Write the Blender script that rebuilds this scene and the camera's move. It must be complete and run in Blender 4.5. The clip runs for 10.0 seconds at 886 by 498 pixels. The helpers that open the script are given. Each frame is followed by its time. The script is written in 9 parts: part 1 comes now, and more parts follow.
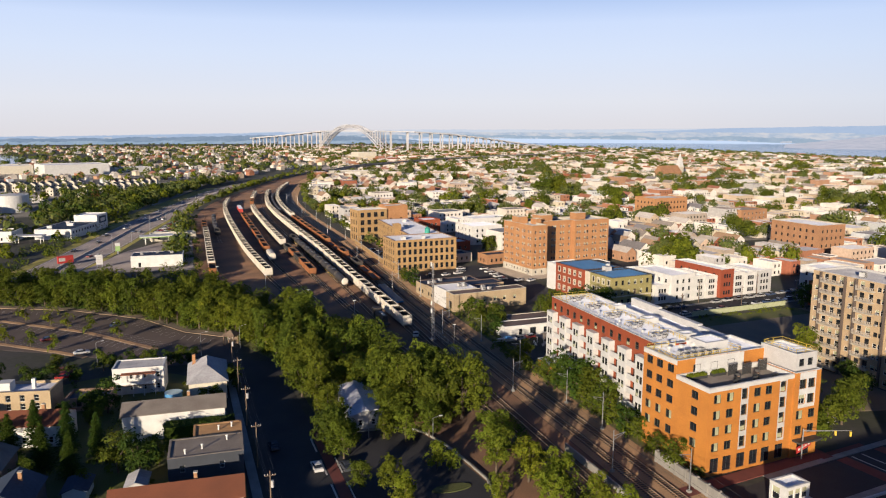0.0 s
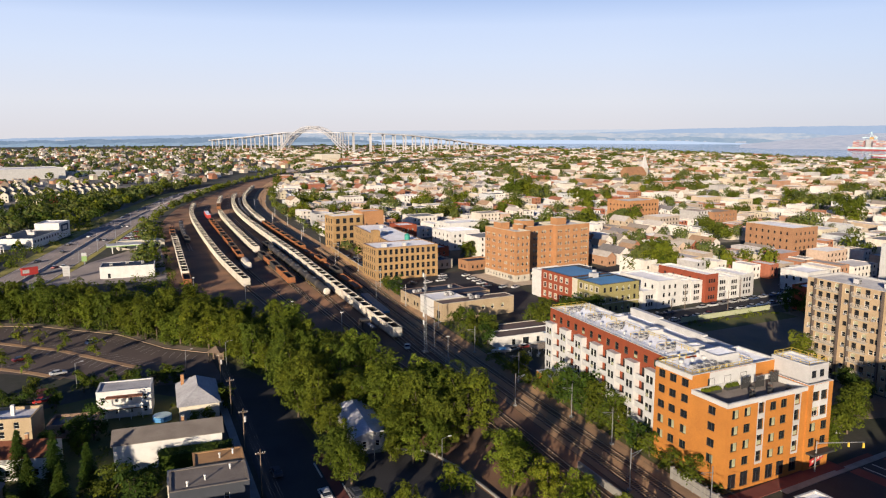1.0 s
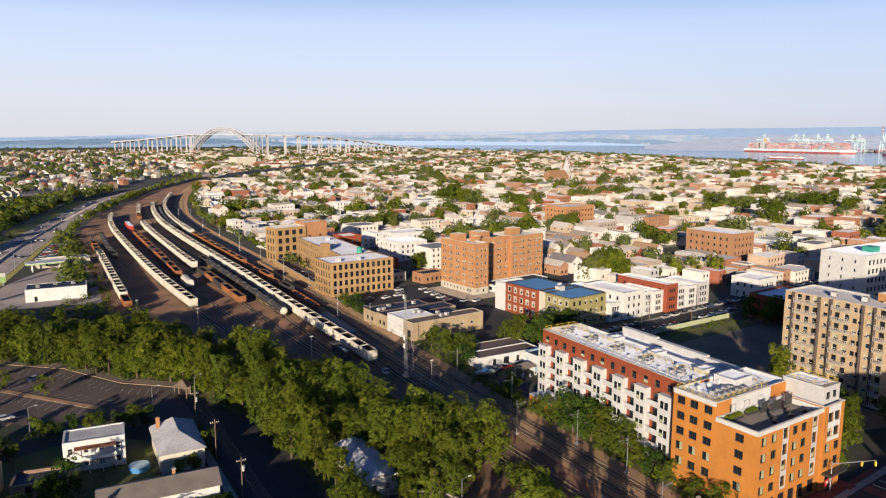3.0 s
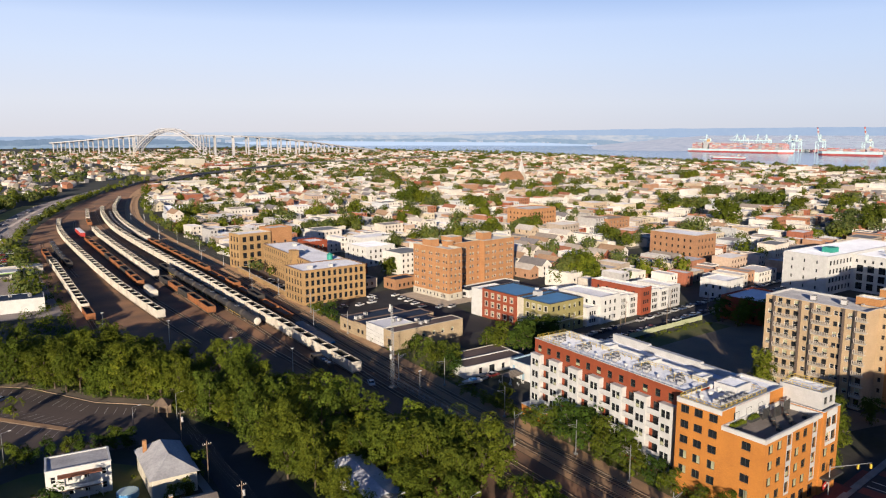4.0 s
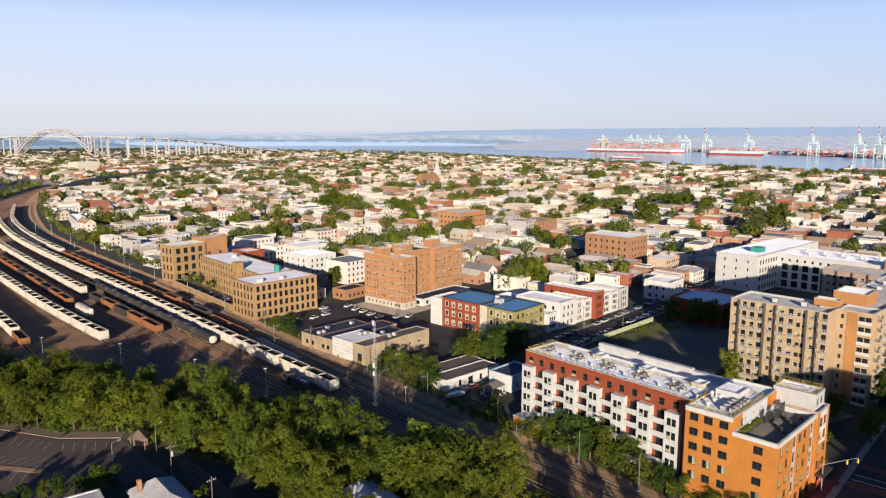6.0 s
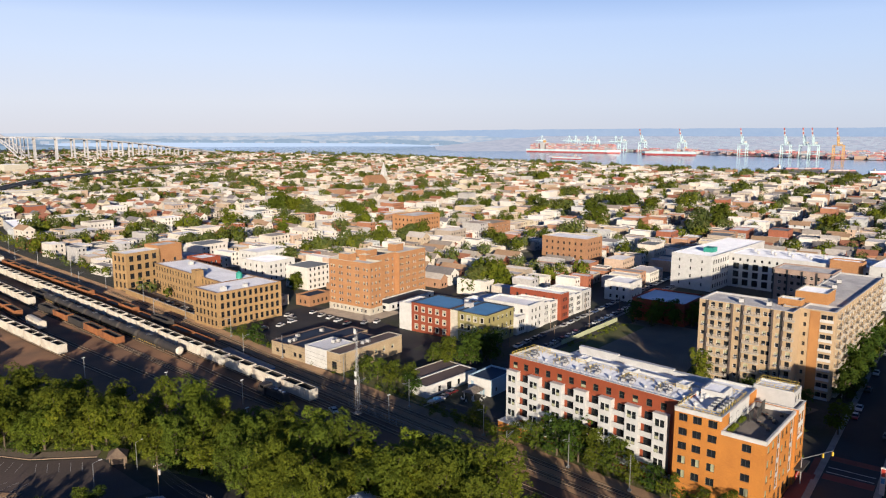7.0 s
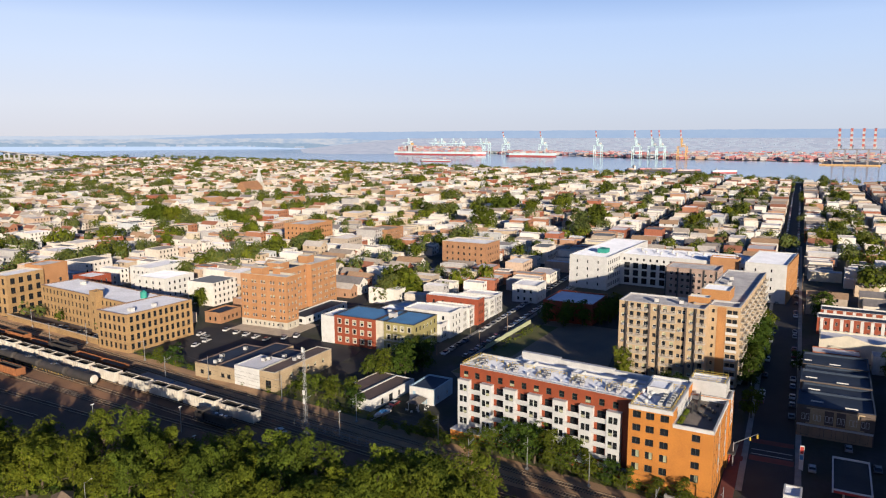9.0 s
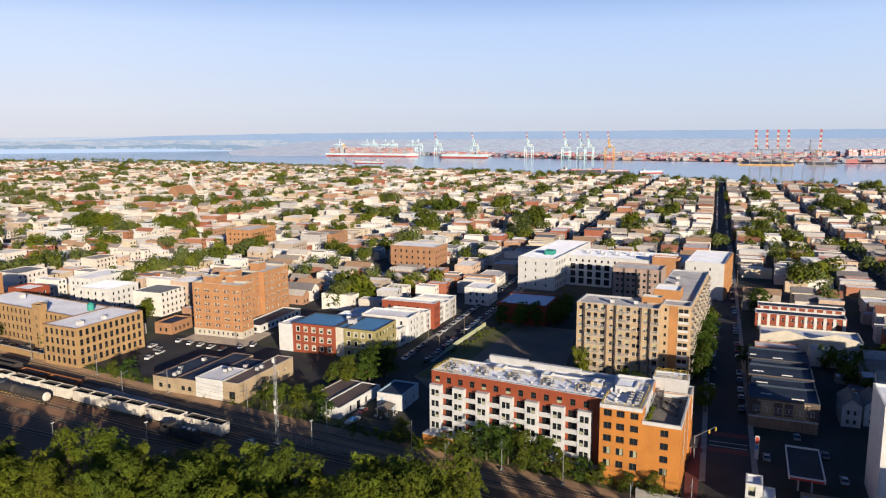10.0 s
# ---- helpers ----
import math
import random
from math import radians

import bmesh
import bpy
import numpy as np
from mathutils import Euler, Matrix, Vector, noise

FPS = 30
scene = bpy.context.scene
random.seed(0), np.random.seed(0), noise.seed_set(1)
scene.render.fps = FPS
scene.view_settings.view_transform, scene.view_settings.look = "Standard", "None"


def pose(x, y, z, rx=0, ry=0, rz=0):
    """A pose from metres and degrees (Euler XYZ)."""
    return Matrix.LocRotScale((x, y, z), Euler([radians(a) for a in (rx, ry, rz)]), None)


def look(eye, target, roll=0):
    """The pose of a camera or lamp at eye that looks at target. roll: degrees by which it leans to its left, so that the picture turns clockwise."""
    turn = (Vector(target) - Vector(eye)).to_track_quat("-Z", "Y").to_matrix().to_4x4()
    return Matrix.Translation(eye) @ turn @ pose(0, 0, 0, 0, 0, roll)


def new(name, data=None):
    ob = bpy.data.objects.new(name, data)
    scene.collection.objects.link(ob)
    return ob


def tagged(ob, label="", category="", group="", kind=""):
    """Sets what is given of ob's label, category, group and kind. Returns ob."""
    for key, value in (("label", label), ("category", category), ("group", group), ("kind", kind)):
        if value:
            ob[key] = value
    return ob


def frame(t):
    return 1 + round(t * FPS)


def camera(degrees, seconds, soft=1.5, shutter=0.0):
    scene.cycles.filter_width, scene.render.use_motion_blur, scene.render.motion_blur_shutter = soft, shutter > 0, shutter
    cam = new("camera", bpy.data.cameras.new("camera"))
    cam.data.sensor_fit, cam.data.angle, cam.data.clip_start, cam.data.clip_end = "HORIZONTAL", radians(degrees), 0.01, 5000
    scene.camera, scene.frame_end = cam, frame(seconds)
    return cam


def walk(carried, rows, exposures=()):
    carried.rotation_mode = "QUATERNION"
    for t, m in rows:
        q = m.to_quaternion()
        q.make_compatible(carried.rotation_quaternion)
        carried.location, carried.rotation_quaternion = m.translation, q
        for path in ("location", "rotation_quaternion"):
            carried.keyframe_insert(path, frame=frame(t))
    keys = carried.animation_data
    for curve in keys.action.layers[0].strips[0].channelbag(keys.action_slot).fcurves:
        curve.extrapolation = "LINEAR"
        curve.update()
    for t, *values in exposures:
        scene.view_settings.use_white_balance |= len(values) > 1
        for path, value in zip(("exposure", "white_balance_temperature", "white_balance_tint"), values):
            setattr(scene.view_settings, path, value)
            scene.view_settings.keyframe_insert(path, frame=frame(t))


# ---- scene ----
cam = camera(63.0, 10.0, soft=1.16)
PATH = [
    (0, pose(7.503, 2.881, 65.773, 80.817, -0.062, -20.287)),
    (0.5, pose(4.069, 7.106, 66.819, 80.844, 0.027, -21.842)),
    (1, pose(0.626, 11.352, 67.864, 80.875, 0.078, -23.399)),
    (1.5, pose(-2.827, 15.640, 68.944, 80.897, 0.110, -25.034)),
    (2, pose(-6.352, 19.954, 70.060, 80.913, 0.062, -26.677)),
    (2.5, pose(-9.952, 24.267, 71.152, 80.912, 0.005, -28.452)),
    (4, pose(-21.092, 37.079, 74.259, 80.924, 0.018, -34.442)),
    (4.5, pose(-25.008, 41.206, 75.199, 80.897, -0.004, -36.414)),
    (5, pose(-29.135, 45.256, 76.087, 80.877, 0.019, -38.215)),
    (5.5, pose(-33.334, 49.326, 76.978, 80.883, 0.043, -40.143)),
    (7, pose(-45.792, 61.614, 79.662, 80.917, 0.008, -47.089)),
    (7.5, pose(-49.887, 65.644, 80.566, 80.959, 0.048, -49.717)),
    (8, pose(-53.944, 69.603, 81.510, 80.977, 0.080, -52.363)),
    (8.5, pose(-57.925, 73.526, 82.534, 81.015, 0.084, -54.982)),
    (9, pose(-61.810, 77.408, 83.615, 81.035, 0.157, -57.835)),
    (9.5, pose(-65.655, 81.271, 84.745, 81.061, 0.191, -60.621)),
    (10, pose(-69.494, 85.140, 85.902, 81.086, 0.260, -63.329)),
]
walk(cam, PATH, [(0, 0.66, 6220, 8), (4.5, 0.66, 6060, 7.5), (7.5, 0.66, 6000, 7), (10, 0.66, 6000, 7)])

# ---- light ----
SUN_AZ = radians(48)            # shadows run this far round from +x towards +y
SUN_EL = radians(11.0)
world = bpy.data.worlds.new("sky")
scene.world = world
world.use_nodes = True
wt = world.node_tree
wt.nodes.clear()
sky = wt.nodes.new("ShaderNodeTexSky")
sky.sky_type = "NISHITA"
sky.sun_disc = False
sky.sun_elevation = SUN_EL
sun_x, sun_y = -math.cos(SUN_AZ), -math.sin(SUN_AZ)
sky.sun_rotation = math.atan2(sun_x, sun_y)
sky.altitude = 60
sky.air_density = 1.0
sky.dust_density = 0.4
sky.ozone_density = 2.0
bg = wt.nodes.new("ShaderNodeBackground")
bg.inputs["Strength"].default_value = 0.05
wo = wt.nodes.new("ShaderNodeOutputWorld")
# a pale morning haze lies along the whole horizon and thins out upwards
geo = wt.nodes.new("ShaderNodeTexCoord")
sep = wt.nodes.new("ShaderNodeSeparateXYZ")
wt.links.new(geo.outputs["Generated"], sep.inputs[0])
haze = wt.nodes.new("ShaderNodeValToRGB")
stops = [(0.0, (0.735, 0.70, 0.705)), (0.04, (0.765, 0.765, 0.795)), (0.10, (0.69, 0.76, 0.89)), (0.18, (0.56, 0.68, 0.93))]
while len(haze.color_ramp.elements) < len(stops):
    haze.color_ramp.elements.new(0.5)
for el, (at_, col) in zip(haze.color_ramp.elements, stops):
    el.position, el.color = at_, (*col, 1)
wt.links.new(sep.outputs["Z"], haze.inputs["Fac"])
lift = wt.nodes.new("ShaderNodeMix")
lift.data_type, lift.blend_type = "RGBA", "MULTIPLY"
lift.inputs["Factor"].default_value = 1
# the haze is thinner and bluer over the bay in the east
east = wt.nodes.new("ShaderNodeValToRGB")
east.color_ramp.elements[0].position, east.color_ramp.elements[0].color = 0.6, (1, 0.985, 1, 1)
east.color_ramp.elements[1].position, east.color_ramp.elements[1].color = 1.0, (0.84, 0.885, 0.96, 1)
wt.links.new(sep.outputs["X"], east.inputs["Fac"])
scale = wt.nodes.new("ShaderNodeMix")
scale.data_type, scale.blend_type = "RGBA", "MULTIPLY"
scale.inputs["Factor"].default_value = 1
scale.inputs["B"].default_value = (13.2, 13.2, 13.2, 1)
wt.links.new(east.outputs["Color"], scale.inputs["A"])
wt.links.new(scale.outputs["Result"], lift.inputs["B"])
wt.links.new(haze.outputs["Color"], lift.inputs["A"])
thin = wt.nodes.new("ShaderNodeMapRange")
thin.inputs["From Min"].default_value, thin.inputs["From Max"].default_value = 0.14, 0.27
thin.inputs["To Min"].default_value, thin.inputs["To Max"].default_value = 1.0, 0.0
wt.links.new(sep.outputs["Z"], thin.inputs["Value"])
both = wt.nodes.new("ShaderNodeMix")
both.data_type = "RGBA"
wt.links.new(thin.outputs[0], both.inputs["Factor"])
deep = wt.nodes.new("ShaderNodeMix")
deep.data_type, deep.blend_type = "RGBA", "MULTIPLY"
deep.inputs["Factor"].default_value = 1
deep.inputs["B"].default_value = (0.50, 0.72, 1.24, 1)
wt.links.new(sky.outputs[0], deep.inputs["A"])
wt.links.new(deep.outputs["Result"], both.inputs["A"])
wt.links.new(lift.outputs["Result"], both.inputs["B"])
wt.links.new(both.outputs["Result"], bg.inputs["Color"])
wt.links.new(bg.outputs[0], wo.inputs["Surface"])
sun_data = bpy.data.lights.new("sun", "SUN")
sun_data.energy = 4.8
sun_data.angle = radians(0.6)
sun_data.color = (1.0, 0.81, 0.60)
sun = new("sun", sun_data)
sun.matrix_world = look((sun_x * 100, sun_y * 100, 100 * math.tan(SUN_EL)), (0, 0, 0))

# ---- materials ----
def surf(name, c1, c2=None, scale=0.4, rough=0.8, bump=0.0, metal=0.0, fine=8.0, palette=None, spec=0.4, island=False, dusty=0.0):
    """A surface with broad stains and a fine grain; palette: colours drawn by the object's own number."""
    m = bpy.data.materials.new(name)
    m.use_nodes = True
    nt = m.node_tree
    p = nt.nodes["Principled BSDF"]
    p.inputs["Roughness"].default_value = rough
    p.inputs["Metallic"].default_value = metal
    p.inputs["Specular IOR Level"].default_value = spec
    p.inputs["Diffuse Roughness"].default_value = dusty
    co = nt.nodes.new("ShaderNodeTexCoord")
    n1 = nt.nodes.new("ShaderNodeTexNoise")
    n1.inputs["Scale"].default_value = scale
    n1.inputs["Detail"].default_value = 5
    n2 = nt.nodes.new("ShaderNodeTexNoise")
    n2.inputs["Scale"].default_value = fine
    n2.inputs["Detail"].default_value = 3
    for n in (n1, n2):
        nt.links.new(co.outputs["Object"], n.inputs["Vector"])
    ramp = nt.nodes.new("ShaderNodeMapRange")
    ramp.inputs["From Min"].default_value, ramp.inputs["From Max"].default_value = 0.32, 0.68
    nt.links.new(n1.outputs["Fac"], ramp.inputs["Value"])
    mix = nt.nodes.new("ShaderNodeMix")
    mix.data_type = "RGBA"
    nt.links.new(ramp.outputs[0], mix.inputs["Factor"])
    if palette:
        r = nt.nodes.new("ShaderNodeValToRGB")
        r.color_ramp.interpolation = "CONSTANT"
        els = r.color_ramp.elements
        while len(els) < len(palette):
            els.new(0.5)
        for i, c in enumerate(palette):
            els[i].position = i / len(palette)
            els[i].color = (*c, 1)
        if island:
            g = nt.nodes.new("ShaderNodeNewGeometry")
            nt.links.new(g.outputs["Random Per Island"], r.inputs["Fac"])
        else:
            g = nt.nodes.new("ShaderNodeObjectInfo")
            nt.links.new(g.outputs["Random"], r.inputs["Fac"])
        dk = nt.nodes.new("ShaderNodeMix")
        dk.data_type = "RGBA"
        dk.blend_type = "MULTIPLY"
        dk.inputs["Factor"].default_value = 1
        dk.inputs["B"].default_value = (0.8, 0.78, 0.75, 1)
        nt.links.new(r.outputs["Color"], dk.inputs["A"])
        nt.links.new(r.outputs["Color"], mix.inputs["A"])
        nt.links.new(dk.outputs["Result"], mix.inputs["B"])
    else:
        mix.inputs["A"].default_value = (*c1, 1)
        mix.inputs["B"].default_value = (*(c2 or [v * 0.75 for v in c1]), 1)
    grain = nt.nodes.new("ShaderNodeMix")
    grain.data_type = "RGBA"
    grain.blend_type = "OVERLAY"
    grain.inputs["Factor"].default_value = 0.35
    nt.links.new(mix.outputs["Result"], grain.inputs["A"])
    nt.links.new(n2.outputs["Fac"], grain.inputs["B"])
    nt.links.new(grain.outputs["Result"], p.inputs["Base Color"])
    if bump:
        b = nt.nodes.new("ShaderNodeBump")
        b.inputs["Strength"].default_value = bump
        b.inputs["Distance"].default_value = 0.05
        nt.links.new(n2.outputs["Fac"], b.inputs["Height"])
        nt.links.new(b.outputs["Normal"], p.inputs["Normal"])
    return m


def brickwork(name, c1, c2, mortar, wear=None):
    """Running brick courses at true size, with broad weathering."""
    m = surf(name, c1, c2, 0.25, 0.85, 0.0)
    nt = m.node_tree
    p = nt.nodes["Principled BSDF"]
    co = nt.nodes.new("ShaderNodeTexCoord")
    sep = nt.nodes.new("ShaderNodeSeparateXYZ")
    nt.links.new(co.outputs["Object"], sep.inputs[0])
    add = nt.nodes.new("ShaderNodeMath")
    nt.links.new(sep.outputs["X"], add.inputs[0])
    nt.links.new(sep.outputs["Y"], add.inputs[1])
    com = nt.nodes.new("ShaderNodeCombineXYZ")
    nt.links.new(add.outputs[0], com.inputs["X"])
    nt.links.new(sep.outputs["Z"], com.inputs["Y"])
    br = nt.nodes.new("ShaderNodeTexBrick")
    br.inputs["Scale"].default_value = 1.0
    br.inputs["Brick Width"].default_value = 0.22
    br.inputs["Row Height"].default_value = 0.075
    br.inputs["Mortar Size"].default_value = 0.008
    br.inputs["Color1"].default_value = (1, 1, 1, 1)
    br.inputs["Color2"].default_value = (0.72, 0.7, 0.7, 1)
    br.inputs["Mortar"].default_value = (*mortar, 1)
    nt.links.new(com.outputs[0], br.inputs["Vector"])
    mul = nt.nodes.new("ShaderNodeMix")
    mul.data_type = "RGBA"
    mul.blend_type = "MULTIPLY"
    mul.inputs["Factor"].default_value = 0.85
    old = p.inputs["Base Color"].links[0].from_socket
    nt.links.new(old, mul.inputs["A"])
    nt.links.new(br.outputs["Color"], mul.inputs["B"])
    nt.links.new(mul.outputs["Result"], p.inputs["Base Color"])
    return m


def glassy(name, c, rough=0.06):
    m = surf(name, c, [v * 0.6 for v in c], 0.7, rough, 0, 0, 3.0, spec=0.8)
    return m


M = {}
M["asphalt"] = surf("asphalt", (0.030, 0.030, 0.034), (0.048, 0.046, 0.046), 0.08, 0.9, 0.2, fine=3)
M["highway"] = surf("highway", (0.245, 0.21, 0.20), (0.17, 0.148, 0.142), 0.06, 0.9, 0.2, fine=2, dusty=0.5)
M["sign_green"] = surf("sign_green", (0.30, 0.44, 0.17), (0.24, 0.37, 0.14), 0.5, 0.6)
M["median"] = surf("median", (0.52, 0.44, 0.38), (0.42, 0.36, 0.32), 0.2, 0.9, 0.1, fine=1.5, dusty=0.4)
M["dry_grass"] = surf("dry_grass", (0.30, 0.255, 0.07), (0.17, 0.165, 0.04), 0.1, 0.95, 0.5, fine=4, dusty=0.4)
M["lot"] = surf("lot_asphalt", (0.118, 0.088, 0.074), (0.076, 0.06, 0.053), 0.06, 0.9, 0.2, fine=2, dusty=0.2)
M["concrete"] = surf("concrete", (0.30, 0.285, 0.26), (0.22, 0.21, 0.19), 0.3, 0.85, 0.1)
M["apron"] = surf("apron", (0.36, 0.30, 0.235), (0.27, 0.225, 0.18), 0.2, 0.9, 0.1, fine=1.5, dusty=0.4)
M["kerb_tan"] = surf("kerb_tan", (0.30, 0.21, 0.14), (0.22, 0.16, 0.11), 0.3, 0.9, 0.1)
M["ballast"] = surf("ballast", (0.225, 0.122, 0.068), (0.095, 0.062, 0.044), 0.05, 0.95, 0.5, fine=4, dusty=0.5)
M["rail_bed"] = surf("rail_bed", (0.36, 0.225, 0.12), (0.22, 0.14, 0.085), 0.12, 0.95, 0.5, fine=5, dusty=0.5)
M["dirt"] = surf("dirt", (0.20, 0.155, 0.11), (0.13, 0.11, 0.085), 0.07, 0.95, 0.3, fine=2, dusty=0.2)
M["grass"] = surf("grass", (0.07, 0.09, 0.022), (0.115, 0.105, 0.04), 0.12, 0.95, 0.6, fine=5, dusty=0.2)
# paler ground: haze in the gaps between far houses painted in
M["ground_haze"] = surf("ground_haze", (0.25, 0.23, 0.205), (0.13, 0.12, 0.10), 0.05, 0.95, 0.15, fine=0.6, dusty=0.2)
M["town_ground"] = surf("town_ground", (0.058, 0.053, 0.050), (0.032, 0.038, 0.020), 0.06, 0.95, 0.2, fine=0.6, dusty=0.2)
# blue base and gloss tint paint in the upper sky mirrored by waves
M["water"] = surf("water", (0.10, 0.23, 0.43), (0.13, 0.26, 0.46), 0.004, 0.12, 0.02, fine=0.08, spec=0.6)
M["water"].node_tree.nodes["Principled BSDF"].inputs["Specular Tint"].default_value = (0.36, 0.60, 1.0, 1)


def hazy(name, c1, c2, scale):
    """Distant land with morning haze painted as a glow over mottled woods and pale roofs, too far to take any shading.
    """
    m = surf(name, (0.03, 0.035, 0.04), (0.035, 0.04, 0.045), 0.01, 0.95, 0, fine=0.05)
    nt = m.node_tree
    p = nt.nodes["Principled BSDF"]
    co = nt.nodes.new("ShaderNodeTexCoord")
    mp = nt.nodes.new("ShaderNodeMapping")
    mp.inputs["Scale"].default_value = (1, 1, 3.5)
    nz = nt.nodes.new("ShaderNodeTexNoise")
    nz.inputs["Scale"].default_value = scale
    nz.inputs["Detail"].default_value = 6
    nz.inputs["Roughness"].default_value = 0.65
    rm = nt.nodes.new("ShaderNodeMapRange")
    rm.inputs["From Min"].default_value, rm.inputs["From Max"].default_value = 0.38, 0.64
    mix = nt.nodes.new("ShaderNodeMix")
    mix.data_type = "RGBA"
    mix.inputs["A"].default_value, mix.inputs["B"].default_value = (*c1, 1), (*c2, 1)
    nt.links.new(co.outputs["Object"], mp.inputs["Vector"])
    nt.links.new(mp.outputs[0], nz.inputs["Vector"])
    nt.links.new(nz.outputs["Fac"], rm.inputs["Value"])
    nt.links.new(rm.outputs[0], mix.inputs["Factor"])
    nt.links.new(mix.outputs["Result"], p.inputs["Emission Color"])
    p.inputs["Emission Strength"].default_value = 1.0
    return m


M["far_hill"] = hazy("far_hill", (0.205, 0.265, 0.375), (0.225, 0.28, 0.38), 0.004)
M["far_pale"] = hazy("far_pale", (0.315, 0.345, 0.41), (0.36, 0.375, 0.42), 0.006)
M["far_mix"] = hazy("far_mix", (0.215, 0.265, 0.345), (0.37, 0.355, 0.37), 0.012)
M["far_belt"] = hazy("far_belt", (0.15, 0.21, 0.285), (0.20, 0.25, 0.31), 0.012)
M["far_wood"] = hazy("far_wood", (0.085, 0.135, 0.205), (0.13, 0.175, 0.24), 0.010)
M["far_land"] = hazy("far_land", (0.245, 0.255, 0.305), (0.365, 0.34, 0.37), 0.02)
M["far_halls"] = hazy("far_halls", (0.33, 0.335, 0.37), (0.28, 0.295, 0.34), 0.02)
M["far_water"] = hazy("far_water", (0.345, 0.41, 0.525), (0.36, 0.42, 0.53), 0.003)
M["orange_brick"] = brickwork("orange_brick", (0.52, 0.21, 0.038), (0.435, 0.172, 0.033), (0.8, 0.75, 0.65))
M["red_panel"] = surf("red_panel", (0.27, 0.062, 0.024), (0.22, 0.05, 0.02), 0.4, 0.7)
M["white_panel"] = surf("white_panel", (0.56, 0.555, 0.54), (0.48, 0.475, 0.46), 0.5, 0.6)
M["grey_panel"] = surf("grey_panel", (0.48, 0.47, 0.46), (0.42, 0.41, 0.40), 0.5, 0.5)
M["white_roof"] = surf("white_roof", (0.64, 0.66, 0.73), (0.53, 0.55, 0.62), 0.15, 0.6, fine=2, dusty=0.85)
M["grey_roof"] = surf("grey_roof", (0.38, 0.375, 0.39), (0.26, 0.255, 0.27), 0.2, 0.85, fine=2, dusty=0.5)
M["silver_roof"] = surf("silver_roof", (0.52, 0.525, 0.58), (0.42, 0.425, 0.47), 0.12, 0.5, fine=1.5, dusty=0.6)
M["dark_roof"] = surf("dark_roof", (0.030, 0.044, 0.072), (0.045, 0.062, 0.095), 0.15, 0.75, fine=2, spec=0.25)
# the corner house roof's sky reflection is painted into this blue
M["blue_roof"] = surf("blue_roof", (0.062, 0.165, 0.33), (0.05, 0.13, 0.26), 0.12, 0.5, fine=2, dusty=0.4)
M["brown_roof"] = surf("brown_roof", (0.20, 0.07, 0.035), (0.15, 0.055, 0.03), 0.2, 0.9, 0.2, dusty=0.3)
M["shingle"] = surf("shingle", (0.19, 0.165, 0.145), (0.14, 0.12, 0.105), 0.3, 0.9, 0.3, fine=6, dusty=0.5)
M["apt_brick"] = brickwork("apt_brick", (0.47, 0.245, 0.112), (0.40, 0.205, 0.093), (0.8, 0.74, 0.66))
M["factory_brick"] = brickwork("factory_brick", (0.44, 0.285, 0.13), (0.345, 0.22, 0.10), (0.8, 0.75, 0.66))
M["factory_red"] = brickwork("factory_red", (0.40, 0.22, 0.115), (0.33, 0.175, 0.095), (0.8, 0.75, 0.66))
M["tan_brick"] = brickwork("tan_brick", (0.46, 0.36, 0.23), (0.38, 0.29, 0.18), (0.8, 0.77, 0.7))
M["tower_brick"] = brickwork("tower_brick", (0.51, 0.38, 0.24), (0.435, 0.325, 0.20), (0.82, 0.78, 0.72))
M["tower_orange"] = brickwork("tower_orange", (0.48, 0.24, 0.085), (0.41, 0.20, 0.075), (0.82, 0.76, 0.68))
M["slab_brick"] = brickwork("slab_brick", (0.40, 0.30, 0.25), (0.34, 0.25, 0.21), (0.8, 0.77, 0.7))
M["slate_brick"] = brickwork("slate_brick", (0.13, 0.10, 0.085), (0.10, 0.08, 0.07), (0.8, 0.77, 0.7))
M["dark_brick"] = brickwork("dark_brick", (0.30, 0.20, 0.14), (0.24, 0.16, 0.12), (0.8, 0.77, 0.7))
M["green_wall"] = surf("green_wall", (0.29, 0.25, 0.10), (0.245, 0.215, 0.09), 0.4, 0.8)
M["red_wall"] = surf("red_wall", (0.27, 0.062, 0.028), (0.22, 0.052, 0.025), 0.4, 0.8)
M["tar_roof"] = surf("tar_roof", (0.12, 0.085, 0.075), (0.075, 0.058, 0.056), 0.15, 0.85, fine=2, dusty=0.3)
M["pale_blue"] = surf("pale_blue", (0.34, 0.46, 0.56), (0.28, 0.39, 0.48), 0.4, 0.75)
M["deck"] = surf("deck", (0.36, 0.21, 0.095), (0.28, 0.16, 0.075), 0.4, 0.85, dusty=0.6)
M["navy_siding"] = surf("navy_siding", (0.05, 0.055, 0.07), (0.04, 0.045, 0.055), 0.4, 0.8)
M["hoarding"] = surf("hoarding", (0.42, 0.44, 0.30), (0.30, 0.33, 0.17), 0.3, 0.8)
M["white_wall"] = surf("white_wall", (0.62, 0.61, 0.585), (0.52, 0.51, 0.485), 0.4, 0.75)
M["cream_wall"] = surf("cream_wall", (0.58, 0.53, 0.43), (0.48, 0.44, 0.36), 0.4, 0.8)
M["tan_stone"] = surf("tan_stone", (0.5, 0.46, 0.38), (0.42, 0.38, 0.31), 0.4, 0.85)
M["glass"] = glassy("window_glass", (0.018, 0.022, 0.027))
M["blind_glass"] = glassy("blind_glass", (0.46, 0.46, 0.30), 0.25)
M["frame_white"] = surf("frame_white", (0.72, 0.71, 0.67), None, 1, 0.5)
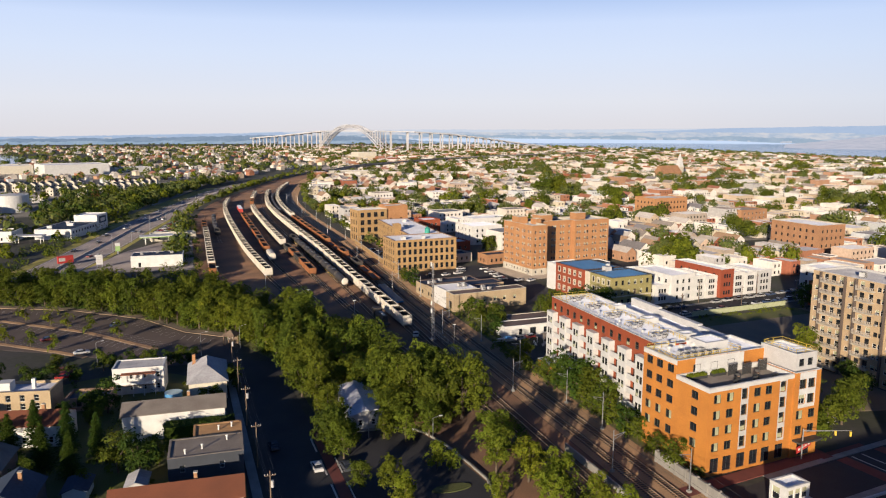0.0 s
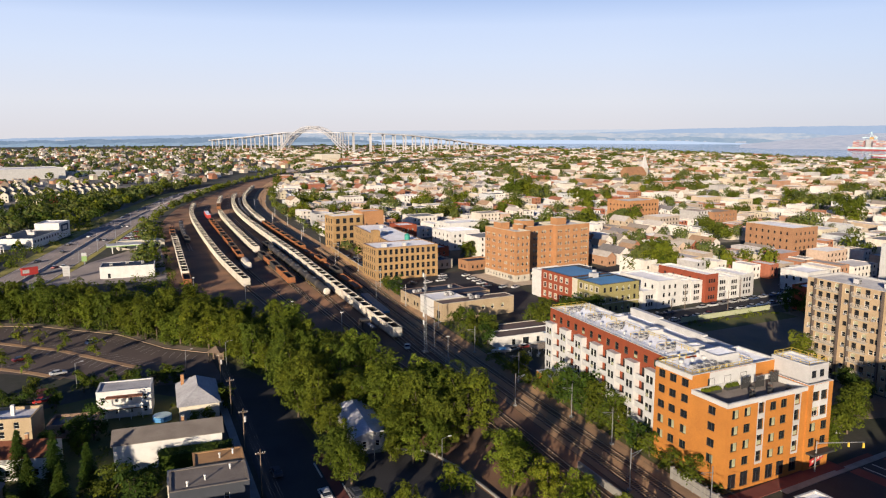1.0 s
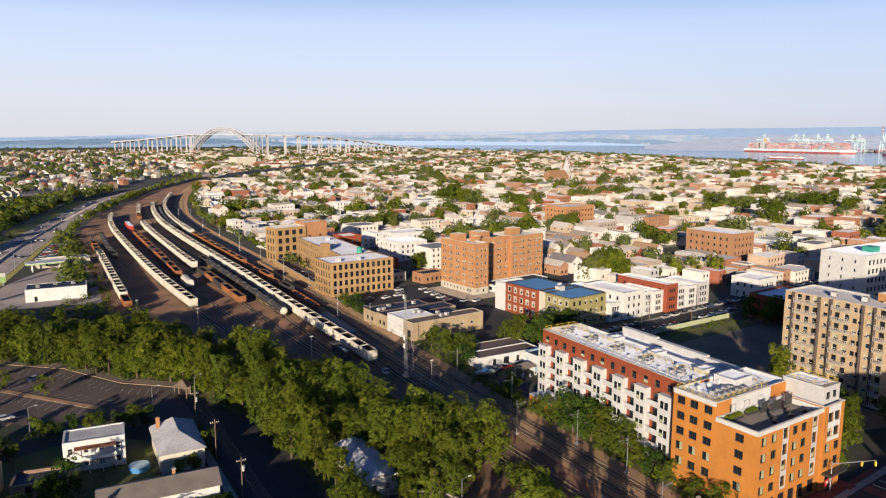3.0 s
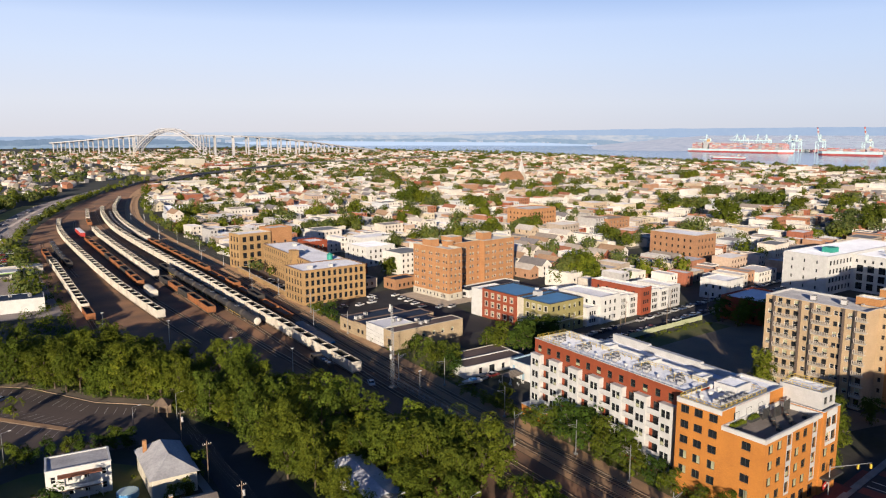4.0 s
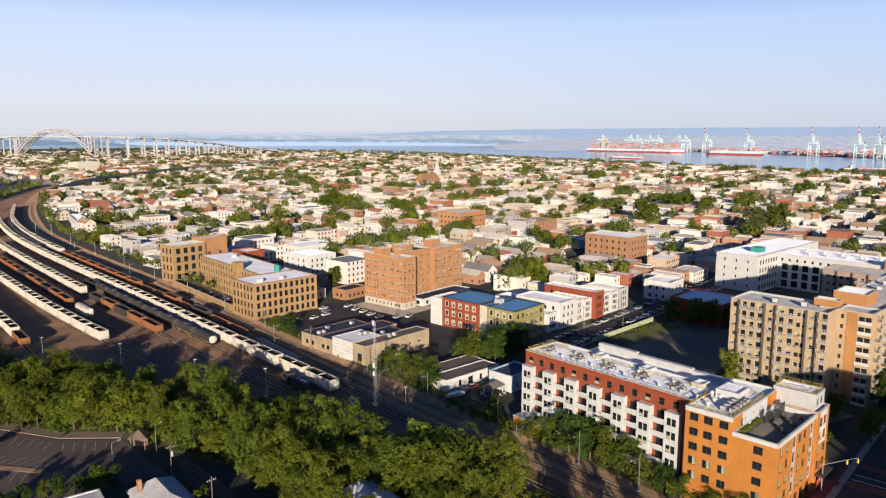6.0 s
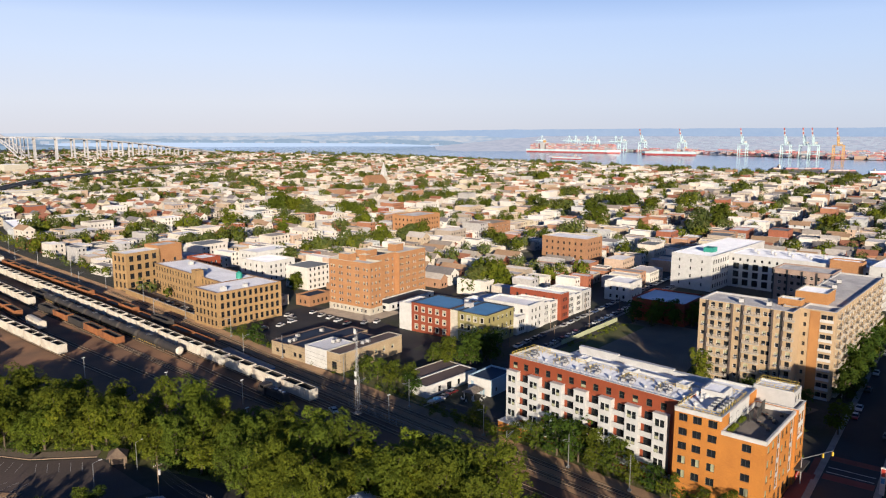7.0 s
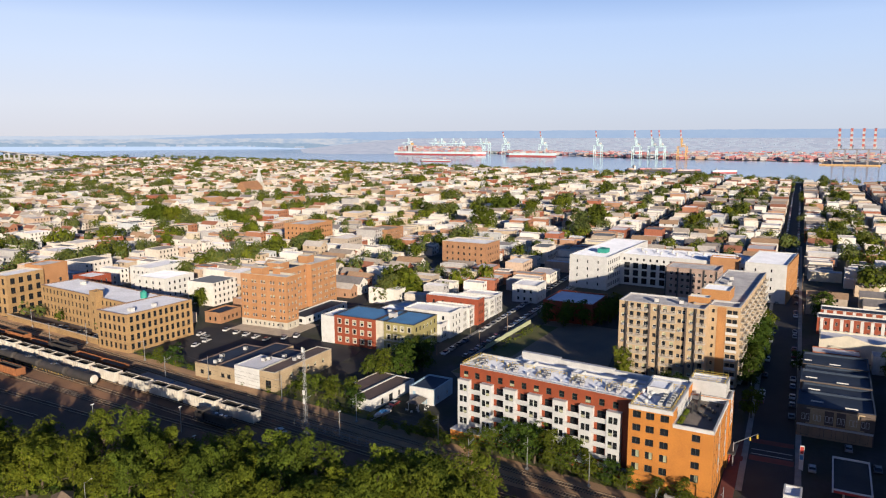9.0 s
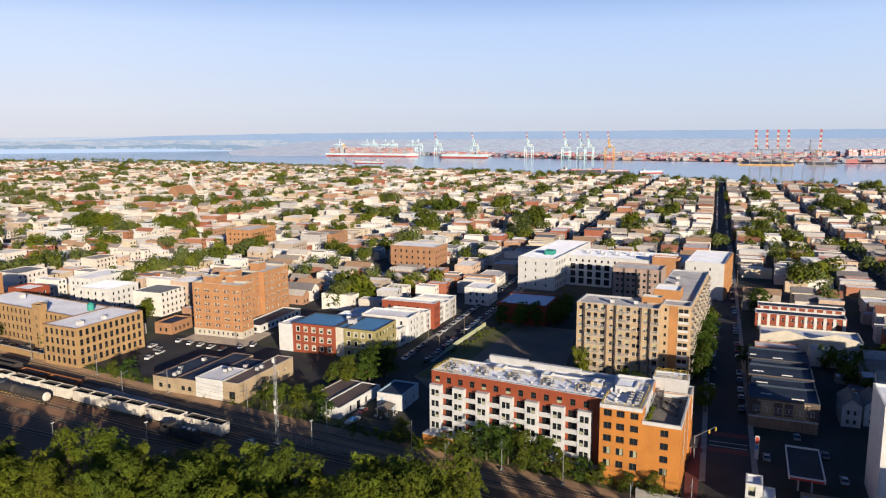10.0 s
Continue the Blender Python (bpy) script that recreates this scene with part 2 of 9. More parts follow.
M["frame_dark"] = surf("frame_dark", (0.05, 0.05, 0.05), None, 1, 0.5)
M["frame_green"] = surf("frame_green", (0.07, 0.09, 0.06), None, 1, 0.5)
M["balcony_rail"] = surf("balcony_rail", (0.52, 0.46, 0.39), (0.36, 0.32, 0.27), 1.5, 0.7)
M["steel"] = surf("steel", (0.45, 0.46, 0.47), (0.36, 0.36, 0.37), 1, 0.4, metal=0.7)
M["rail_steel"] = surf("rail_steel", (0.36, 0.25, 0.16), (0.44, 0.34, 0.24), 0.5, 0.45, metal=0.35)
M["tie"] = surf("tie", (0.07, 0.05, 0.038), (0.10, 0.08, 0.06), 0.4, 0.95)
M["yellow"] = surf("yellow_paint", (0.62, 0.45, 0.06), None, 1, 0.5)
M["red_paint"] = surf("red_paint", (0.45, 0.04, 0.035), (0.36, 0.04, 0.03), 0.6, 0.6)
M["lane_red"] = surf("lane_red", (0.20, 0.06, 0.045), (0.15, 0.05, 0.04), 0.3, 0.9)
M["line_white"] = surf("line_white", (0.60, 0.58, 0.53), (0.42, 0.41, 0.38), 0.8, 0.8)
M["wood"] = surf("pole_wood", (0.20, 0.145, 0.10), (0.14, 0.10, 0.07), 0.8, 0.9)
M["bark"] = surf("bark", (0.12, 0.09, 0.065), (0.08, 0.06, 0.045), 1, 0.95, 0.5)
M["hopper_white"] = surf("hopper_white", (0.62, 0.58, 0.50), (0.46, 0.40, 0.33), 0.25, 0.7)
M["hopper_black"] = surf("hopper_black", (0.035, 0.033, 0.032), (0.06, 0.05, 0.045), 0.3, 0.7)
# load colour, also painted on hopper inner walls as shade
M["load"] = surf("load", (0.03, 0.028, 0.027), (0.05, 0.045, 0.04), 0.3, 0.95, 0.6)
M["rust"] = surf("rust", (0.33, 0.13, 0.045), (0.20, 0.08, 0.035), 0.35, 0.9, 0.2)
M["car_blue"] = surf("car_blue", (0.08, 0.25, 0.50), (0.06, 0.19, 0.38), 0.3, 0.5)
M["teal"] = surf("teal", (0.05, 0.32, 0.25), None, 1, 0.6)
M["crane_blue"] = surf("crane_blue", (0.58, 0.74, 0.76), None, 0.05, 0.6)
M["crane_grey"] = surf("crane_grey", (0.30, 0.27, 0.27), None, 0.05, 0.6)
M["crane_red"] = surf("crane_red", (0.55, 0.16, 0.13), None, 0.05, 0.6)
M["crane_orange"] = surf("crane_orange", (0.62, 0.38, 0.15), None, 0.05, 0.6)
M["hull_red"] = surf("hull_red", (0.40, 0.075, 0.07), None, 0.05, 0.6)
M["ship_blue"] = surf("ship_blue", (0.10, 0.17, 0.30), None, 0.05, 0.6)
M["bridge_grey"] = surf("bridge_grey", (0.50, 0.49, 0.50), None, 0.02, 0.7)
M["tyre"] = surf("tyre", (0.02, 0.02, 0.02), None, 2, 0.9)
# container paints shifted pale and pinkish, harbour haze painted in
M["container"] = surf("container", (0.4, 0.2, 0.15), None, 0.05, 0.7, island=True, palette=[
    (0.52, 0.24, 0.23), (0.46, 0.23, 0.24), (0.33, 0.37, 0.48), (0.60, 0.56, 0.56), (0.52, 0.38, 0.30), (0.36, 0.40, 0.42), (0.56, 0.22, 0.22), (0.55, 0.44, 0.44)])
SIDING = [(0.719, 0.684, 0.628), (0.589, 0.519, 0.422), (0.730, 0.700, 0.649), (0.501, 0.398, 0.288), (0.676, 0.615, 0.536), (0.360, 0.164, 0.093), (0.709, 0.673, 0.628), (0.621, 0.572, 0.515), (0.545, 0.408, 0.309),
          (0.458, 0.445, 0.438), (0.600, 0.530, 0.402), (0.654, 0.604, 0.536), (0.327, 0.117, 0.067), (0.523, 0.541, 0.556), (0.687, 0.647, 0.582), (0.403, 0.233, 0.144), (0.654, 0.625, 0.587), (0.392, 0.329, 0.268)]
M["siding"] = surf("siding", (1, 1, 1), None, 0.4, 0.8, palette=SIDING)
M["siding_far"] = surf("siding_far", (1, 1, 1), None, 0.05, 0.85, palette=SIDING, island=True, fine=0.8)
FLAT = [(0.492, 0.493, 0.541), (0.265, 0.263, 0.299), (0.591, 0.590, 0.628), (0.374, 0.371, 0.396), (0.098, 0.107, 0.126), (0.453, 0.434, 0.435), (0.424, 0.429, 0.483), (0.178, 0.171, 0.179), (0.522, 0.527, 0.580), (0.236, 0.205, 0.188), (0.325, 0.322, 0.357)]
PITCH = [(0.24, 0.21, 0.19), (0.34, 0.31, 0.28), (0.17, 0.16, 0.17), (0.25, 0.11, 0.07), (0.42, 0.39, 0.37), (0.30, 0.20, 0.13)]
M["flat_roof"] = surf("flat_roof", (1, 1, 1), None, 0.2, 0.75, palette=FLAT, fine=1.5, dusty=0.65)
M["pitch_roof"] = surf("pitch_roof", (1, 1, 1), None, 0.3, 0.9, 0.2, palette=PITCH, fine=5, dusty=0.5)
M["flat_far"] = surf("flat_roof_far", (1, 1, 1), None, 0.05, 0.8, palette=FLAT, fine=0.8, island=True, dusty=0.65)
M["pitch_far"] = surf("pitch_roof_far", (1, 1, 1), None, 0.05, 0.9, palette=PITCH, fine=0.8, island=True, dusty=0.5)
M["car_paint"] = surf("car_paint", (1, 1, 1), None, 0.5, 0.3, palette=[
    (0.62, 0.62, 0.62), (0.03, 0.03, 0.035), (0.2, 0.21, 0.22), (0.65, 0.65, 0.64), (0.25, 0.03, 0.03), (0.05, 0.08, 0.16), (0.4, 0.4, 0.4)], spec=0.7)

M["car_far"] = surf("car_far", (1, 1, 1), None, 0.5, 0.4, island=True, palette=[(0.55, 0.55, 0.55), (0.05, 0.05, 0.055), (0.2, 0.21, 0.22), (0.60, 0.60, 0.59), (0.22, 0.04, 0.04), (0.06, 0.09, 0.16)], spec=0.6)


def leaf_mat(name, palette):
    m = surf(name, (1, 1, 1), None, 0.15, 0.8, 0, palette=palette, island=True, fine=1.0, spec=0.12)
    nt = m.node_tree
    p = nt.nodes["Principled BSDF"]
    tr = nt.nodes.new("ShaderNodeBsdfTranslucent")
    out = nt.nodes["Material Output"]
    mx = nt.nodes.new("ShaderNodeMixShader")
    mx.inputs["Fac"].default_value = 0.18
    # every tree has a slight tint of its own
    own = nt.nodes.new("ShaderNodeObjectInfo")
    tone = nt.nodes.new("ShaderNodeValToRGB")
    tones = [(0.80, 0.86, 0.80), (1.05, 1.0, 0.9), (1.2, 1.1, 0.8), (0.92, 1.0, 1.0), (1.1, 1.12, 0.9)]
    while len(tone.color_ramp.elements) < len(tones):
        tone.color_ramp.elements.new(0.5)
    for k, c in enumerate(tones):
        tone.color_ramp.elements[k].position = k / (len(tones) - 1)
        tone.color_ramp.elements[k].color = (*c, 1)
    nt.links.new(own.outputs["Random"], tone.inputs["Fac"])
    mul = nt.nodes.new("ShaderNodeMix")
    mul.data_type, mul.blend_type = "RGBA", "MULTIPLY"
    mul.inputs["Factor"].default_value = 1
    nt.links.new(p.inputs["Base Color"].links[0].from_socket, mul.inputs["A"])
    nt.links.new(tone.outputs["Color"], mul.inputs["B"])
    nt.links.new(mul.outputs["Result"], p.inputs["Base Color"])
    nt.links.new(mul.outputs["Result"], tr.inputs["Color"])
    nt.links.new(p.outputs[0], mx.inputs[1])
    nt.links.new(tr.outputs[0], mx.inputs[2])
    nt.links.new(mx.outputs[0], out.inputs["Surface"])
    return m


M["leaf"] = leaf_mat("leaf", [(0.078, 0.104, 0.012), (0.093, 0.120, 0.013), (0.060, 0.086, 0.011), (0.110, 0.134, 0.014), (0.083, 0.106, 0.013)])
M["leaf_light"] = leaf_mat("leaf_light", [(0.122, 0.152, 0.014), (0.142, 0.170, 0.015), (0.098, 0.132, 0.013), (0.158, 0.178, 0.017)])
M["leaf_dark"] = leaf_mat("leaf_dark", [(0.034, 0.066, 0.011), (0.046, 0.08, 0.012), (0.058, 0.092, 0.012), (0.036, 0.06, 0.010)])
# paler, greyer leaves: haze over distant trees painted into the colours
M["leaf_hazed"] = leaf_mat("leaf_hazed", [(0.105, 0.145, 0.040), (0.13, 0.155, 0.05), (0.085, 0.12, 0.04), (0.14, 0.155, 0.04)])

# ---- building tools ----
class Mesh:
    """Gathers faces with their materials, then links them as one mesh object."""
    def __init__(self):
        self.v, self.f, self.m, self.mats = [], [], [], []

    def slot(self, mat):
        if mat not in self.mats:
            self.mats.append(mat)
        return self.mats.index(mat)

    def face(self, pts, mat):
        n = len(self.v)
        self.v.extend(tuple(p) for p in pts)
        self.f.append(tuple(range(n, n + len(pts))))
        self.m.append(self.slot(mat))

    def hull(self, pts, faces, mat):
        n = len(self.v)
        self.v.extend(tuple(p) for p in pts)
        s = self.slot(mat)
        for f in faces:
            self.f.append(tuple(n + i for i in f))
            self.m.append(s)

    def box(self, x0, x1, y0, y1, z0, z1, mat, top=None):
        p = [(x0, y0, z0), (x1, y0, z0), (x1, y1, z0), (x0, y1, z0), (x0, y0, z1), (x1, y0, z1), (x1, y1, z1), (x0, y1, z1)]
        self.hull(p, [(3, 2, 1, 0), (0, 1, 5, 4), (1, 2, 6, 5), (2, 3, 7, 6), (3, 0, 4, 7)], mat)
        n = len(self.v) - 8
        self.f.append((n + 4, n + 5, n + 6, n + 7))
        self.m.append(self.slot(top or mat))

    def beam(self, a, b, w, h, mat):
        a, b = Vector(a), Vector(b)
        d = (b - a).normalized()
        s = d.cross(Vector((0, 0, 1)))
        s = Vector((1, 0, 0)) if s.length < 1e-4 else s.normalized()
        u = s.cross(d)
        s, u = s * w / 2, u * h / 2
        p = [a - s - u, a + s - u, a + s + u, a - s + u, b - s - u, b + s - u, b + s + u, b - s + u]
        self.hull(p, [(3, 2, 1, 0), (0, 1, 5, 4), (1, 2, 6, 5), (2, 3, 7, 6), (3, 0, 4, 7), (4, 5, 6, 7)], mat)

    def tube(self, a, b, r0, r1, mat, n=8):
        a, b = Vector(a), Vector(b)
        d = (b - a).normalized()
        s = d.orthogonal().normalized()
        u = d.cross(s)
        ring = [(math.cos(k * math.tau / n), math.sin(k * math.tau / n)) for k in range(n)]
        p = [a + (s * c + u * q) * r0 for c, q in ring] + [b + (s * c + u * q) * r1 for c, q in ring]
        fs = [(k, (k + 1) % n, n + (k + 1) % n, n + k) for k in range(n)] + [tuple(range(n))[::-1], tuple(range(n, 2 * n))]
        self.hull(p, fs, mat)

    def prism(self, poly, z0, z1, mat, top=None):
        n = len(poly)
        p = [(x, y, z0) for x, y in poly] + [(x, y, z1) for x, y in poly]
        self.hull(p, [(k, (k + 1) % n, n + (k + 1) % n, n + k) for k in range(n)], mat)
        self.hull([(x, y, z1) for x, y in poly], [tuple(range(n))], top or mat)

    def facade(self, o, u, w, z0, z1, holes, depth, mat):
        """An upright wall from o along u; holes (u0, u1, z0, z1) have reveals of that depth."""
        nx, ny = u[1], -u[0]
        us = sorted({0.0, w, *[h[0] for h in holes], *[h[1] for h in holes]})
        zs = sorted({z0, z1, *[h[2] for h in holes], *[h[3] for h in holes]})

        def at(a, z, d=0.0):
            return (o[0] + u[0] * a - nx * d, o[1] + u[1] * a - ny * d, z)
        for i in range(len(us) - 1):
            k = 0
            while k < len(zs) - 1:
                a = (us[i] + us[i + 1]) / 2
                solid = lambda j: not any(h[0] < a < h[1] and h[2] < (zs[j] + zs[j + 1]) / 2 < h[3] for h in holes)
                if not solid(k):
                    k += 1
                    continue
                j = k
                while j + 1 < len(zs) - 1 and solid(j + 1):
                    j += 1
                self.face([at(us[i], zs[k]), at(us[i + 1], zs[k]), at(us[i + 1], zs[j + 1]), at(us[i], zs[j + 1])], mat)
                k = j + 1
        for a, b, c, e in holes:
            for q in ([(a, c, 0), (b, c, 0), (b, c, depth), (a, c, depth)], [(a, e, depth), (b, e, depth), (b, e, 0), (a, e, 0)],
                      [(a, c, depth), (a, e, depth), (a, e, 0), (a, c, 0)], [(b, c, 0), (b, e, 0), (b, e, depth), (b, c, depth)]):
                self.face([at(*p) for p in q], mat)

    def data(self, name):
        me = bpy.data.meshes.new(name)
        me.from_pydata(self.v, [], self.f)
        for m in self.mats:
            me.materials.append(m)
        me.polygons.foreach_set("material_index", self.m)
        me.update()
        return me


def part(name, mb, parent, label="", m=None):
    ob = new(name, mb.data(name) if isinstance(mb, Mesh) else mb)
    ob.parent = parent
    if m is not None:
        ob.matrix_basis = m
    return tagged(ob, label=label) if label else ob


def thing(name, label, category, m, group="", kind=""):
    ob = new(name)
    ob.empty_display_size = 0.5
    ob.matrix_basis = m
    return tagged(ob, label, category, group, kind)


def solid(name, mb, label, category, m=None, group="", kind=""):
    ob = new(name, mb.data(name))
    if m is not None:
        ob.matrix_basis = m
    return tagged(ob, label, category, group, kind)


FACES = {"S": ((1, 0), lambda x0, y0, x1, y1: ((x0, y0), x1 - x0)), "W": ((0, -1), lambda x0, y0, x1, y1: ((x0, y1), y1 - y0)),
         "E": ((0, 1), lambda x0, y0, x1, y1: ((x1, y0), y1 - y0)), "N": ((-1, 0), lambda x0, y0, x1, y1: ((x1, y1), x1 - x0))}
window_kinds = {}


def window_mesh(w, h, style):
    """A sash window of that size, its outer face in the plane y = 0, looking to -y."""
    key = (round(w, 2), round(h, 2), style)
    if key not in window_kinds:
        fm, gm = {"white": ("frame_white", "glass"), "dark": ("frame_dark", "glass"), "green": ("frame_green", "glass"), "blind": ("frame_green", "blind_glass"),
                  "whiteblind": ("frame_white", "blind_glass"), "arch": ("frame_dark", "glass"), "shop": ("frame_dark", "glass")}[style]
        fm, gm = M[fm], M[gm]
        mb = Mesh()
        t = 0.07
        wide = style == "shop" or w > 1.6
        f_, g_ = mb.slot(fm), mb.slot(gm)
        k_ = mb.slot(M["glass"])
        x_, r = w / 2, w / 2 - t
        outer = [(-x_, 0, 0), (x_, 0, 0), (x_, 0, h), (-x_, 0, h)]
        inner = [(-r, 0, t), (r, 0, t), (r, 0, h - t), (-r, 0, h - t)]
        mb.v.extend([(a, 0.1, z) for a, y, z in outer] + outer + inner)
        for a in (0, 4):
            for k in range(4):
                mb.f.append((a + k, a + (k + 1) % 4, a + 4 + (k + 1) % 4, a + 4 + k))
                mb.m.append(f_)
        # panes and glazing bars as one sheet behind the frame
        part_z = {"blind": None if wide else h * 0.42, "whiteblind": h * 0.55}.get(style)
        xs = [-r, -t / 2, t / 2, r] if wide else [-r, r]
        zs = sorted({t, h - t} | ({part_z} if part_z else set()) | (set() if wide else {h / 2 - t / 2, h / 2 + t / 2}))
        base = len(mb.v)
        mb.v.extend((a, 0.06, z) for z in zs for a in xs)
        nx_ = len(xs)
        corner = [base, base + nx_ - 1, base + len(zs) * nx_ - 1, base + (len(zs) - 1) * nx_]
        for k in range(4):
            mb.f.append((8 + k, 8 + (k + 1) % 4, corner[(k + 1) % 4], corner[k]))
            mb.m.append(f_)
        for j in range(len(zs) - 1):
            for k in range(nx_ - 1):
                a = base + j * nx_ + k
                mb.f.append((a, a + 1, a + nx_ + 1, a + nx_))
                mid_z = (zs[j] + zs[j + 1]) / 2
                bar = (wide and k == 1) or (not wide and abs(mid_z - h / 2) < t / 2 - 1e-4)
                covered = part_z is None or (mid_z < part_z) == (style == "blind")
                if style == "blind" and wide:
                    covered = k == 2
                mb.m.append(f_ if bar else g_ if covered else k_)
        window_kinds[key] = mb.data("window")
    return window_kinds[key]


def place_window(b, o, u, a, z, w, h, style, depth):
    nx, ny = u[1], -u[0]
    ob = new("window", window_mesh(w, h, style))
    ob.parent = b
    ob.matrix_basis = Matrix.Translation((o[0] + u[0] * a - nx * (depth - 0.02), o[1] + u[1] * a - ny * (depth - 0.02), z)) @ Matrix.Rotation(math.atan2(u[1], u[0]), 4, "Z")
    return ob


def block(b, rect, z0, z1, wall, roof, wins=None, parapet=0.7, cap=None, depth=0.18, names=("wall", "roof", "parapet")):
    """A box of a building: walls with openings and windows, a roof within a coped parapet. wins: face -> list of (u's, z's, w, h, style)."""
    x0, y0, x1, y1 = rect
    mb = Mesh()
    wins = wins or {}
    for f, (u, where) in FACES.items():
        o, w = where(x0, y0, x1, y1)
        holes, spots = [], []
        for us, zs, ww, hh, style in wins.get(f, ()):
            for a in us:
                for z in zs:
                    if 0.1 < a - ww / 2 and a + ww / 2 < w - 0.1:
                        holes.append((a - ww / 2, a + ww / 2, z, z + hh))
                        st = style if not isinstance(style, (list, tuple)) else random.choice(style)
                        spots.append((a, z, ww, hh, st))
        mb.facade(o, u, w, z0, z1, holes, depth, wall)
        for s in spots:
            place_window(b, o, u, *s, depth)
    part(names[0], mb, b)
    mb = Mesh()
    t = 0.3
    mb.box(x0 + t, x1 - t, y0 + t, y1 - t, z1 - parapet - 0.3, z1 - parapet, roof)
    part(names[1], mb, b)
    mb = Mesh()
    cap = cap or wall
    e = 0.06
    loops = [(-0.004, z1 - 0.02), (e, z1 - 0.02), (e, z1 + 0.1), (-t - e, z1 + 0.1), (-t - e, z1 - 0.02), (-t, z1 - 0.02), (-t, z1 - parapet - 0.05)]
    pts = []
    for g, z in loops:
        pts += [(x0 - g, y0 - g, z), (x1 + g, y0 - g, z), (x1 + g, y1 + g, z), (x0 - g, y1 + g, z)]
    mb.v.extend(pts)
    for j in range(len(loops) - 1):
        for k in range(4):
            mb.f.append((j * 4 + k, j * 4 + (k + 1) % 4, j * 4 + 4 + (k + 1) % 4, j * 4 + 4 + k))
            mb.m.append(mb.slot(cap))
    part(names[2], mb, b)


def spread(n, w, margin=1.5):
    return [margin + (w - 2 * margin) * (k + 0.5) / n for k in range(n)]


def floors(n, first, step):
    return [first + k * step for k in range(n)]


def sweep(points, n=24):
    """A smooth line through (y, x) points: x at y."""
    ys, xs = [p[0] for p in points], [p[1] for p in points]

    def at(y):
        k = max(0, min(len(ys) - 2, int(np.searchsorted(ys, y)) - 1))
        slope = []
        for j in (k, k + 1):
            a, c = max(j - 1, 0), min(j + 1, len(ys) - 1)
            slope.append((xs[c] - xs[a]) / (ys[c] - ys[a]))
        h = ys[k + 1] - ys[k]
        s = (y - ys[k]) / h
        if s < 0:
            return xs[0] + slope[0] * (y - ys[0])
        if s > 1:
            return xs[-1] + slope[1] * (y - ys[-1])
        return ((2 * s**3 - 3 * s**2 + 1) * xs[k] + (s**3 - 2 * s**2 + s) * h * slope[0] + (-2 * s**3 + 3 * s**2) * xs[k + 1] + (s**3 - s**2) * h * slope[1])
    return at


def ribbon(mb, line, y0, y1, left, right, z, mat, step=15):
    ys = np.linspace(y0, y1, max(2, int((y1 - y0) / step)))
    for a, c in zip(ys[:-1], ys[1:]):
        mb.face([(line(a) + left, a, z), (line(a) + right, a, z), (line(c) + right, c, z), (line(c) + left, c, z)], mat)

# ---- the ground, water, roads and rails ----
GRID = radians(6)
GX, GY = 117.0, 98.0


def grid(u, v):
    return (GX + u * math.cos(GRID) - v * math.sin(GRID), GY + u * math.sin(GRID) + v * math.cos(GRID))


mb = Mesh()
mb.face([(-9000, -9000, 0), (9000, -9000, 0), (9000, 9000, 0), (-9000, 9000, 0)], M["town_ground"])
solid("ground", mb, "wide flat built-up ground of yards and dirt", "ground", kind="structure")
# pale sheets over the town ground, with distance haze painted into them
mb = Mesh()
mb.face([(255, 360, 0.02), (560, 330, 0.02), (1250, 420, 0.02), (1330, 1150, 0.02), (620, 1150, 0.02), (320, 760, 0.02)], M["ground_haze"])
mb.face([(-900, 640, 0.02), (-20, 640, 0.02), (120, 1350, 0.02), (-500, 1450, 0.02)], M["ground_haze"])
mb.face([(160, 700, 0.022), (300, 740, 0.022), (620, 1180, 0.022), (1000, 1750, 0.022), (300, 1700, 0.022), (170, 1000, 0.022)], M["ground_haze"])
solid("yard_ground", mb, "pale ground between the town houses, haze painted in", "ground", kind="structure")

mb = Mesh()
shore = [(1250, -3000), (1290, -400), (1300, 150), (1400, 430), (1480, 800), (1540, 1200), (1690, 1900), (1740, 2400), (1690, 2950), (1400, 4200)]
far_shore = [(2300, -3000), (2320, -400), (2335, 150), (2375, 576), (2460, 900), (2690, 1325), (2975, 2270), (3400, 2900), (3700, 3300), (3600, 4200)]
for (a, c), (e, g) in zip(zip(shore[:-1], shore[1:]), zip(far_shore[:-1], far_shore[1:])):
    mb.face([(*a, 0.5), (*e, 0.5), (*g, 0.5), (*c, 0.5)], M["water"])
solid("water", mb, "calm pale blue bay between two shores", "water", kind="structure")
mb = Mesh()
mb.face([(-700, 1500, 0.5), (-330, 1480, 0.5), (-280, 1900, 0.5), (-420, 2300, 0.5), (-1100, 2400, 0.5)], M["water"])
solid("water_west", mb, "narrow strip of pale bay water behind warehouses", "water", kind="structure")

lrt = sweep([(40, 86), (100, 88.5), (212, 91.5), (274, 93.5), (313, 95.5), (423, 100), (557, 101.5), (640, 105), (723, 113), (901, 148), (1060, 192), (1300, 275)])
yard_left = sweep([(300, 12), (355, 14), (440, 15), (514, 16), (600, 21), (720, 42), (900, 98), (1060, 150), (1300, 240)])
mb = Mesh()
for a, c in zip(range(215, 1290, 25), range(240, 1315, 25)):
    mb.face([(yard_left(a) if a > 300 else 48 - (a - 215) * 0.4, a, 0.04), (lrt(a) - 5, a, 0.04), (lrt(c) - 5, c, 0.04), (yard_left(c) if c > 300 else 48 - (c - 215) * 0.4, c, 0.04)], M["ballast"])
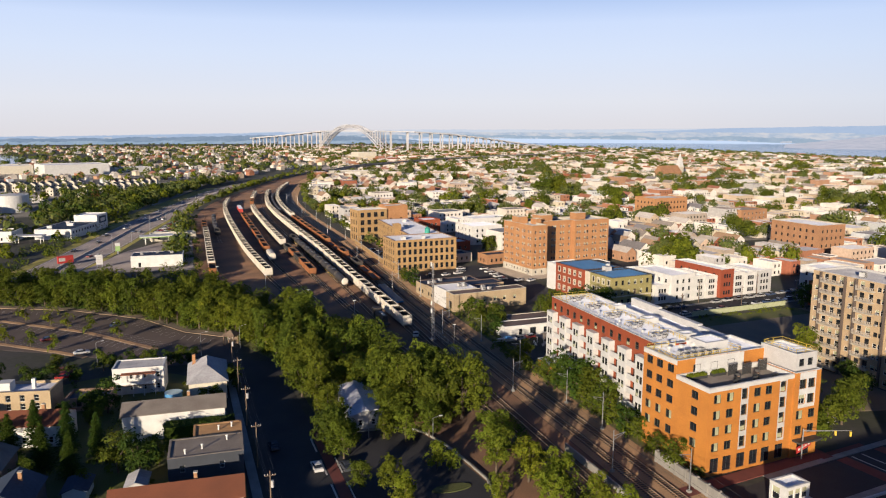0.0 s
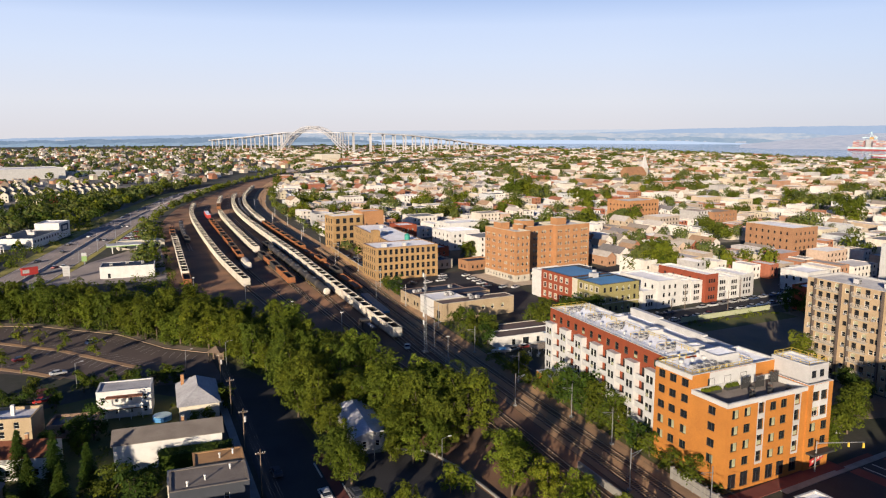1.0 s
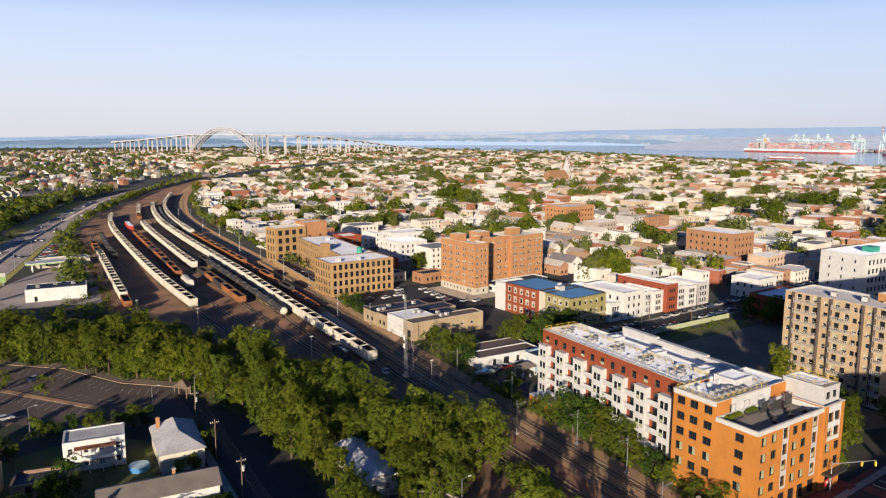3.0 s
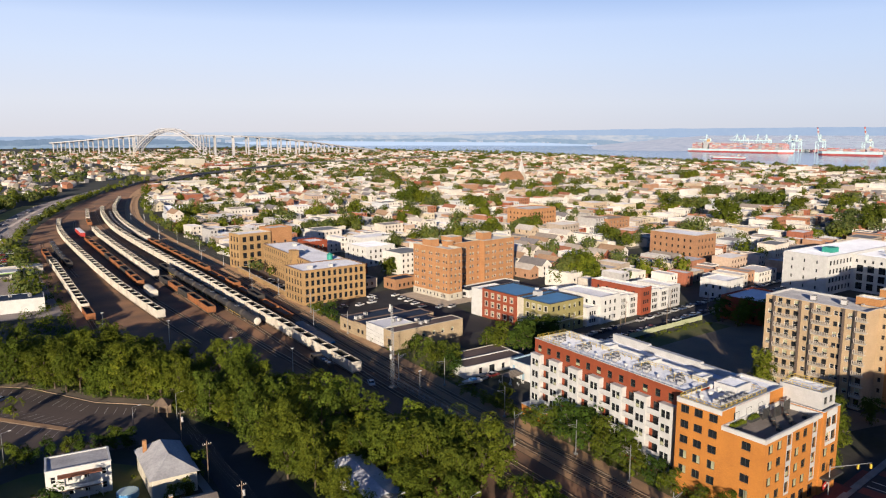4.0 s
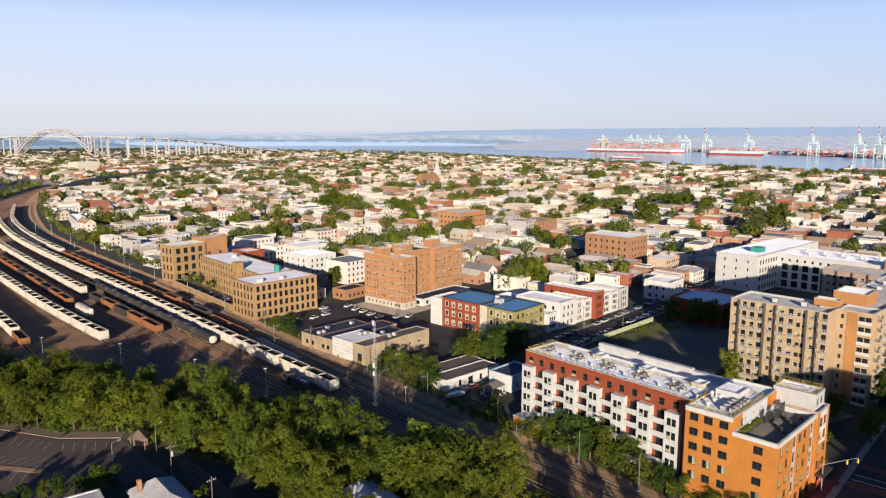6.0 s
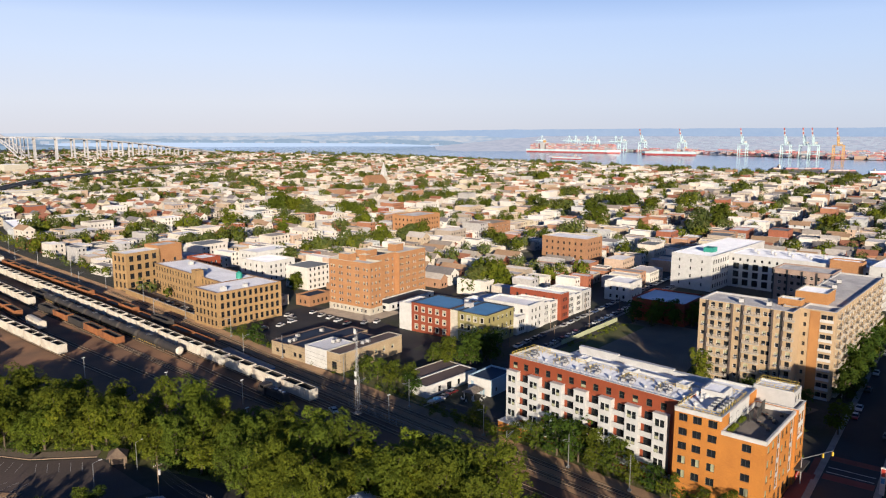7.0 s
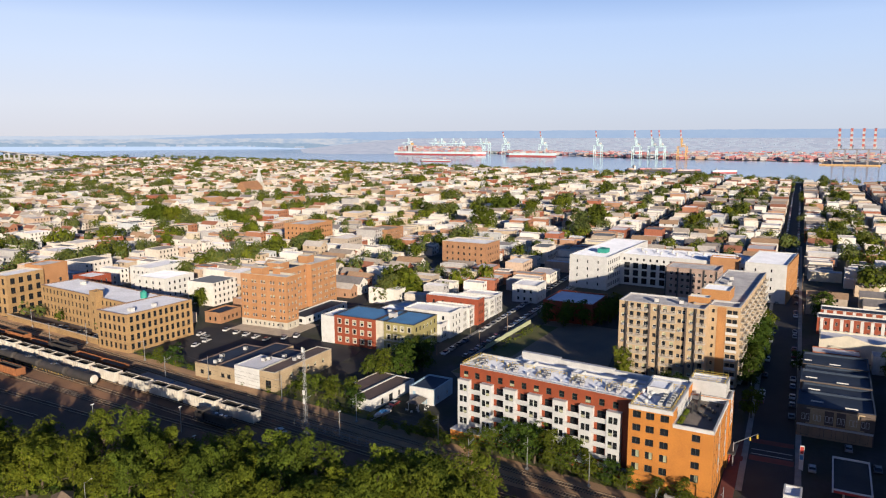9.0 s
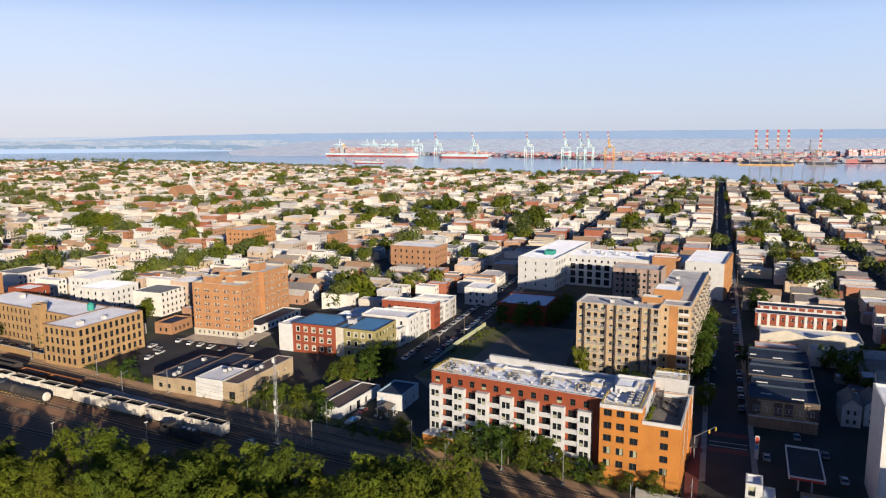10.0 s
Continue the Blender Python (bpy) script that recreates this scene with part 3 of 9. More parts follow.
mb.face([(64, 40, 0.04), (82, 40, 0.04), (86.5, 215, 0.04), (48, 215, 0.04)], M["ballast"])
solid("rail_yard_ground", mb, "dark cinder ballast of a rail yard", "ground", kind="structure")
mb = Mesh()
ribbon(mb, lrt, 40, 1300, -5.0, 7.5, 0.12, M["rail_bed"], 20)
solid("rail_bed", mb, "brown stone ballast under a double track", "ground", kind="structure")

# highway west of the yard
hwy = sweep([(200, -96), (300, -68), (400, -46.7), (440, -39), (486, -30.4), (560, -17), (645, 1.7), (727, 21.5), (880, 62), (1040, 130), (1210, 212), (1400, 300)])
mb = Mesh()
ribbon(mb, hwy, 330, 1400, -13, 13, 0.05, M["highway"], 25)
solid("road_highway", mb, "wide grey highway beside the rail yard", "road", kind="structure")
mb = Mesh()
ribbon(mb, hwy, 330, 1400, -1.5, 1.5, 0.062, M["median"], 25)
for y in range(380, 700, 9):
    mb.beam((hwy(y), y, 0.46), (hwy(y + 9), y + 9, 0.46), 0.5, 0.8, M["median"])
for s in (-12.2, 12.0):
    ribbon(mb, hwy, 330, 1400, s, s + 0.25, 0.062, M["line_white"], 25)
for y in range(340, 900, 12):
    for s in (-6.5, 6.3):
        ribbon(mb, hwy, y, y + 5, s, s + 0.2, 0.062, M["line_white"], 5)
solid("road_lines", mb, "pale median strip and dashed lane lines", "road marking", kind="structure")
mb = Mesh()
for y in range(760, 1240, 20):
    mb.beam((hwy(y) + 14, y, 1.2), (hwy(y + 20) + 14, y + 20, 1.2), 0.5, 2.6, M["concrete"])
    mb.beam((hwy(y) + 14, y, 2.6), (hwy(y + 20) + 14, y + 20, 2.6), 0.7, 0.25, M["concrete"])
solid("highway_wall", mb, "long pale concrete wall between highway and yard", "wall", kind="structure")
mb = Mesh()
ribbon(mb, hwy, 330, 560, -19, -13.3, 0.03, M["dry_grass"], 25)
ribbon(mb, hwy, 560, 900, -27, -13.3, 0.03, M["dry_grass"], 25)
ribbon(mb, hwy, 330, 700, 13.3, 16.5, 0.03, M["dry_grass"], 25)
solid("grass_verge", mb, "dry green grass verge along the highway", "grass", kind="structure")

mb = Mesh()
mb.prism([(-38, 374), (14, 366), (17, 420), (19, 470), (2, 476), (-22, 432)], 0, 0.035, M["highway"])
solid("store_car_park", mb, "worn asphalt apron around the roadside store", "car park", kind="structure")

# streets of the town
STREETS = [-336, -252, -168, -84, 0, 112] + [112 + 84 * k for k in range(1, 35)]
AVENUES = [-10, 235, 435, 635, 835, 1035, 1235, 1435, 1635]
mb = Mesh()


def strip(mb, p, q, w, z, mat):
    p, q = Vector(p), Vector(q)
    d = (q - p).normalized()
    s = Vector((-d.y, d.x)) * w / 2
    mb.face([(*(p - s), z), (*(q - s), z), (*(q + s), z), (*(p + s), z)][::1], mat)


def coast_x(y):
    return float(np.interp(y, [p[1] for p in shore], [p[0] for p in shore]))


def street_ends(v):
    lo = 62 if v < 600 else 62 + (v - 600) * 0.35
    if v <= 0:
        lo = -40
    x_end = coast_x(grid(1200, v)[1]) - 40
    return lo, (x_end - GX + v * math.sin(GRID)) / math.cos(GRID)


for v in STREETS:
    a, c = street_ends(v)
    mb = Mesh()
    strip(mb, grid(a, v), grid(c, v), 11, 0.03, M["asphalt"])
    solid("road_street", mb, "dark asphalt town street between houses", "road", kind="structure")
for p, q, w in [(grid(u, -400), grid(u, 2900), 12) for u in AVENUES[1:]] + [(grid(32, 118), grid(28, 330), 9)]:
    mb = Mesh()
    strip(mb, p, q, w, 0.035, M["asphalt"])
    solid("road_avenue", mb, "dark asphalt avenue across the town", "road", kind="structure")
mb = Mesh()
for v in (0, -84, 112):
    a, c = street_ends(v)
    for s in (-7.1, 5.6):
        p, q = grid(a if v else -5, v + s), grid(min(c, 420), v + s)
        d = Vector(grid(0, 1)) - Vector(grid(0, 0))
        e = d * 1.5
        mb.hull([(*p, 0), (*q, 0), (q[0] + e.x, q[1] + e.y, 0), (p[0] + e.x, p[1] + e.y, 0), (*p, 0.15), (*q, 0.15), (q[0] + e.x, q[1] + e.y, 0.15), (p[0] + e.x, p[1] + e.y, 0.15)],
                [(0, 1, 5, 4), (1, 2, 6, 5), (2, 3, 7, 6), (3, 0, 4, 7), (4, 5, 6, 7)], M["concrete"])
solid("pavement_town", mb, "raised concrete pavements along the streets", "pavement", kind="structure")

mb = Mesh()
for u0, u1, v0, v1, z in ((-24, 12, 7.2, 10.4, 0.16), (12, 15, 6.6, 12, 0.16), (14.2, 17.4, -5.3, 5.3, 0.045), (26, 29, -5.3, 5.3, 0.045), (15.5, 26, 6.0, 8.6, 0.045)):
    mb.prism([grid(u0, v0), grid(u1, v0), grid(u1, v1), grid(u0, v1)], 0.0, z, M["lane_red"])
solid("pavement_brick", mb, "dark red brick pavement and crosswalks at the crossing", "pavement", kind="structure")
# the street, car park and yard on the west side
mb = Mesh()
mb.prism([(19.5, 60), (33, 60), (33.5, 150), (32.5, 208), (21, 216), (20.5, 150)], 0.0, 0.05, M["asphalt"])
mb.prism([(33.8, 100), (59.0, 100), (60.0, 121), (58.0, 138), (55.5, 146.5), (49.5, 151), (36, 152), (33.8, 150)], 0.0, 0.045, M["asphalt"])
solid("road_west", mb, "dark asphalt dead-end street and driveway", "road", kind="structure")
mb = Mesh()
mb.box(32.6, 34.8, 60, 156, 0.05, 0.058, M["lane_red"])
solid("road_red_lane", mb, "faded red painted lane at the kerb", "road marking", kind="structure")
mb = Mesh()
for y in range(68, 154, 11):
    mb.box(31.9, 32.25, y, y + 7, 0.05, 0.066, M["line_white"])
    mb.box(34.95, 35.25, y, y + 7, 0.045, 0.066, M["line_white"])
solid("road_lane_lines", mb, "white lane lines on the west street", "road marking", kind="structure")
mb = Mesh()
line = [(38.4, 152.6), (49.6, 151.2), (54.5, 148.5), (56.2, 146.0), (58.4, 138.4), (59.7, 128.9), (60.4, 121.5), (59.2, 115.0)]
for p, q in zip(line[:-1], line[1:]):
    mb.beam((*p, 0.25), (*q, 0.25), 0.35, 0.5, M["concrete"])
mb.prism([(52.9 + 3.9 * math.cos(a * math.tau / 16), 120.7 + 1.5 * math.sin(a * math.tau / 16)) for a in range(16)], 0, 0.2, M["grass"])
solid("kerb_drive", mb, "pale concrete kerb along the driveway", "kerb", kind="structure")
mb = Mesh()
mb.box(17.6, 19.4, 60, 205, 0, 0.15, M["concrete"])
solid("pavement_west", mb, "concrete pavement along the west street", "pavement", kind="structure")
mb = Mesh()
mb.prism([(-90, 262), (-50, 252), (-24, 236), (0, 216), (21, 213), (20, 239), (8, 249.5), (-6, 273), (-31, 295), (-55, 307), (-90, 322)], 0, 0.04, M["lot"])
mb.face([(-26.2, 224.5, 0.075), (-24.2, 215.5, 0.075), (-21.2, 216.2, 0.075), (-23.2, 225.2, 0.075)], M["lane_red"])
solid("car_park", mb, "sunlit asphalt car park with painted bays", "car park", kind="structure")
mb = Mesh()
islands = [[(-80, 300), (-52, 287.5), (-23, 262), (0, 233)], [(-80, 270), (-47, 256.5), (-29, 241), (-20, 232)]]
for line in islands:
    for p, q in zip(line[:-1], line[1:]):
        d = (Vector(q) - Vector(p)).normalized()
        s = Vector((-d.y, d.x)) * 1.0
        for k, mat, h in ((1.0, M["kerb_tan"], 0.15), (0.8, M["rail_bed"], 0.17)):
            r = s * k
            P, Q = Vector(p), Vector(q)
            mb.prism([tuple(P - r), tuple(Q - r), tuple(Q + r), tuple(P + r)], 0.0, h, mat)
solid("planting_strip", mb, "long kerbed brown planting strips", "kerb", kind="structure")
mb = Mesh()
for line in islands + [[(-55, 306), (-31, 294.5), (-6, 272.5), (8, 249), (19, 239)]]:
    for p, q in zip(line[:-1], line[1:]):
        P, Q = Vector(p), Vector(q)
        d = (Q - P).normalized()
        s = Vector((-d.y, d.x))
        n = int((Q - P).length / 2.7)
        for k in range(n):
            c = P + d * (k + 0.5) * 2.7
            for side in ((-1, 1) if line is islands[0] else ((-1,) if line is not islands[1] else (1,))):
                a = c + s * side * 1.3
                e = c + (s * side * 6.0 + d * 1.8)
                w = d * 0.05
                mb.face([(*(a - w), 0.05), (*(a + w), 0.05), (*(e + w), 0.05), (*(e - w), 0.05)] if side < 0 else [(*(a - w), 0.05), (*(e - w), 0.05), (*(e + w), 0.05), (*(a + w), 0.05)], M["line_white"])
solid("parking_lines", mb, "worn white parking bay lines", "road marking", kind="structure")
mb = Mesh()
edge = [(-90, 323.5), (-55, 308.5), (-31, 296.5), (-6, 274.5), (8, 251), (20, 240.5)]
for p, q in zip(edge[:-1], edge[1:]):
    d = (Vector(q) - Vector(p)).normalized()
    s = Vector((-d.y, d.x))
    P, Q = Vector(p), Vector(q)
    mb.prism([tuple(P), tuple(Q), tuple(Q + s * 4), tuple(P + s * 4)], 0.0, 0.12, M["dirt"])
    mb.prism([tuple(P - s * 0.3), tuple(Q - s * 0.3), tuple(Q), tuple(P)], 0.0, 0.2, M["kerb_tan"])
solid("dirt_bank", mb, "bare brown bank behind a kerb under trees", "ground", kind="structure")
mb = Mesh()
mb.prism([(128, 130), (176, 118), (176, 160), (236, 172), (236, 206), (185, 207.5), (150, 207.5), (126, 178)], 0, 0.05, M["dirt"])
solid("vacant_lot", mb, "bare dirt lot with thin weeds", "ground", kind="structure")
mb = Mesh()
mb.prism([(150, 196), (226, 199), (226, 208), (150, 207)], 0, 0.07, M["grass"])
mb.prism([(98, 208), (103, 206), (126, 218), (122, 240), (102, 246), (99, 246)], 0, 0.03, M["grass"])
mb.prism([(98, 285), (103, 286), (104, 322), (100, 322)], 0, 0.03, M["grass"])
mb.prism([(96.5, 108), (99, 108), (99, 127), (102, 128), (103, 178), (100, 206), (98, 206)], 0, 0.07, M["grass"])
mb.prism([(17, 195), (9, 178), (5, 160), (-30, 160), (-32, 205), (-12, 212), (4, 208)], 0, 0.03, M["grass"])
mb.prism([(17, 160), (17, 100), (-40, 100), (-40, 160)], 0, 0.028, M["grass"])
mb.prism([(20, 240), (34, 205), (36, 153), (58, 150), (66, 112), (78, 112), (84, 150), (60, 230), (34, 290), (0, 302), (-50, 326)], 0, 0.025, M["grass"])
solid("grass_patches", mb, "rough green grass and weeds", "grass", kind="structure")
mb = Mesh()
mb.prism([(128, 246), (152, 250), (157, 292), (153, 332), (130, 330), (112, 318), (103, 300), (100, 290), (126, 283)], 0, 0.045, M["asphalt"])
mb.prism([(105.8, 345), (118, 345), (120, 424), (108, 424)], 0, 0.045, M["lot"])
solid("apartment_car_park", mb, "worn car park beside the brick apartments", "car park", kind="structure")

# rails: sleepers and steel
YARD = {
    "left": sweep([(300, 20), (345, 21.5), (400, 22.5), (470, 24), (540, 25.2), (620, 30)]),
    "grey": sweep([(440, 31), (478, 31.2), (525, 31.6), (585, 34), (640, 39)]),
    "a": sweep([(290, 48.5), (340, 45), (370, 43.6), (410, 42.4), (470, 42.2), (540, 42.7), (600, 44), (655, 47), (700, 52), (735, 58), (800, 73)]),
    "rust": sweep([(270, 58), (370, 52.4), (400, 52.6), (462, 54), (520, 54.8), (590, 56), (666, 59), (760, 73)]),
    "b": sweep([(260, 66), (330, 64.8), (375, 65), (420, 64.4), (470, 64.4), (545, 65.4), (620, 67.6), (690, 73), (765, 83), (800, 89), (900, 118)]),
    "c": sweep([(230, 71.8), (300, 73.2), (335, 73.2), (390, 73), (440, 73.2), (512, 73.6), (590, 74.8), (650, 78), (740, 87.5), (800, 96), (900, 124)]),
    "d": sweep([(215, 78.4), (235, 78.8), (300, 79.2), (350, 80), (390, 80.6), (440, 80.4), (510, 80.2), (590, 81), (655, 83.8), (738, 92), (797, 101), (860, 116), (950, 143)]),
    "mid": sweep([(470, 85.2), (540, 85.4), (600, 86), (687, 91.6), (750, 99.8), (830, 114), (950, 147)]),
    "e": sweep([(190, 84), (262, 86), (298, 87.6), (308, 88.6), (340, 89.3), (374, 89.9), (415, 90.3), (514, 90.3), (560, 90.6), (625, 92.4), (716, 99.8), (806, 113.5), (930, 142)]),
    "lrt_w": sweep([(40, 84), (100, 86.5), (212, 89.3), (274, 91.3), (313, 93.6), (423, 98), (557, 99.5), (640, 103), (723, 111), (901, 146), (1000, 173)]),
    "lrt_e": sweep([(40, 88.5), (100, 91), (212, 93.8), (274, 95.8), (313, 98), (423, 102.4), (557, 104), (640, 107.5), (723, 115.5), (901, 150.5), (1000, 177.5)]),
    "spur_w": sweep([(60, 72), (140, 75), (215, 70), (300, 66), (420, 64)]),
    "spur_e": sweep([(60, 77), (140, 79.5), (215, 81), (300, 84), (420, 88)]),
}
SPAN = {"left": (310, 600), "grey": (450, 620), "a": (292, 790), "rust": (275, 740), "b": (262, 860), "c": (232, 860), "d": (216, 940), "mid": (480, 930), "e": (195, 930), "lrt_w": (60, 980), "lrt_e": (60, 980),
        "spur_w": (80, 410), "spur_e": (80, 410)}
for key, line in YARD.items():
    y0, y1 = SPAN[key]
    z = 0.2 if key.startswith("lrt") else 0.12
    mb = Mesh()
    for y in np.arange(y0, min(y1, 430), 0.75 if key.startswith("lrt") or key.startswith("spur") else 0.9):
        x, x2 = line(y), line(y + 0.3)
        mb.box(x - 1.25, x + 1.25, y - 0.12, y + 0.12, z - 0.1, z, M["tie"])
    tagged(solid("sleepers", mb, "weathered dark timber railway sleepers", "sleepers"), kind="stuff")
    mb = Mesh()
    for s in (-0.72, 0.72):
        ys = np.arange(y0, y1 + 1, 12.0)
        for a, c in zip(ys[:-1], ys[1:]):
            mb.beam((line(a) + s, a, z + 0.07), (line(c) + s, c, z + 0.07), 0.09, 0.15, M["rail_steel"])
    tagged(solid("rails", mb, "brown steel rails of one track", "rails"), kind="structure")

# ---- the orange and white apartment house ----
def railing(b, pts, z, mat, name="railing", h=1.05, label=""):
    mb = Mesh()
    for p, q in zip(pts[:-1], pts[1:]):
        P, Q = Vector((*p, z)), Vector((*q, z))
        n = max(1, int((Q - P).length / 1.8))
        for k in range(n + 1):
            a = P.lerp(Q, k / n)
            mb.box(a.x - 0.04, a.x + 0.04, a.y - 0.04, a.y + 0.04, z, z + h, mat)
        for k in (0.55, 1.0):
            mb.beam(P + Vector((0, 0, h * k)), Q + Vector((0, 0, h * k)), 0.07, 0.07, mat)
    return part(name, mb, b, label)


aircon_mesh = {}


def aircon(x, y, z, rot, s=1.0):
    """A roof condenser: casing on feet with a fan ring and louvres."""
    if not aircon_mesh:
        mb = Mesh()
        mb.box(-0.5, 0.5, -0.5, 0.5, 0.12, 0.95, M["grey_panel"])
        for a in (-0.42, 0.42):
            mb.box(a - 0.05, a + 0.05, -0.5, 0.5, 0, 0.12, M["frame_dark"])
        aircon_mesh["casing"] = mb.data("casing")
        mb = Mesh()
        mb.tube((0, 0, 0.95), (0, 0, 1.02), 0.48, 0.46, M["frame_dark"], 14)
        mb.tube((0, 0, 1.02), (0, 0, 1.06), 0.1, 0.08, M["steel"], 8)
        for k in range(4):
            a = k * math.pi / 4
            mb.beam((-0.42 * math.cos(a), -0.42 * math.sin(a), 1.04), (0.42 * math.cos(a), 0.42 * math.sin(a), 1.04), 0.03, 0.02, M["steel"])
        aircon_mesh["fan"] = mb.data("fan_guard")
        mb = Mesh()
        for k in range(5):
            mb.box(-0.44, 0.44, -0.52, -0.502, 0.2 + k * 0.14, 0.27 + k * 0.14, M["frame_dark"])
        aircon_mesh["louvre"] = mb.data("louvre")
    t = thing("air_conditioner", "grey rooftop air conditioner with a fan guard", "air conditioner", Matrix.Translation((x, y, z)) @ Matrix.Rotation(rot, 4, "Z") @ Matrix.Scale(s, 4), "roof air conditioners")
    part("casing", aircon_mesh["casing"], t)
    part("fan_guard", aircon_mesh["fan"], t)
    part("louvre", aircon_mesh["louvre"], t)
    return t


def vent_hood(x, y, z, s=1.0):
    t = thing("roof_vent", "white rounded rooftop vent hood", "roof vent", pose(x, y, z), "roof vents")
    mb = Mesh()
    mb.tube((0, 0, 0), (0, 0, 0.6 * s), 0.35 * s, 0.35 * s, M["white_panel"], 10)
    part("pipe", mb, t)
    mb = Mesh()
    mb.tube((0, 0, 0.6 * s), (0, 0, 0.85 * s), 0.55 * s, 0.5 * s, M["white_panel"], 10)
    mb.tube((0, 0, 0.85 * s), (0, 0, 1.05 * s), 0.5 * s, 0.15 * s, M["white_panel"], 10)
    part("hood", mb, t)


ORW = 3
om = pose(100.0, 107.8, 0, 0, 0, ORW)
ob = thing("apartment_house", "orange brick apartment house with grey bays and roof terrace", "apartment house", om)
Z6 = floors(5, 4.9, 3.25)
G2 = ["green", "blind", "green"]
block(ob, (0, 9, 24, 19.2), 0, 20.8, M["orange_brick"], M["white_roof"], {"W": [([1.9, 5.0, 8.3], Z6[2:5], 1.95, 1.7, "dark"), ([1.9, 5.0, 8.3], Z6[:2], 1.8, 1.8, G2)]}, 0.5, M["white_panel"])
block(ob, (0, 0, 22, 9), 0, 17.9, M["orange_brick"], M["shingle"], {
    "W": [([5.2], Z6[1:4], 1.9, 1.7, "dark"), ([5.2], Z6[:1], 1.8, 1.8, G2)],
    "S": [([2.2, 5.4, 12.4, 15.4], Z6[:4], 1.8, 1.8, ["blind", "blind", "green"]), ([9.0, 19.2], Z6[:4], 1.5, 2.2, ["green", "blind"]),
          ([2.3, 5.5, 9.0, 12.4, 15.5, 19.2], [0.6], 2.2, 3.0, "shop")]}, 1.0, M["white_panel"])
block(ob, (22, -0.35, 29.2, 10), 0, 18.2, M["orange_brick"], M["grey_roof"], {
    "S": [([1.9, 5.3], Z6[:2], 1.9, 1.9, ["blind", "green"]), ([2.2, 4.6], Z6[2:4], 1.9, 2.0, ["green", "whiteblind"]), ([3.6], [0.3], 3.6, 3.4, "shop")],
    "E": [([3, 7], Z6[:4], 1.8, 1.8, G2)]}, 0.4, M["white_panel"])
block(ob, (23.2, 0.8, 29.0, 9.8), 18.0, 21.6, M["grey_panel"], M["white_roof"], {"S": [([1.6, 4.0], [18.9], 1.5, 1.6, "dark")]}, 0.3, M["white_panel"])
for a in (8.0, 18.2):
    mb = Mesh()
    mb.facade((a, -0.05), (1, 0), 2.0, 4.4, 17.8, [(0.25, 1.75, z, z + 2.2) for z in Z6[:4]], 0.05, M["grey_panel"])
    part("cladding", mb, ob, "pale grey metal cladding strip")
mb = Mesh()
mb.facade((23.2, -0.4), (1, 0), 4.6, 10.6, 18.1, [(0.05, 1.95, z, z + 2.0) for z in Z6[2:4]] + [(2.45, 4.35, z, z + 2.0) for z in Z6[2:4]], 0.05, M["white_panel"])
part("cladding", mb, ob, "white metal cladding panel")
mb = Mesh()
mb.box(4.6, 17.5, 8.86, 8.99, 17.0, 20.7, M["white_panel"])
part("terrace_wall", mb, ob, "white rendered wall above the terrace")
for a in (5.0, 9.5, 14.0):
    place_window(ob, (0, 8.86), (1, 0), a, 17.2, 1.8, 2.3, "dark", 0.0)
mb = Mesh()
mb.box(22.4, 28.8, -2.2, -0.36, 3.7, 4.1, M["frame_dark"])
part("canopy", mb, ob, "black entrance canopy")
mb = Mesh()
mb.hull([(23.4, -0.75, 0.9), (27.4, -0.75, 2.2), (27.4, -0.75, 3.5), (23.4, -0.75, 2.2), (23.4, -0.6, 0.9), (27.4, -0.6, 2.2), (27.4, -0.6, 3.5), (23.4, -0.6, 2.2)],
        [(0, 1, 2, 3), (7, 6, 5, 4), (0, 4, 5, 1), (1, 5, 6, 2), (2, 6, 7, 3), (3, 7, 4, 0)], M["red_paint"])
for k in range(4):
    mb.hull([(23.9 + k * 0.85, -0.77, 1.5 + k * 0.28), (24.5 + k * 0.85, -0.77, 1.7 + k * 0.28), (24.5 + k * 0.85, -0.77, 2.2 + k * 0.28), (23.9 + k * 0.85, -0.77, 2.0 + k * 0.28)], [(0, 1, 2, 3)], M["line_white"])
part("sign", mb, ob, "red slanted sign with pale bars")
railing(ob, [(0.5, 9.6), (0.5, 18.8), (8, 18.8)], 20.3, M["yellow"], label="yellow roof railing", h=1.25)
railing(ob, [(0.5, 9.6), (17.2, 9.6), (17.2, 15)], 20.3, M["yellow"], label="yellow roof railing", h=1.25)
railing(ob, [(23.5, 1.2), (28.7, 1.2), (28.7, 9.4), (23.5, 9.4), (23.5, 1.2)], 21.3, M["yellow"], label="yellow roof railing", h=1.2)
# planters, screens and seats on the terrace
for x0, x1, y0, y1 in ((2.0, 6.5, 7.4, 8.5), (8.0, 11.5, 7.4, 8.4)):
    t = thing("planter", "dark planter box with clipped green hedge", "planter", om @ pose(x0, y0, 16.9), "terrace planters")
    mb = Mesh()
    mb.box(0, x1 - x0, 0, y1 - y0, 0, 0.6, M["frame_dark"])
    part("box", mb, t)
    mb = Mesh()
    for k in range(60):
        a, c = random.uniform(0.1, x1 - x0 - 0.1), random.uniform(0.1, y1 - y0 - 0.1)
        r = random.uniform(0.15, 0.3)
        mb.hull([(a - r, c - r, 0.6), (a + r, c - r, 0.6), (a + r, c + r, 0.6), (a - r, c + r, 0.6), (a + random.uniform(-.1, .1), c, 0.95 + r)], [(0, 1, 4), (1, 2, 4), (2, 3, 4), (3, 0, 4)], M["leaf"])
    part("hedge", mb, t)
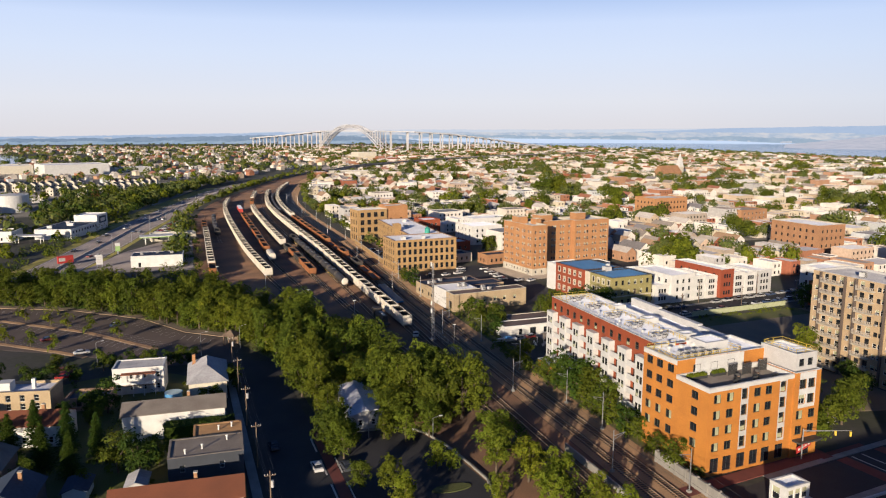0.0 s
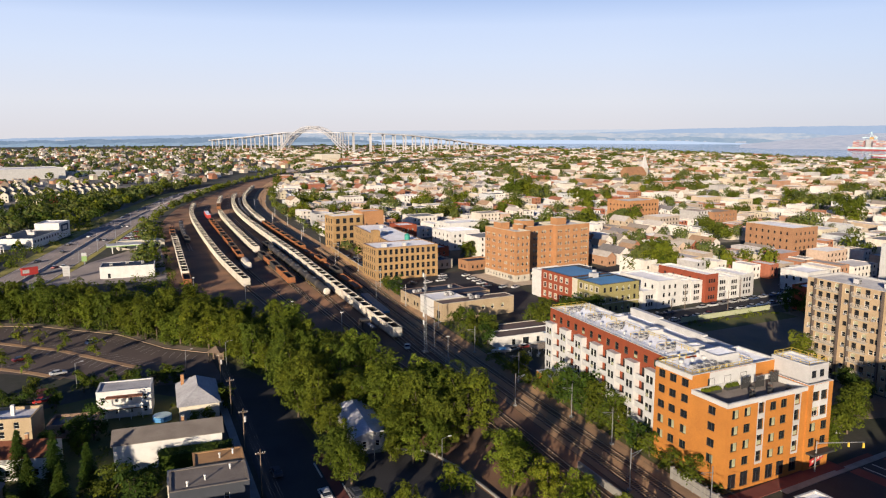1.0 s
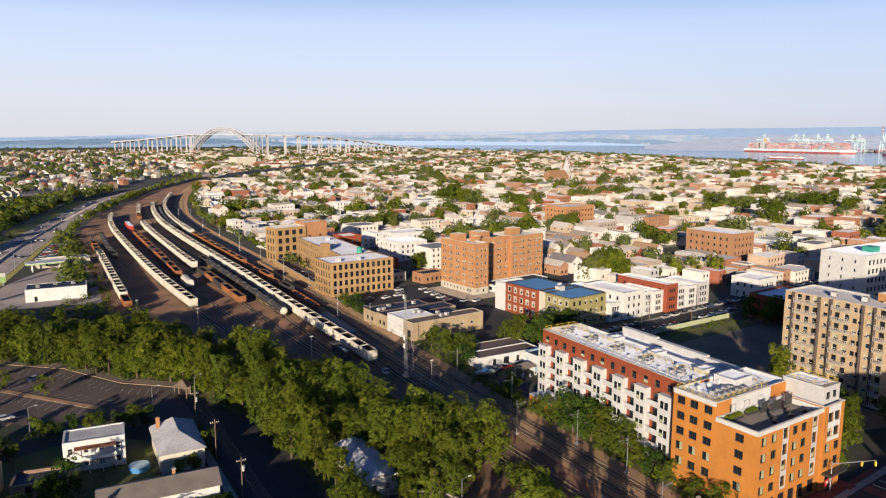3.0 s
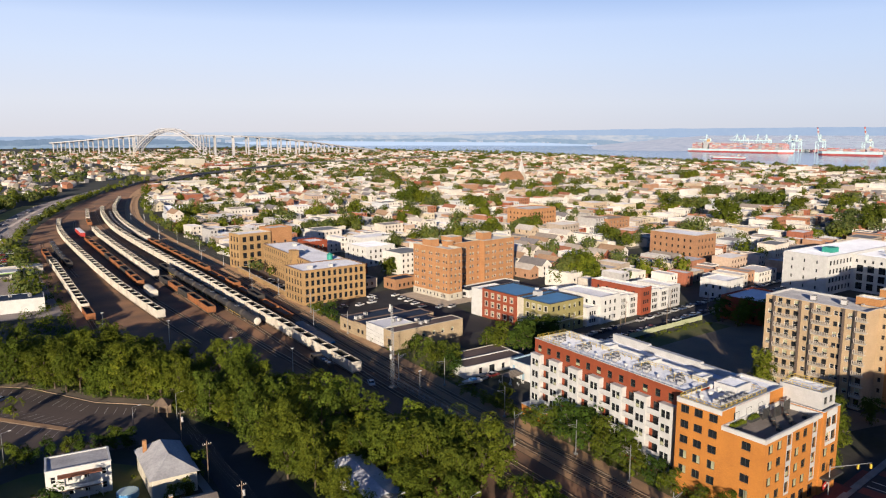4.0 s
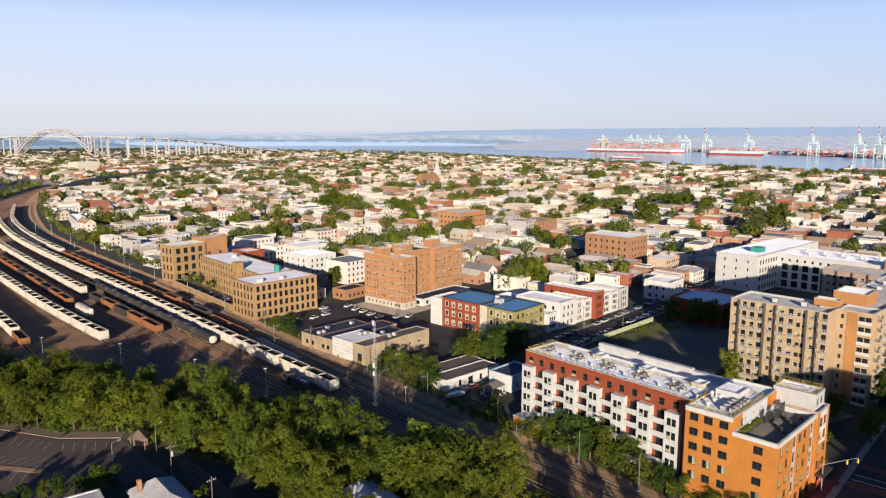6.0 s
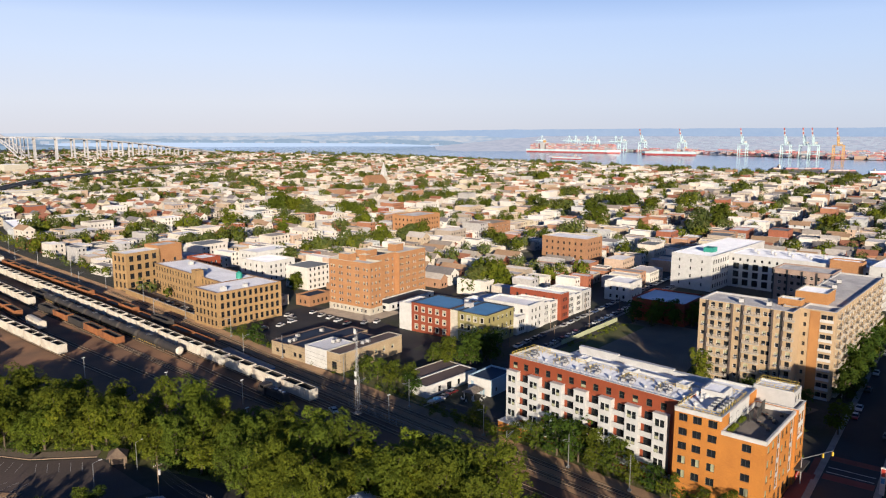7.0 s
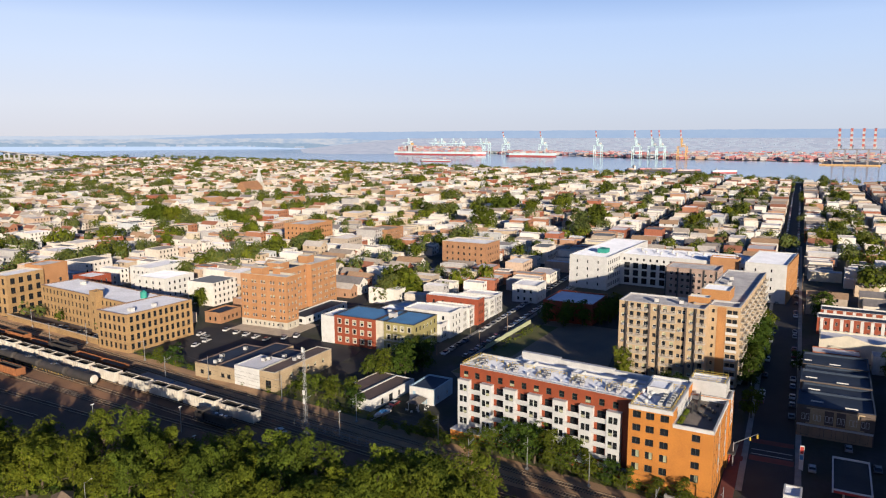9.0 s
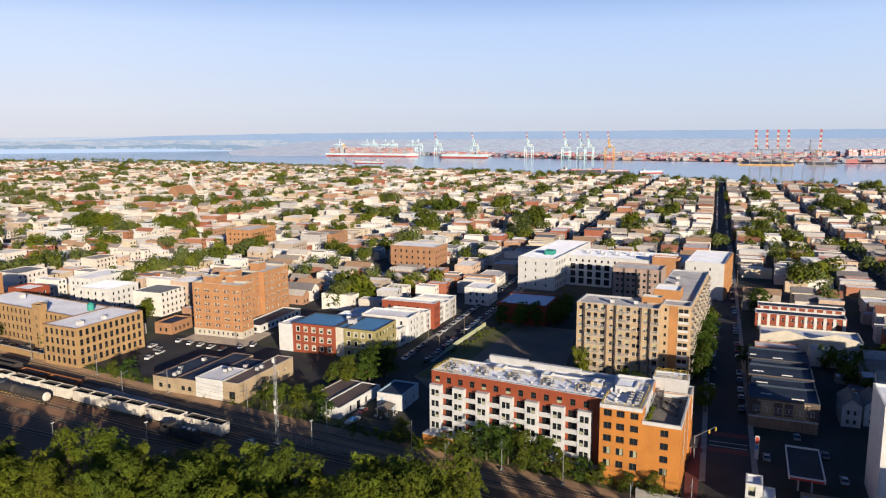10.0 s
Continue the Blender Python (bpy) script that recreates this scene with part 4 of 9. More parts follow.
for x, y in ((12.5, 6.8), (15.5, 6.0), (20.4, 6.6)):
    t = thing("screen_panel", "dark slatted screen on the roof terrace", "screen", om @ pose(x, y, 16.9), "terrace screens")
    mb = Mesh()
    for k in range(8):
        mb.box(-1.1, 1.1, -0.05, 0.05, 0.1 + k * 0.28, 0.32 + k * 0.28, M["frame_dark"])
    part("slats", mb, t)
    for a in (-1.1, 1.1):
        mb = Mesh()
        mb.box(a - 0.06, a + 0.06, -0.08, 0.08, 0, 2.4, M["frame_dark"])
        part("post", mb, t)


def terrace_seat(x, y, r):
    t = thing("lounge_chair", "dark cushioned lounge chair on a roof terrace", "chair", om @ pose(x, y, 16.9, 0, 0, r), "terrace chairs")
    for nm, q in (("seat", (-0.4, 0.4, -0.4, 0.4, 0.25, 0.42)), ("backrest", (-0.4, 0.4, 0.3, 0.45, 0.42, 0.9)), ("armrest", (-0.5, -0.4, -0.4, 0.4, 0.0, 0.6)), ("armrest", (0.4, 0.5, -0.4, 0.4, 0.0, 0.6))):
        mb = Mesh()
        mb.box(*q, M["dark_brick"] if nm == "seat" else M["frame_dark"])
        part(nm, mb, t)


for k in range(7):
    terrace_seat(9 + k * 1.7, 2.2 + (k % 3) * 1.5, random.uniform(0, 360))
for k in range(9):
    p = om @ Vector((4.0 + (k % 5) * 1.9, 10.9 + (k // 5) * 1.9, 20.3))
    aircon(p.x, p.y, p.z, radians(ORW), 1.05)
mb = Mesh()
mb.box(-0.12, -0.003, 9.0, 19.2, 19.9, 20.75, M["white_panel"])
mb.box(-0.12, -0.003, -0.12, 9.0, 17.1, 17.85, M["white_panel"])
mb.box(-0.12, 22.0, -0.12, -0.003, 17.1, 17.85, M["white_panel"])
part("cornice", mb, ob, "pale grey cornice band")
for k in range(5):
    p = om @ Vector((4 + k * 3.2, 16.2, 20.3))
    vent_hood(p.x, p.y, p.z, 1.1)
t = thing("roof_cabin", "white rooftop lift cabin", "roof cabin", om @ pose(10.5, 12.5, 20.3))
block(t, (0, 0, 6, 5), 0, 1.9, M["white_panel"], M["white_roof"], {}, 0.1)

# the white wing with projecting bays
WR = -1.5
wm = pose(102.6, 127.2, 0, 0, 0, WR)
wb = thing("apartment_house", "white and rust red apartment wing with bay windows", "apartment house", wm)
WL = 49.0
BAY = [1.9 + k * 7.15 for k in range(7)]        # from the north end
F4 = floors(4, 4.6, 3.15)
mid = [a + 3.57 for a in BAY[:6]] 
block(wb, (0, 0, 12.5, WL), 0, 20.8, M["red_panel"], M["white_roof"], {
    "W": [([a for a in np.arange(1.9, WL - 1, 3.575)], [17.55], 1.5, 1.75, ["green", "blind"]), (mid, F4, 2.2, 2.2, "dark")]}, 0.45, M["white_panel"])
for k, a in enumerate(BAY):
    y = WL - a
    mb = Mesh()
    x0, w = -1.5, 3.5
    hol = [(0.55 + j * 1.25, 1.65 + j * 1.25, z, z + 1.75) for z in F4 for j in (0, 1)]
    mb.facade((x0, y + w / 2), (0, -1), w, 2.9, 17.0, hol, 0.14, M["white_panel"])
    mb.facade((0, y + w / 2), (-1, 0), 1.5, 2.9, 17.0, [], 0.1, M["white_panel"])
    mb.facade((x0, y - w / 2), (1, 0), 1.5, 2.9, 17.0, [], 0.1, M["white_panel"])
    mb.face([(x0, y - w / 2, 17.0), (0, y - w / 2, 17.0), (0, y + w / 2, 17.0), (x0, y + w / 2, 17.0)], M["white_panel"])
    mb.box(x0 - 0.08, 0, y - w / 2 - 0.08, y + w / 2 + 0.08, 17.0, 17.12, M["white_panel"])
    bay = part("bay", mb, wb, "white projecting window bay")
    for z in F4:
        for j in (0, 1):
            place_window(bay, (x0, y + w / 2), (0, -1), 1.1 + j * 1.25, z, 1.1, 1.75, random.choice(["dark", "dark", "green", "blind"]), 0.14)
for a in mid:
    y = WL - a
    for z in F4:
        mb = Mesh()
        mb.box(-1.3, -0.004, y - 1.8, y + 1.8, z - 0.45, z - 0.2, M["white_panel"])
        bal = part("balcony", mb, wb, "white balcony slab and railing")
        mb = Mesh()
        mb.box(-1.3, -1.24, y - 1.8, y + 1.8, z - 0.15, z + 0.75, M["white_panel"])
        mb.box(-1.32, -1.22, y - 1.8, y + 1.8, z + 0.76, z + 0.84, M["frame_white"])
        part("railing", mb, bal)
mb = Mesh()
mb.box(-3.2, -0.1, -0.5 + WL - 7.5, WL + 1.2, 0, 2.9, M["orange_brick"])
part("podium", mb, wb, "orange brick podium")
mb = Mesh()
mb.box(-3.3, 0.0, WL - 8.1, WL + 1.3, 2.9, 3.05, M["white_panel"])
mb.box(-2.0, -0.01, -0.1, WL - 8.2, 2.3, 2.9, M["white_panel"])
part("podium_cap", mb, wb)
mb = Mesh()
for y0, y1, h in ((0, 12, 0.9), (12, 28, 1.3), (28, 40, 1.7)):
    mb.box(19.6, 21.0, y0, y1, 18.5, 19.3 + h, M["white_panel"])
part("screen_wall", mb, wb, "white stepped parapet screen")
block(wb, (12.5, 0, 21, 41), 0, 19.3, M["white_panel"], M["white_roof"], {"E": [(spread(10, 41), F4, 1.4, 1.6, "dark")]}, 0.3)
railing(wb, [(0.4, WL - 9), (0.4, WL - 0.5), (10, WL - 0.5), (10, WL - 6)], 20.4, M["yellow"], label="yellow roof railing", h=1.25)
railing(wb, [(0.35, 2), (0.35, WL - 9)], 20.85, M["frame_white"], h=0.5)
for k in range(5):
    a = WL - 3.5 - k * 9.6
    for j in range(5):
        p = wm @ Vector((3.8 + (j % 3) * 1.6, a - (j // 3) * 1.7 - 0.4 * (j % 2), 20.35))
        aircon(p.x, p.y, p.z, radians(WR + 90 * (j % 2)), 0.85)
    for j in range(2):
        p = wm @ Vector((3.4 + j * 4.2, a - 6.0 - j * 1.2, 20.35))
        vent_hood(p.x, p.y, p.z, 0.75 + 0.2 * j)
    railing(wb, [(3.2, a + 1), (8.2, a + 1), (8.2, a - 5.6)], 20.4, M["yellow"], label="yellow equipment guard rail", h=1.0)
for k in range(3):
    t = thing("roof_hatch", "low white rooftop housing", "roof housing", wm @ pose(8.6, 3 + k * 14, 20.3), "roof housings")
    block(t, (0, 0, 3.5, 2.6), 0, 1.2, M["white_panel"], M["white_roof"], {}, 0.1)

# ---- brick apartments ----
bm_ = pose(160.2, 297.0, 0, 0, 0, 7)
b = thing("apartment_block", "seven-storey orange brick apartment block with pale base", "apartment block", bm_)
Z7 = floors(6, 4.4, 3.05)
block(b, (0, 0, 8.2, 24.8), 3.0, 23.4, M["apt_brick"], M["grey_roof"], {
    "W": [([1.6, 3.2, 6.6, 8.0, 11.6, 13.0, 16.6, 18.0, 21.4, 23.2], Z7, 0.95, 1.35, ["white", "white", "whiteblind"])], "S": [([1.6, 4.2, 6.6], Z7, 0.95, 1.35, ["white", "whiteblind"])]}, 0.8, M["tan_stone"], 0.12)
block(b, (8.2, 11.5, 31, 24.8), 0, 23.4, M["apt_brick"], M["dark_roof"], {
    "S": [([1.5, 3.0, 6.2, 7.8, 11.2, 12.8, 16.2, 17.8, 21.2], floors(7, 1.4, 3.05), 0.95, 1.35, ["white", "whiteblind"])]}, 0.8, M["tan_stone"], 0.12)
block(b, (31, 9.0, 52, 24.8), 0, 23.2, M["apt_brick"], M["grey_roof"], {
    "S": [([1.5, 3.0, 6.2, 7.8, 11.2, 12.8, 16.2, 17.8, 19.4], floors(7, 1.4, 3.05), 0.95, 1.35, ["white", "whiteblind"])], "W": [([1.2], floors(7, 1.4, 3.05), 0.9, 1.35, "white")]}, 0.8, M["tan_stone"], 0.12)
block(b, (-0.12, -0.12, 8.3, 24.9), 0, 3.05, M["tan_stone"], M["grey_roof"], {"W": [(spread(9, 25), [1.0], 1.0, 1.3, "white")], "S": [([2.2, 5.6], [1.0], 1.0, 1.3, "white")]}, 0.02)
block(b, (7.6, 9.0, 11.0, 13.0), 0, 25.2, M["apt_brick"], M["grey_roof"], {}, 0.4, M["tan_stone"], names=("stair_tower", "tower_roof", "tower_parapet"))
for q in ((1.5, 14, 6.5, 20), (14, 14, 21, 21), (36, 15, 42, 20)):
    block(b, q, 22.6, 26.0, M["apt_brick"], M["grey_roof"], {}, 0.3, M["tan_stone"], names=("penthouse", "penthouse_roof", "penthouse_parapet"))
lb = thing("garage_building", "low white building with a dark flat roof", "building", pose(171, 296.5, 0, 0, 0, 7))
block(lb, (0, 0, 34, 9.5), 0, 3.4, M["white_wall"], M["dark_roof"], {"W": [([2.5, 6.5], [0.8], 2.0, 1.6, "dark")], "S": [(spread(9, 34), [0.9], 1.6, 1.5, "dark")]}, 0.4)

mb = Mesh()
for q in ((-9, -7.5, 0, 24.9), (0, -7.5, 13, 0)):
    c = [bm_ @ Vector((a, e, 0)) for a, e in ((q[0], q[1]), (q[2], q[1]), (q[2], q[3]), (q[0], q[3]))]
    mb.prism([(p.x, p.y) for p in c], 0, 0.12, M["apron"])
solid("pavement_apartments", mb, "pale tan concrete apron round the brick apartments", "pavement", kind="structure")
# ---- old factory ----
fb = thing("factory", "old tan brick factory with arched windows and grey roof", "factory", pose(102.5, 325, 0, 0, 0, 2))
Z4 = floors(4, 1.2, 3.6)
block(fb, (0, 0, 31.5, 18.4), 0, 15.4, M["factory_brick"], M["silver_roof"], {
    "W": [(spread(6, 18.4, 0.6), Z4, 1.5, 2.3, "arch")], "S": [(spread(11, 31.5, 0.8), Z4, 1.5, 2.4, "arch")]}, 0.3, M["dark_brick"], 0.22)
for q in ((5, 4, 7, 6), (15, 3, 16.5, 4.5)):
    block(fb, q, 15.0, 16.4, M["white_wall"], M["silver_roof"], {}, 0.1, names=("roof_box", "box_roof", "box_rim"))
fw = thing("factory", "long tan brick factory wing with rows of windows", "factory", pose(115.5, 344.3, 0, 0, 0, -2))
block(fw, (0, 0, 18, 68), 0, 15.2, M["factory_brick"], M["silver_roof"], {"W": [(spread(22, 68, 0.8), Z4, 1.3, 2.1, "arch")]}, 0.3, M["dark_brick"], 0.22)
block(fw, (-2.6, 18, 1.0, 22.5), 0, 18.2, M["factory_brick"], M["dark_roof"], {"W": [([2.2], Z4, 0.9, 1.6, "arch")]}, 0.4, names=("stair_tower", "tower_roof", "tower_parapet"))
mb = Mesh()
mb.box(-12.3, -11.9, 2, 76, 0, 2.6, M["factory_brick"])
mb.box(-12.36, -11.84, 2, 76, 2.603, 2.75, M["tan_stone"])
part("yard_wall", mb, fw, "tan brick yard wall")
mb = Mesh()
mb.tube((11, 4, 14.8), (11, 4, 17.4), 1.4, 1.4, M["teal"], 14)
mb.tube((11, 4, 17.4), (11, 4, 18.3), 1.45, 0.1, M["teal"], 14)
part("ventilator", mb, fw, "teal green roof ventilator")
for q in ((6, 30, 9, 33), (11, 52, 13, 54)):
    block(fw, q, 14.8, 16.2, M["white_wall"], M["silver_roof"], {}, 0.1, names=("roof_box", "box_roof", "box_rim"))
f2 = thing("factory", "tall red brick mill block with large windows", "factory", pose(109, 425, 0, 0, 0, 9))
block(f2, (0, 0, 19.5, 12), 0, 19.4, M["factory_brick"], M["silver_roof"], {
    "W": [(spread(3, 12, 0.8), floors(4, 1.4, 4.5), 1.7, 2.9, "arch")], "S": [(spread(4, 19.5, 1.0), floors(4, 1.4, 4.5), 2.4, 2.9, "arch")]}, 0.5, M["tan_stone"], 0.25)
block(f2, (19.5, 1, 34, 13), 0, 21.0, M["apt_brick"], M["grey_roof"], {"S": [([3.0, 10.0], floors(3, 2, 4.8), 1.4, 2.0, "arch")]}, 0.5)

# ---- shops by the line ----
sbm = pose(101.5, 245.6, 0, 0, 0, 4.5)
sb = thing("workshop_building", "low tan brick workshop with dark blue flat roofs", "workshop", sbm)
block(sb, (0, 26, 25, 36), 0, 5.2, M["tan_brick"], M["dark_roof"], {"W": [(spread(2, 10), [1.4], 1.6, 1.5, "dark")]}, 0.35, M["tar_roof"])
block(sb, (0, 17.5, 31, 26), 0, 5.5, M["tan_brick"], M["dark_roof"], {"W": [(spread(2, 8.5), [1.4], 1.6, 1.5, "dark")]}, 0.35, M["tar_roof"])
block(sb, (0, 0, 31, 6.5), 0, 6.6, M["tan_brick"], M["tar_roof"], {"S": [([8.5, 13, 17.5, 21.5, 26], [2.8], 1.2, 1.6, "whiteblind")], "W": [([3.6], [1.0], 2.4, 2.6, "shop")]}, 0.12, M["tan_stone"])
block(sb, (-0.1, 6.5, 13, 17.5), 0, 6.8, M["white_wall"], M["silver_roof"], {}, 0.12)
block(sb, (13, 6.5, 27, 17.5), 0, 5.5, M["tan_brick"], M["dark_roof"], {}, 0.3, M["tar_roof"])
for x, y, z in ((3, 29, 4.85), (5, 29, 4.85), (20, 31, 4.85), (14, 3, 6.5), (16.5, 3, 6.5), (8, 11.5, 6.7), (10, 11.0, 6.7), (18, 11, 5.2), (9, 32, 4.85)):
    p = sbm @ Vector((x, y, z))
    aircon(p.x, p.y, p.z, 0.3, 1.3)

# long low shed by the line
ls = thing("shed", "long low white-walled shed with a brown flat roof", "shed", pose(104.6, 208.4, 0, 0, 0, 0))
block(ls, (0, 0, 23.5, 7.2), 0, 3.6, M["white_wall"], M["tar_roof"], {"S": [([6, 15], [0.6], 1.2, 1.9, "dark"), ([10.5], [0.1], 2.2, 2.6, "shop")]}, 0.2)
ls2 = thing("shed", "low dark-roofed rear shed among trees", "shed", pose(110.5, 216.2, 0, 0, 0, 0))
block(ls2, (0, 0, 18.5, 7.5), 0, 3.3, M["tan_stone"], M["tar_roof"], {}, 0.12)
g = thing("house", "small flat-roofed house with pale blue side walls", "house", pose(118.8, 194.6, 0, 0, 0, 4))
block(g, (0, 0, 12.6, 8.8), 0, 5.2, M["pale_blue"], M["dark_roof"], {"S": [([3, 9], [1.0], 1.0, 1.4, "white")]}, 0.4)
mb = Mesh()
mb.facade((-0.06, 8.8), (0, -1), 8.8, 0, 5.3, [(1.2, 2.2, 2.6, 3.8), (4.6, 6.4, 0.1, 2.2)], 0.05, M["white_wall"])
mb.face([(-0.06, 0, 5.3), (0, 0, 5.3), (0, 8.8, 5.3), (-0.06, 8.8, 5.3)], M["white_wall"])
part("front_wall", mb, g, "white rendered front wall")
t = thing("gazebo", "garden gazebo with a brown slatted hipped roof", "gazebo", pose(114.6, 198.2, 0, 0, 0, 8))
for x in (-2.4, 2.4):
    for y in (-1.7, 1.7):
        mb = Mesh()
        mb.box(x - 0.08, x + 0.08, y - 0.08, y + 0.08, 0, 2.5, M["frame_white"])
        part("post", mb, t)
mb = Mesh()
mb.hull([(-3, -2.3, 2.45), (3, -2.3, 2.45), (3, 2.3, 2.45), (-3, 2.3, 2.45), (-1.2, 0, 3.7), (1.2, 0, 3.7)], [(0, 1, 5, 4), (1, 2, 5), (2, 3, 4, 5), (3, 0, 4), (3, 2, 1, 0)], M["shingle"])
part("roof", mb, t)
for k in range(5):
    mb = Mesh()
    z = 2.52 + k * 0.24
    f = 1 - k / 5.5
    y = 2.34 * f
    mb.beam((-1.2 - 1.85 * f, -y, z), (1.2 + 1.85 * f, -y, z), 0.1, 0.06, M["bark"])
    part("slat", mb, t)
chair_me = {}
for k, (x, y, r_) in enumerate(((111.2, 199.6, 20), (112.2, 196.0, 80), (114.3, 194.8, 10), (116.6, 195.4, 200), (110.4, 197.4, 140), (113.4, 197.4, 300))):
    if not chair_me:
        for nm, q in (("seat", (-0.3, 0.3, -0.3, 0.3, 0.38, 0.45)), ("backrest", (-0.3, 0.3, 0.26, 0.32, 0.45, 0.95))):
            mb = Mesh()
            mb.box(*q, M["frame_white"])
            chair_me[nm] = mb.data(nm)
        mb = Mesh()
        mb.box(-0.03, 0.03, -0.03, 0.03, 0, 0.38, M["frame_white"])
        chair_me["leg"] = mb.data("leg")
    t = thing("garden_chair", "white plastic garden chair in a yard", "chair", pose(x, y, 0, 0, 0, r_), "garden chairs")
    part("seat", chair_me["seat"], t)
    part("backrest", chair_me["backrest"], t)
    for a in (-0.26, 0.26):
        for c in (-0.26, 0.26):
            part("leg", chair_me["leg"], t, m=Matrix.Translation((a, c, 0)))
t = thing("motor_boat", "white and blue motor boat on a trailer", "boat", pose(103.0, 203.0, 0, 0, 0, 172))
mb = Mesh()
deck = [(-3.2, -1.0), (1.2, -1.05), (3.4, 0), (1.2, 1.05), (-3.2, 1.0)]
keel = [(-3.1, -0.6), (1.0, -0.5), (2.8, 0), (1.0, 0.5), (-3.1, 0.6)]
mb.hull([(a, c, 0.7) for a, c in keel] + [(a, c, 1.6) for a, c in deck], [(4, 3, 2, 1, 0)] + [(k, (k + 1) % 5, 5 + (k + 1) % 5, 5 + k) for k in range(5)] + [(5, 6, 7, 8, 9)], M["white_panel"])
part("hull", mb, t)
mb = Mesh()
mb.hull([(-1.6, -0.75, 1.604), (0.6, -0.75, 1.604), (0.6, 0.75, 1.604), (-1.6, 0.75, 1.604), (-1.4, -0.6, 2.1), (0.1, -0.55, 2.15), (0.1, 0.55, 2.15), (-1.4, 0.6, 2.1)], [(0, 1, 5, 4), (1, 2, 6, 5), (2, 3, 7, 6), (3, 0, 4, 7), (4, 5, 6, 7)], M["car_blue"])
part("cover", mb, t, "blue cockpit cover")
mb = Mesh()
mb.box(-3.0, 4.4, -0.08, 0.08, 0.5, 0.7, M["steel"])
part("trailer", mb, t, "steel trailer beam")
for y in (-0.95, 0.95):
    mb = Mesh()
    mb.tube((-0.8, y - 0.1, 0.32), (-0.8, y + 0.1, 0.32), 0.32, 0.32, M["tyre"], 12)
    part("wheel", mb, t)

# ---- red and green corner house ----
rg = thing("corner_house", "three-storey red and olive corner house, sky reflection painted blue on its roof", "corner house", pose(158.8, 229.5, 0, 0, 0, 5))
R3 = floors(3, 1.4, 3.7)
block(rg, (0, 0, 19, 13.5), 0, 11.9, M["green_wall"], M["blue_roof"], {"W": [(spread(4, 13.5, 0.6), R3, 1.2, 1.8, ["dark", "whiteblind"])], "S": [(spread(6, 19, 0.6), R3, 1.2, 1.8, ["dark", "whiteblind"])]}, 0.25, M["frame_dark"])
block(rg, (0.6, 13.5, 19, 17.5), 0, 11.8, M["cream_wall"], M["blue_roof"], {}, 0.25, M["frame_dark"])
block(rg, (0, 17.5, 17.5, 37), 0, 12.0, M["red_wall"], M["blue_roof"], {"W": [(spread(5, 19.5, 0.8), R3, 1.3, 1.8, ["dark", "whiteblind"])]}, 0.25, M["frame_dark"])
block(rg, (-0.05, 37, 13, 43.5), 0, 11.2, M["white_wall"], M["silver_roof"], {}, 0.4)
for (y0, y1), n, mg in (((0, 13.5), 4, 0.6), ((17.5, 37), 5, 0.8)):
    for a in spread(n, y1 - y0, mg):
        for z in R3:
            mb = Mesh()
            y = y1 - a
            for q in ((y - 0.95, y - 0.66, z - 0.3, z + 2.1), (y + 0.66, y + 0.95, z - 0.3, z + 2.1), (y - 0.66, y + 0.66, z + 1.82, z + 2.1), (y - 0.66, y + 0.66, z - 0.3, z - 0.02)):
                mb.box(-0.08, 0.02, q[0], q[1], q[2], q[3], M["tan_stone"])
            part("window_surround", mb, rg, "pale stone window surround")
mb = Mesh()
mb.box(-0.12, -0.003, -0.12, 13.5, 4.35, 4.75, M["tan_stone"])
mb.box(-0.12, 19.0, -0.12, -0.003, 4.35, 4.75, M["tan_stone"])
part("string_course", mb, rg, "pale string course above the ground floor")
mb = Mesh()
mb.box(7.2, 10.0, 13.0, 15.6, 11.5, 13.4, M["grey_panel"])
part("roof_cabin", mb, rg)
mb = Mesh()
mb.tube((12, 18, 11.6), (12, 18, 13.6), 0.9, 0.9, M["white_panel"], 12)
part("roof_duct", mb, rg)

# ---- the tower slab with balconies ----
tm = pose(177.5, 117.0, 0, 0, 0, 2)
tb = thing("apartment_tower", "nine-storey tan brick apartment tower with small balconies", "apartment tower", tm)
Z9 = floors(9, 0.9, 3.0)
block(tb, (0, 10.4, 14, 38.5), 0, 27.4, M["tower_brick"], M["grey_roof"], {"W": [([1.4, 12.15, 20.2, 21.6, 24.0], Z9, 1.15, 1.3, ["white", "whiteblind", "dark", "white"]), ([4.3, 6.7, 9.1, 15.4, 18.0, 27.3], Z9, 1.35, 2.05, ["dark", "whiteblind", "dark", "white"])]}, 0.5, M["grey_panel"], 0.15)
block(tb, (7.7, 1.0, 16, 10.397), 0, 27.4, M["tower_brick"], M["grey_roof"], {"W": [([1.4], Z9, 0.8, 1.2, "dark")]}, 0.5, M["grey_panel"], 0.15)
block(tb, (8.1, 0.7, 78.5, 15.5), 0, 27.36, M["tower_brick"], M["grey_roof"], {"S": [(spread(17, 70), Z9, 1.6, 1.5, ["white", "whiteblind"])]}, 0.5, M["grey_panel"], 0.15)
mb = Mesh()
mb.box(7.58, 7.697, 4.9, 7.7, 0.1, 27.0, M["tower_orange"])
part("brick_panel", mb, tb, "orange brick panel on the end wall")
for z in Z9:
    mb = Mesh()
    mb.box(7.44, 7.53, 1.15, 4.85, z - 0.95, z - 0.08, M["white_panel"])
    part("spandrel", mb, tb, "white spandrel panel")
mb = Mesh()
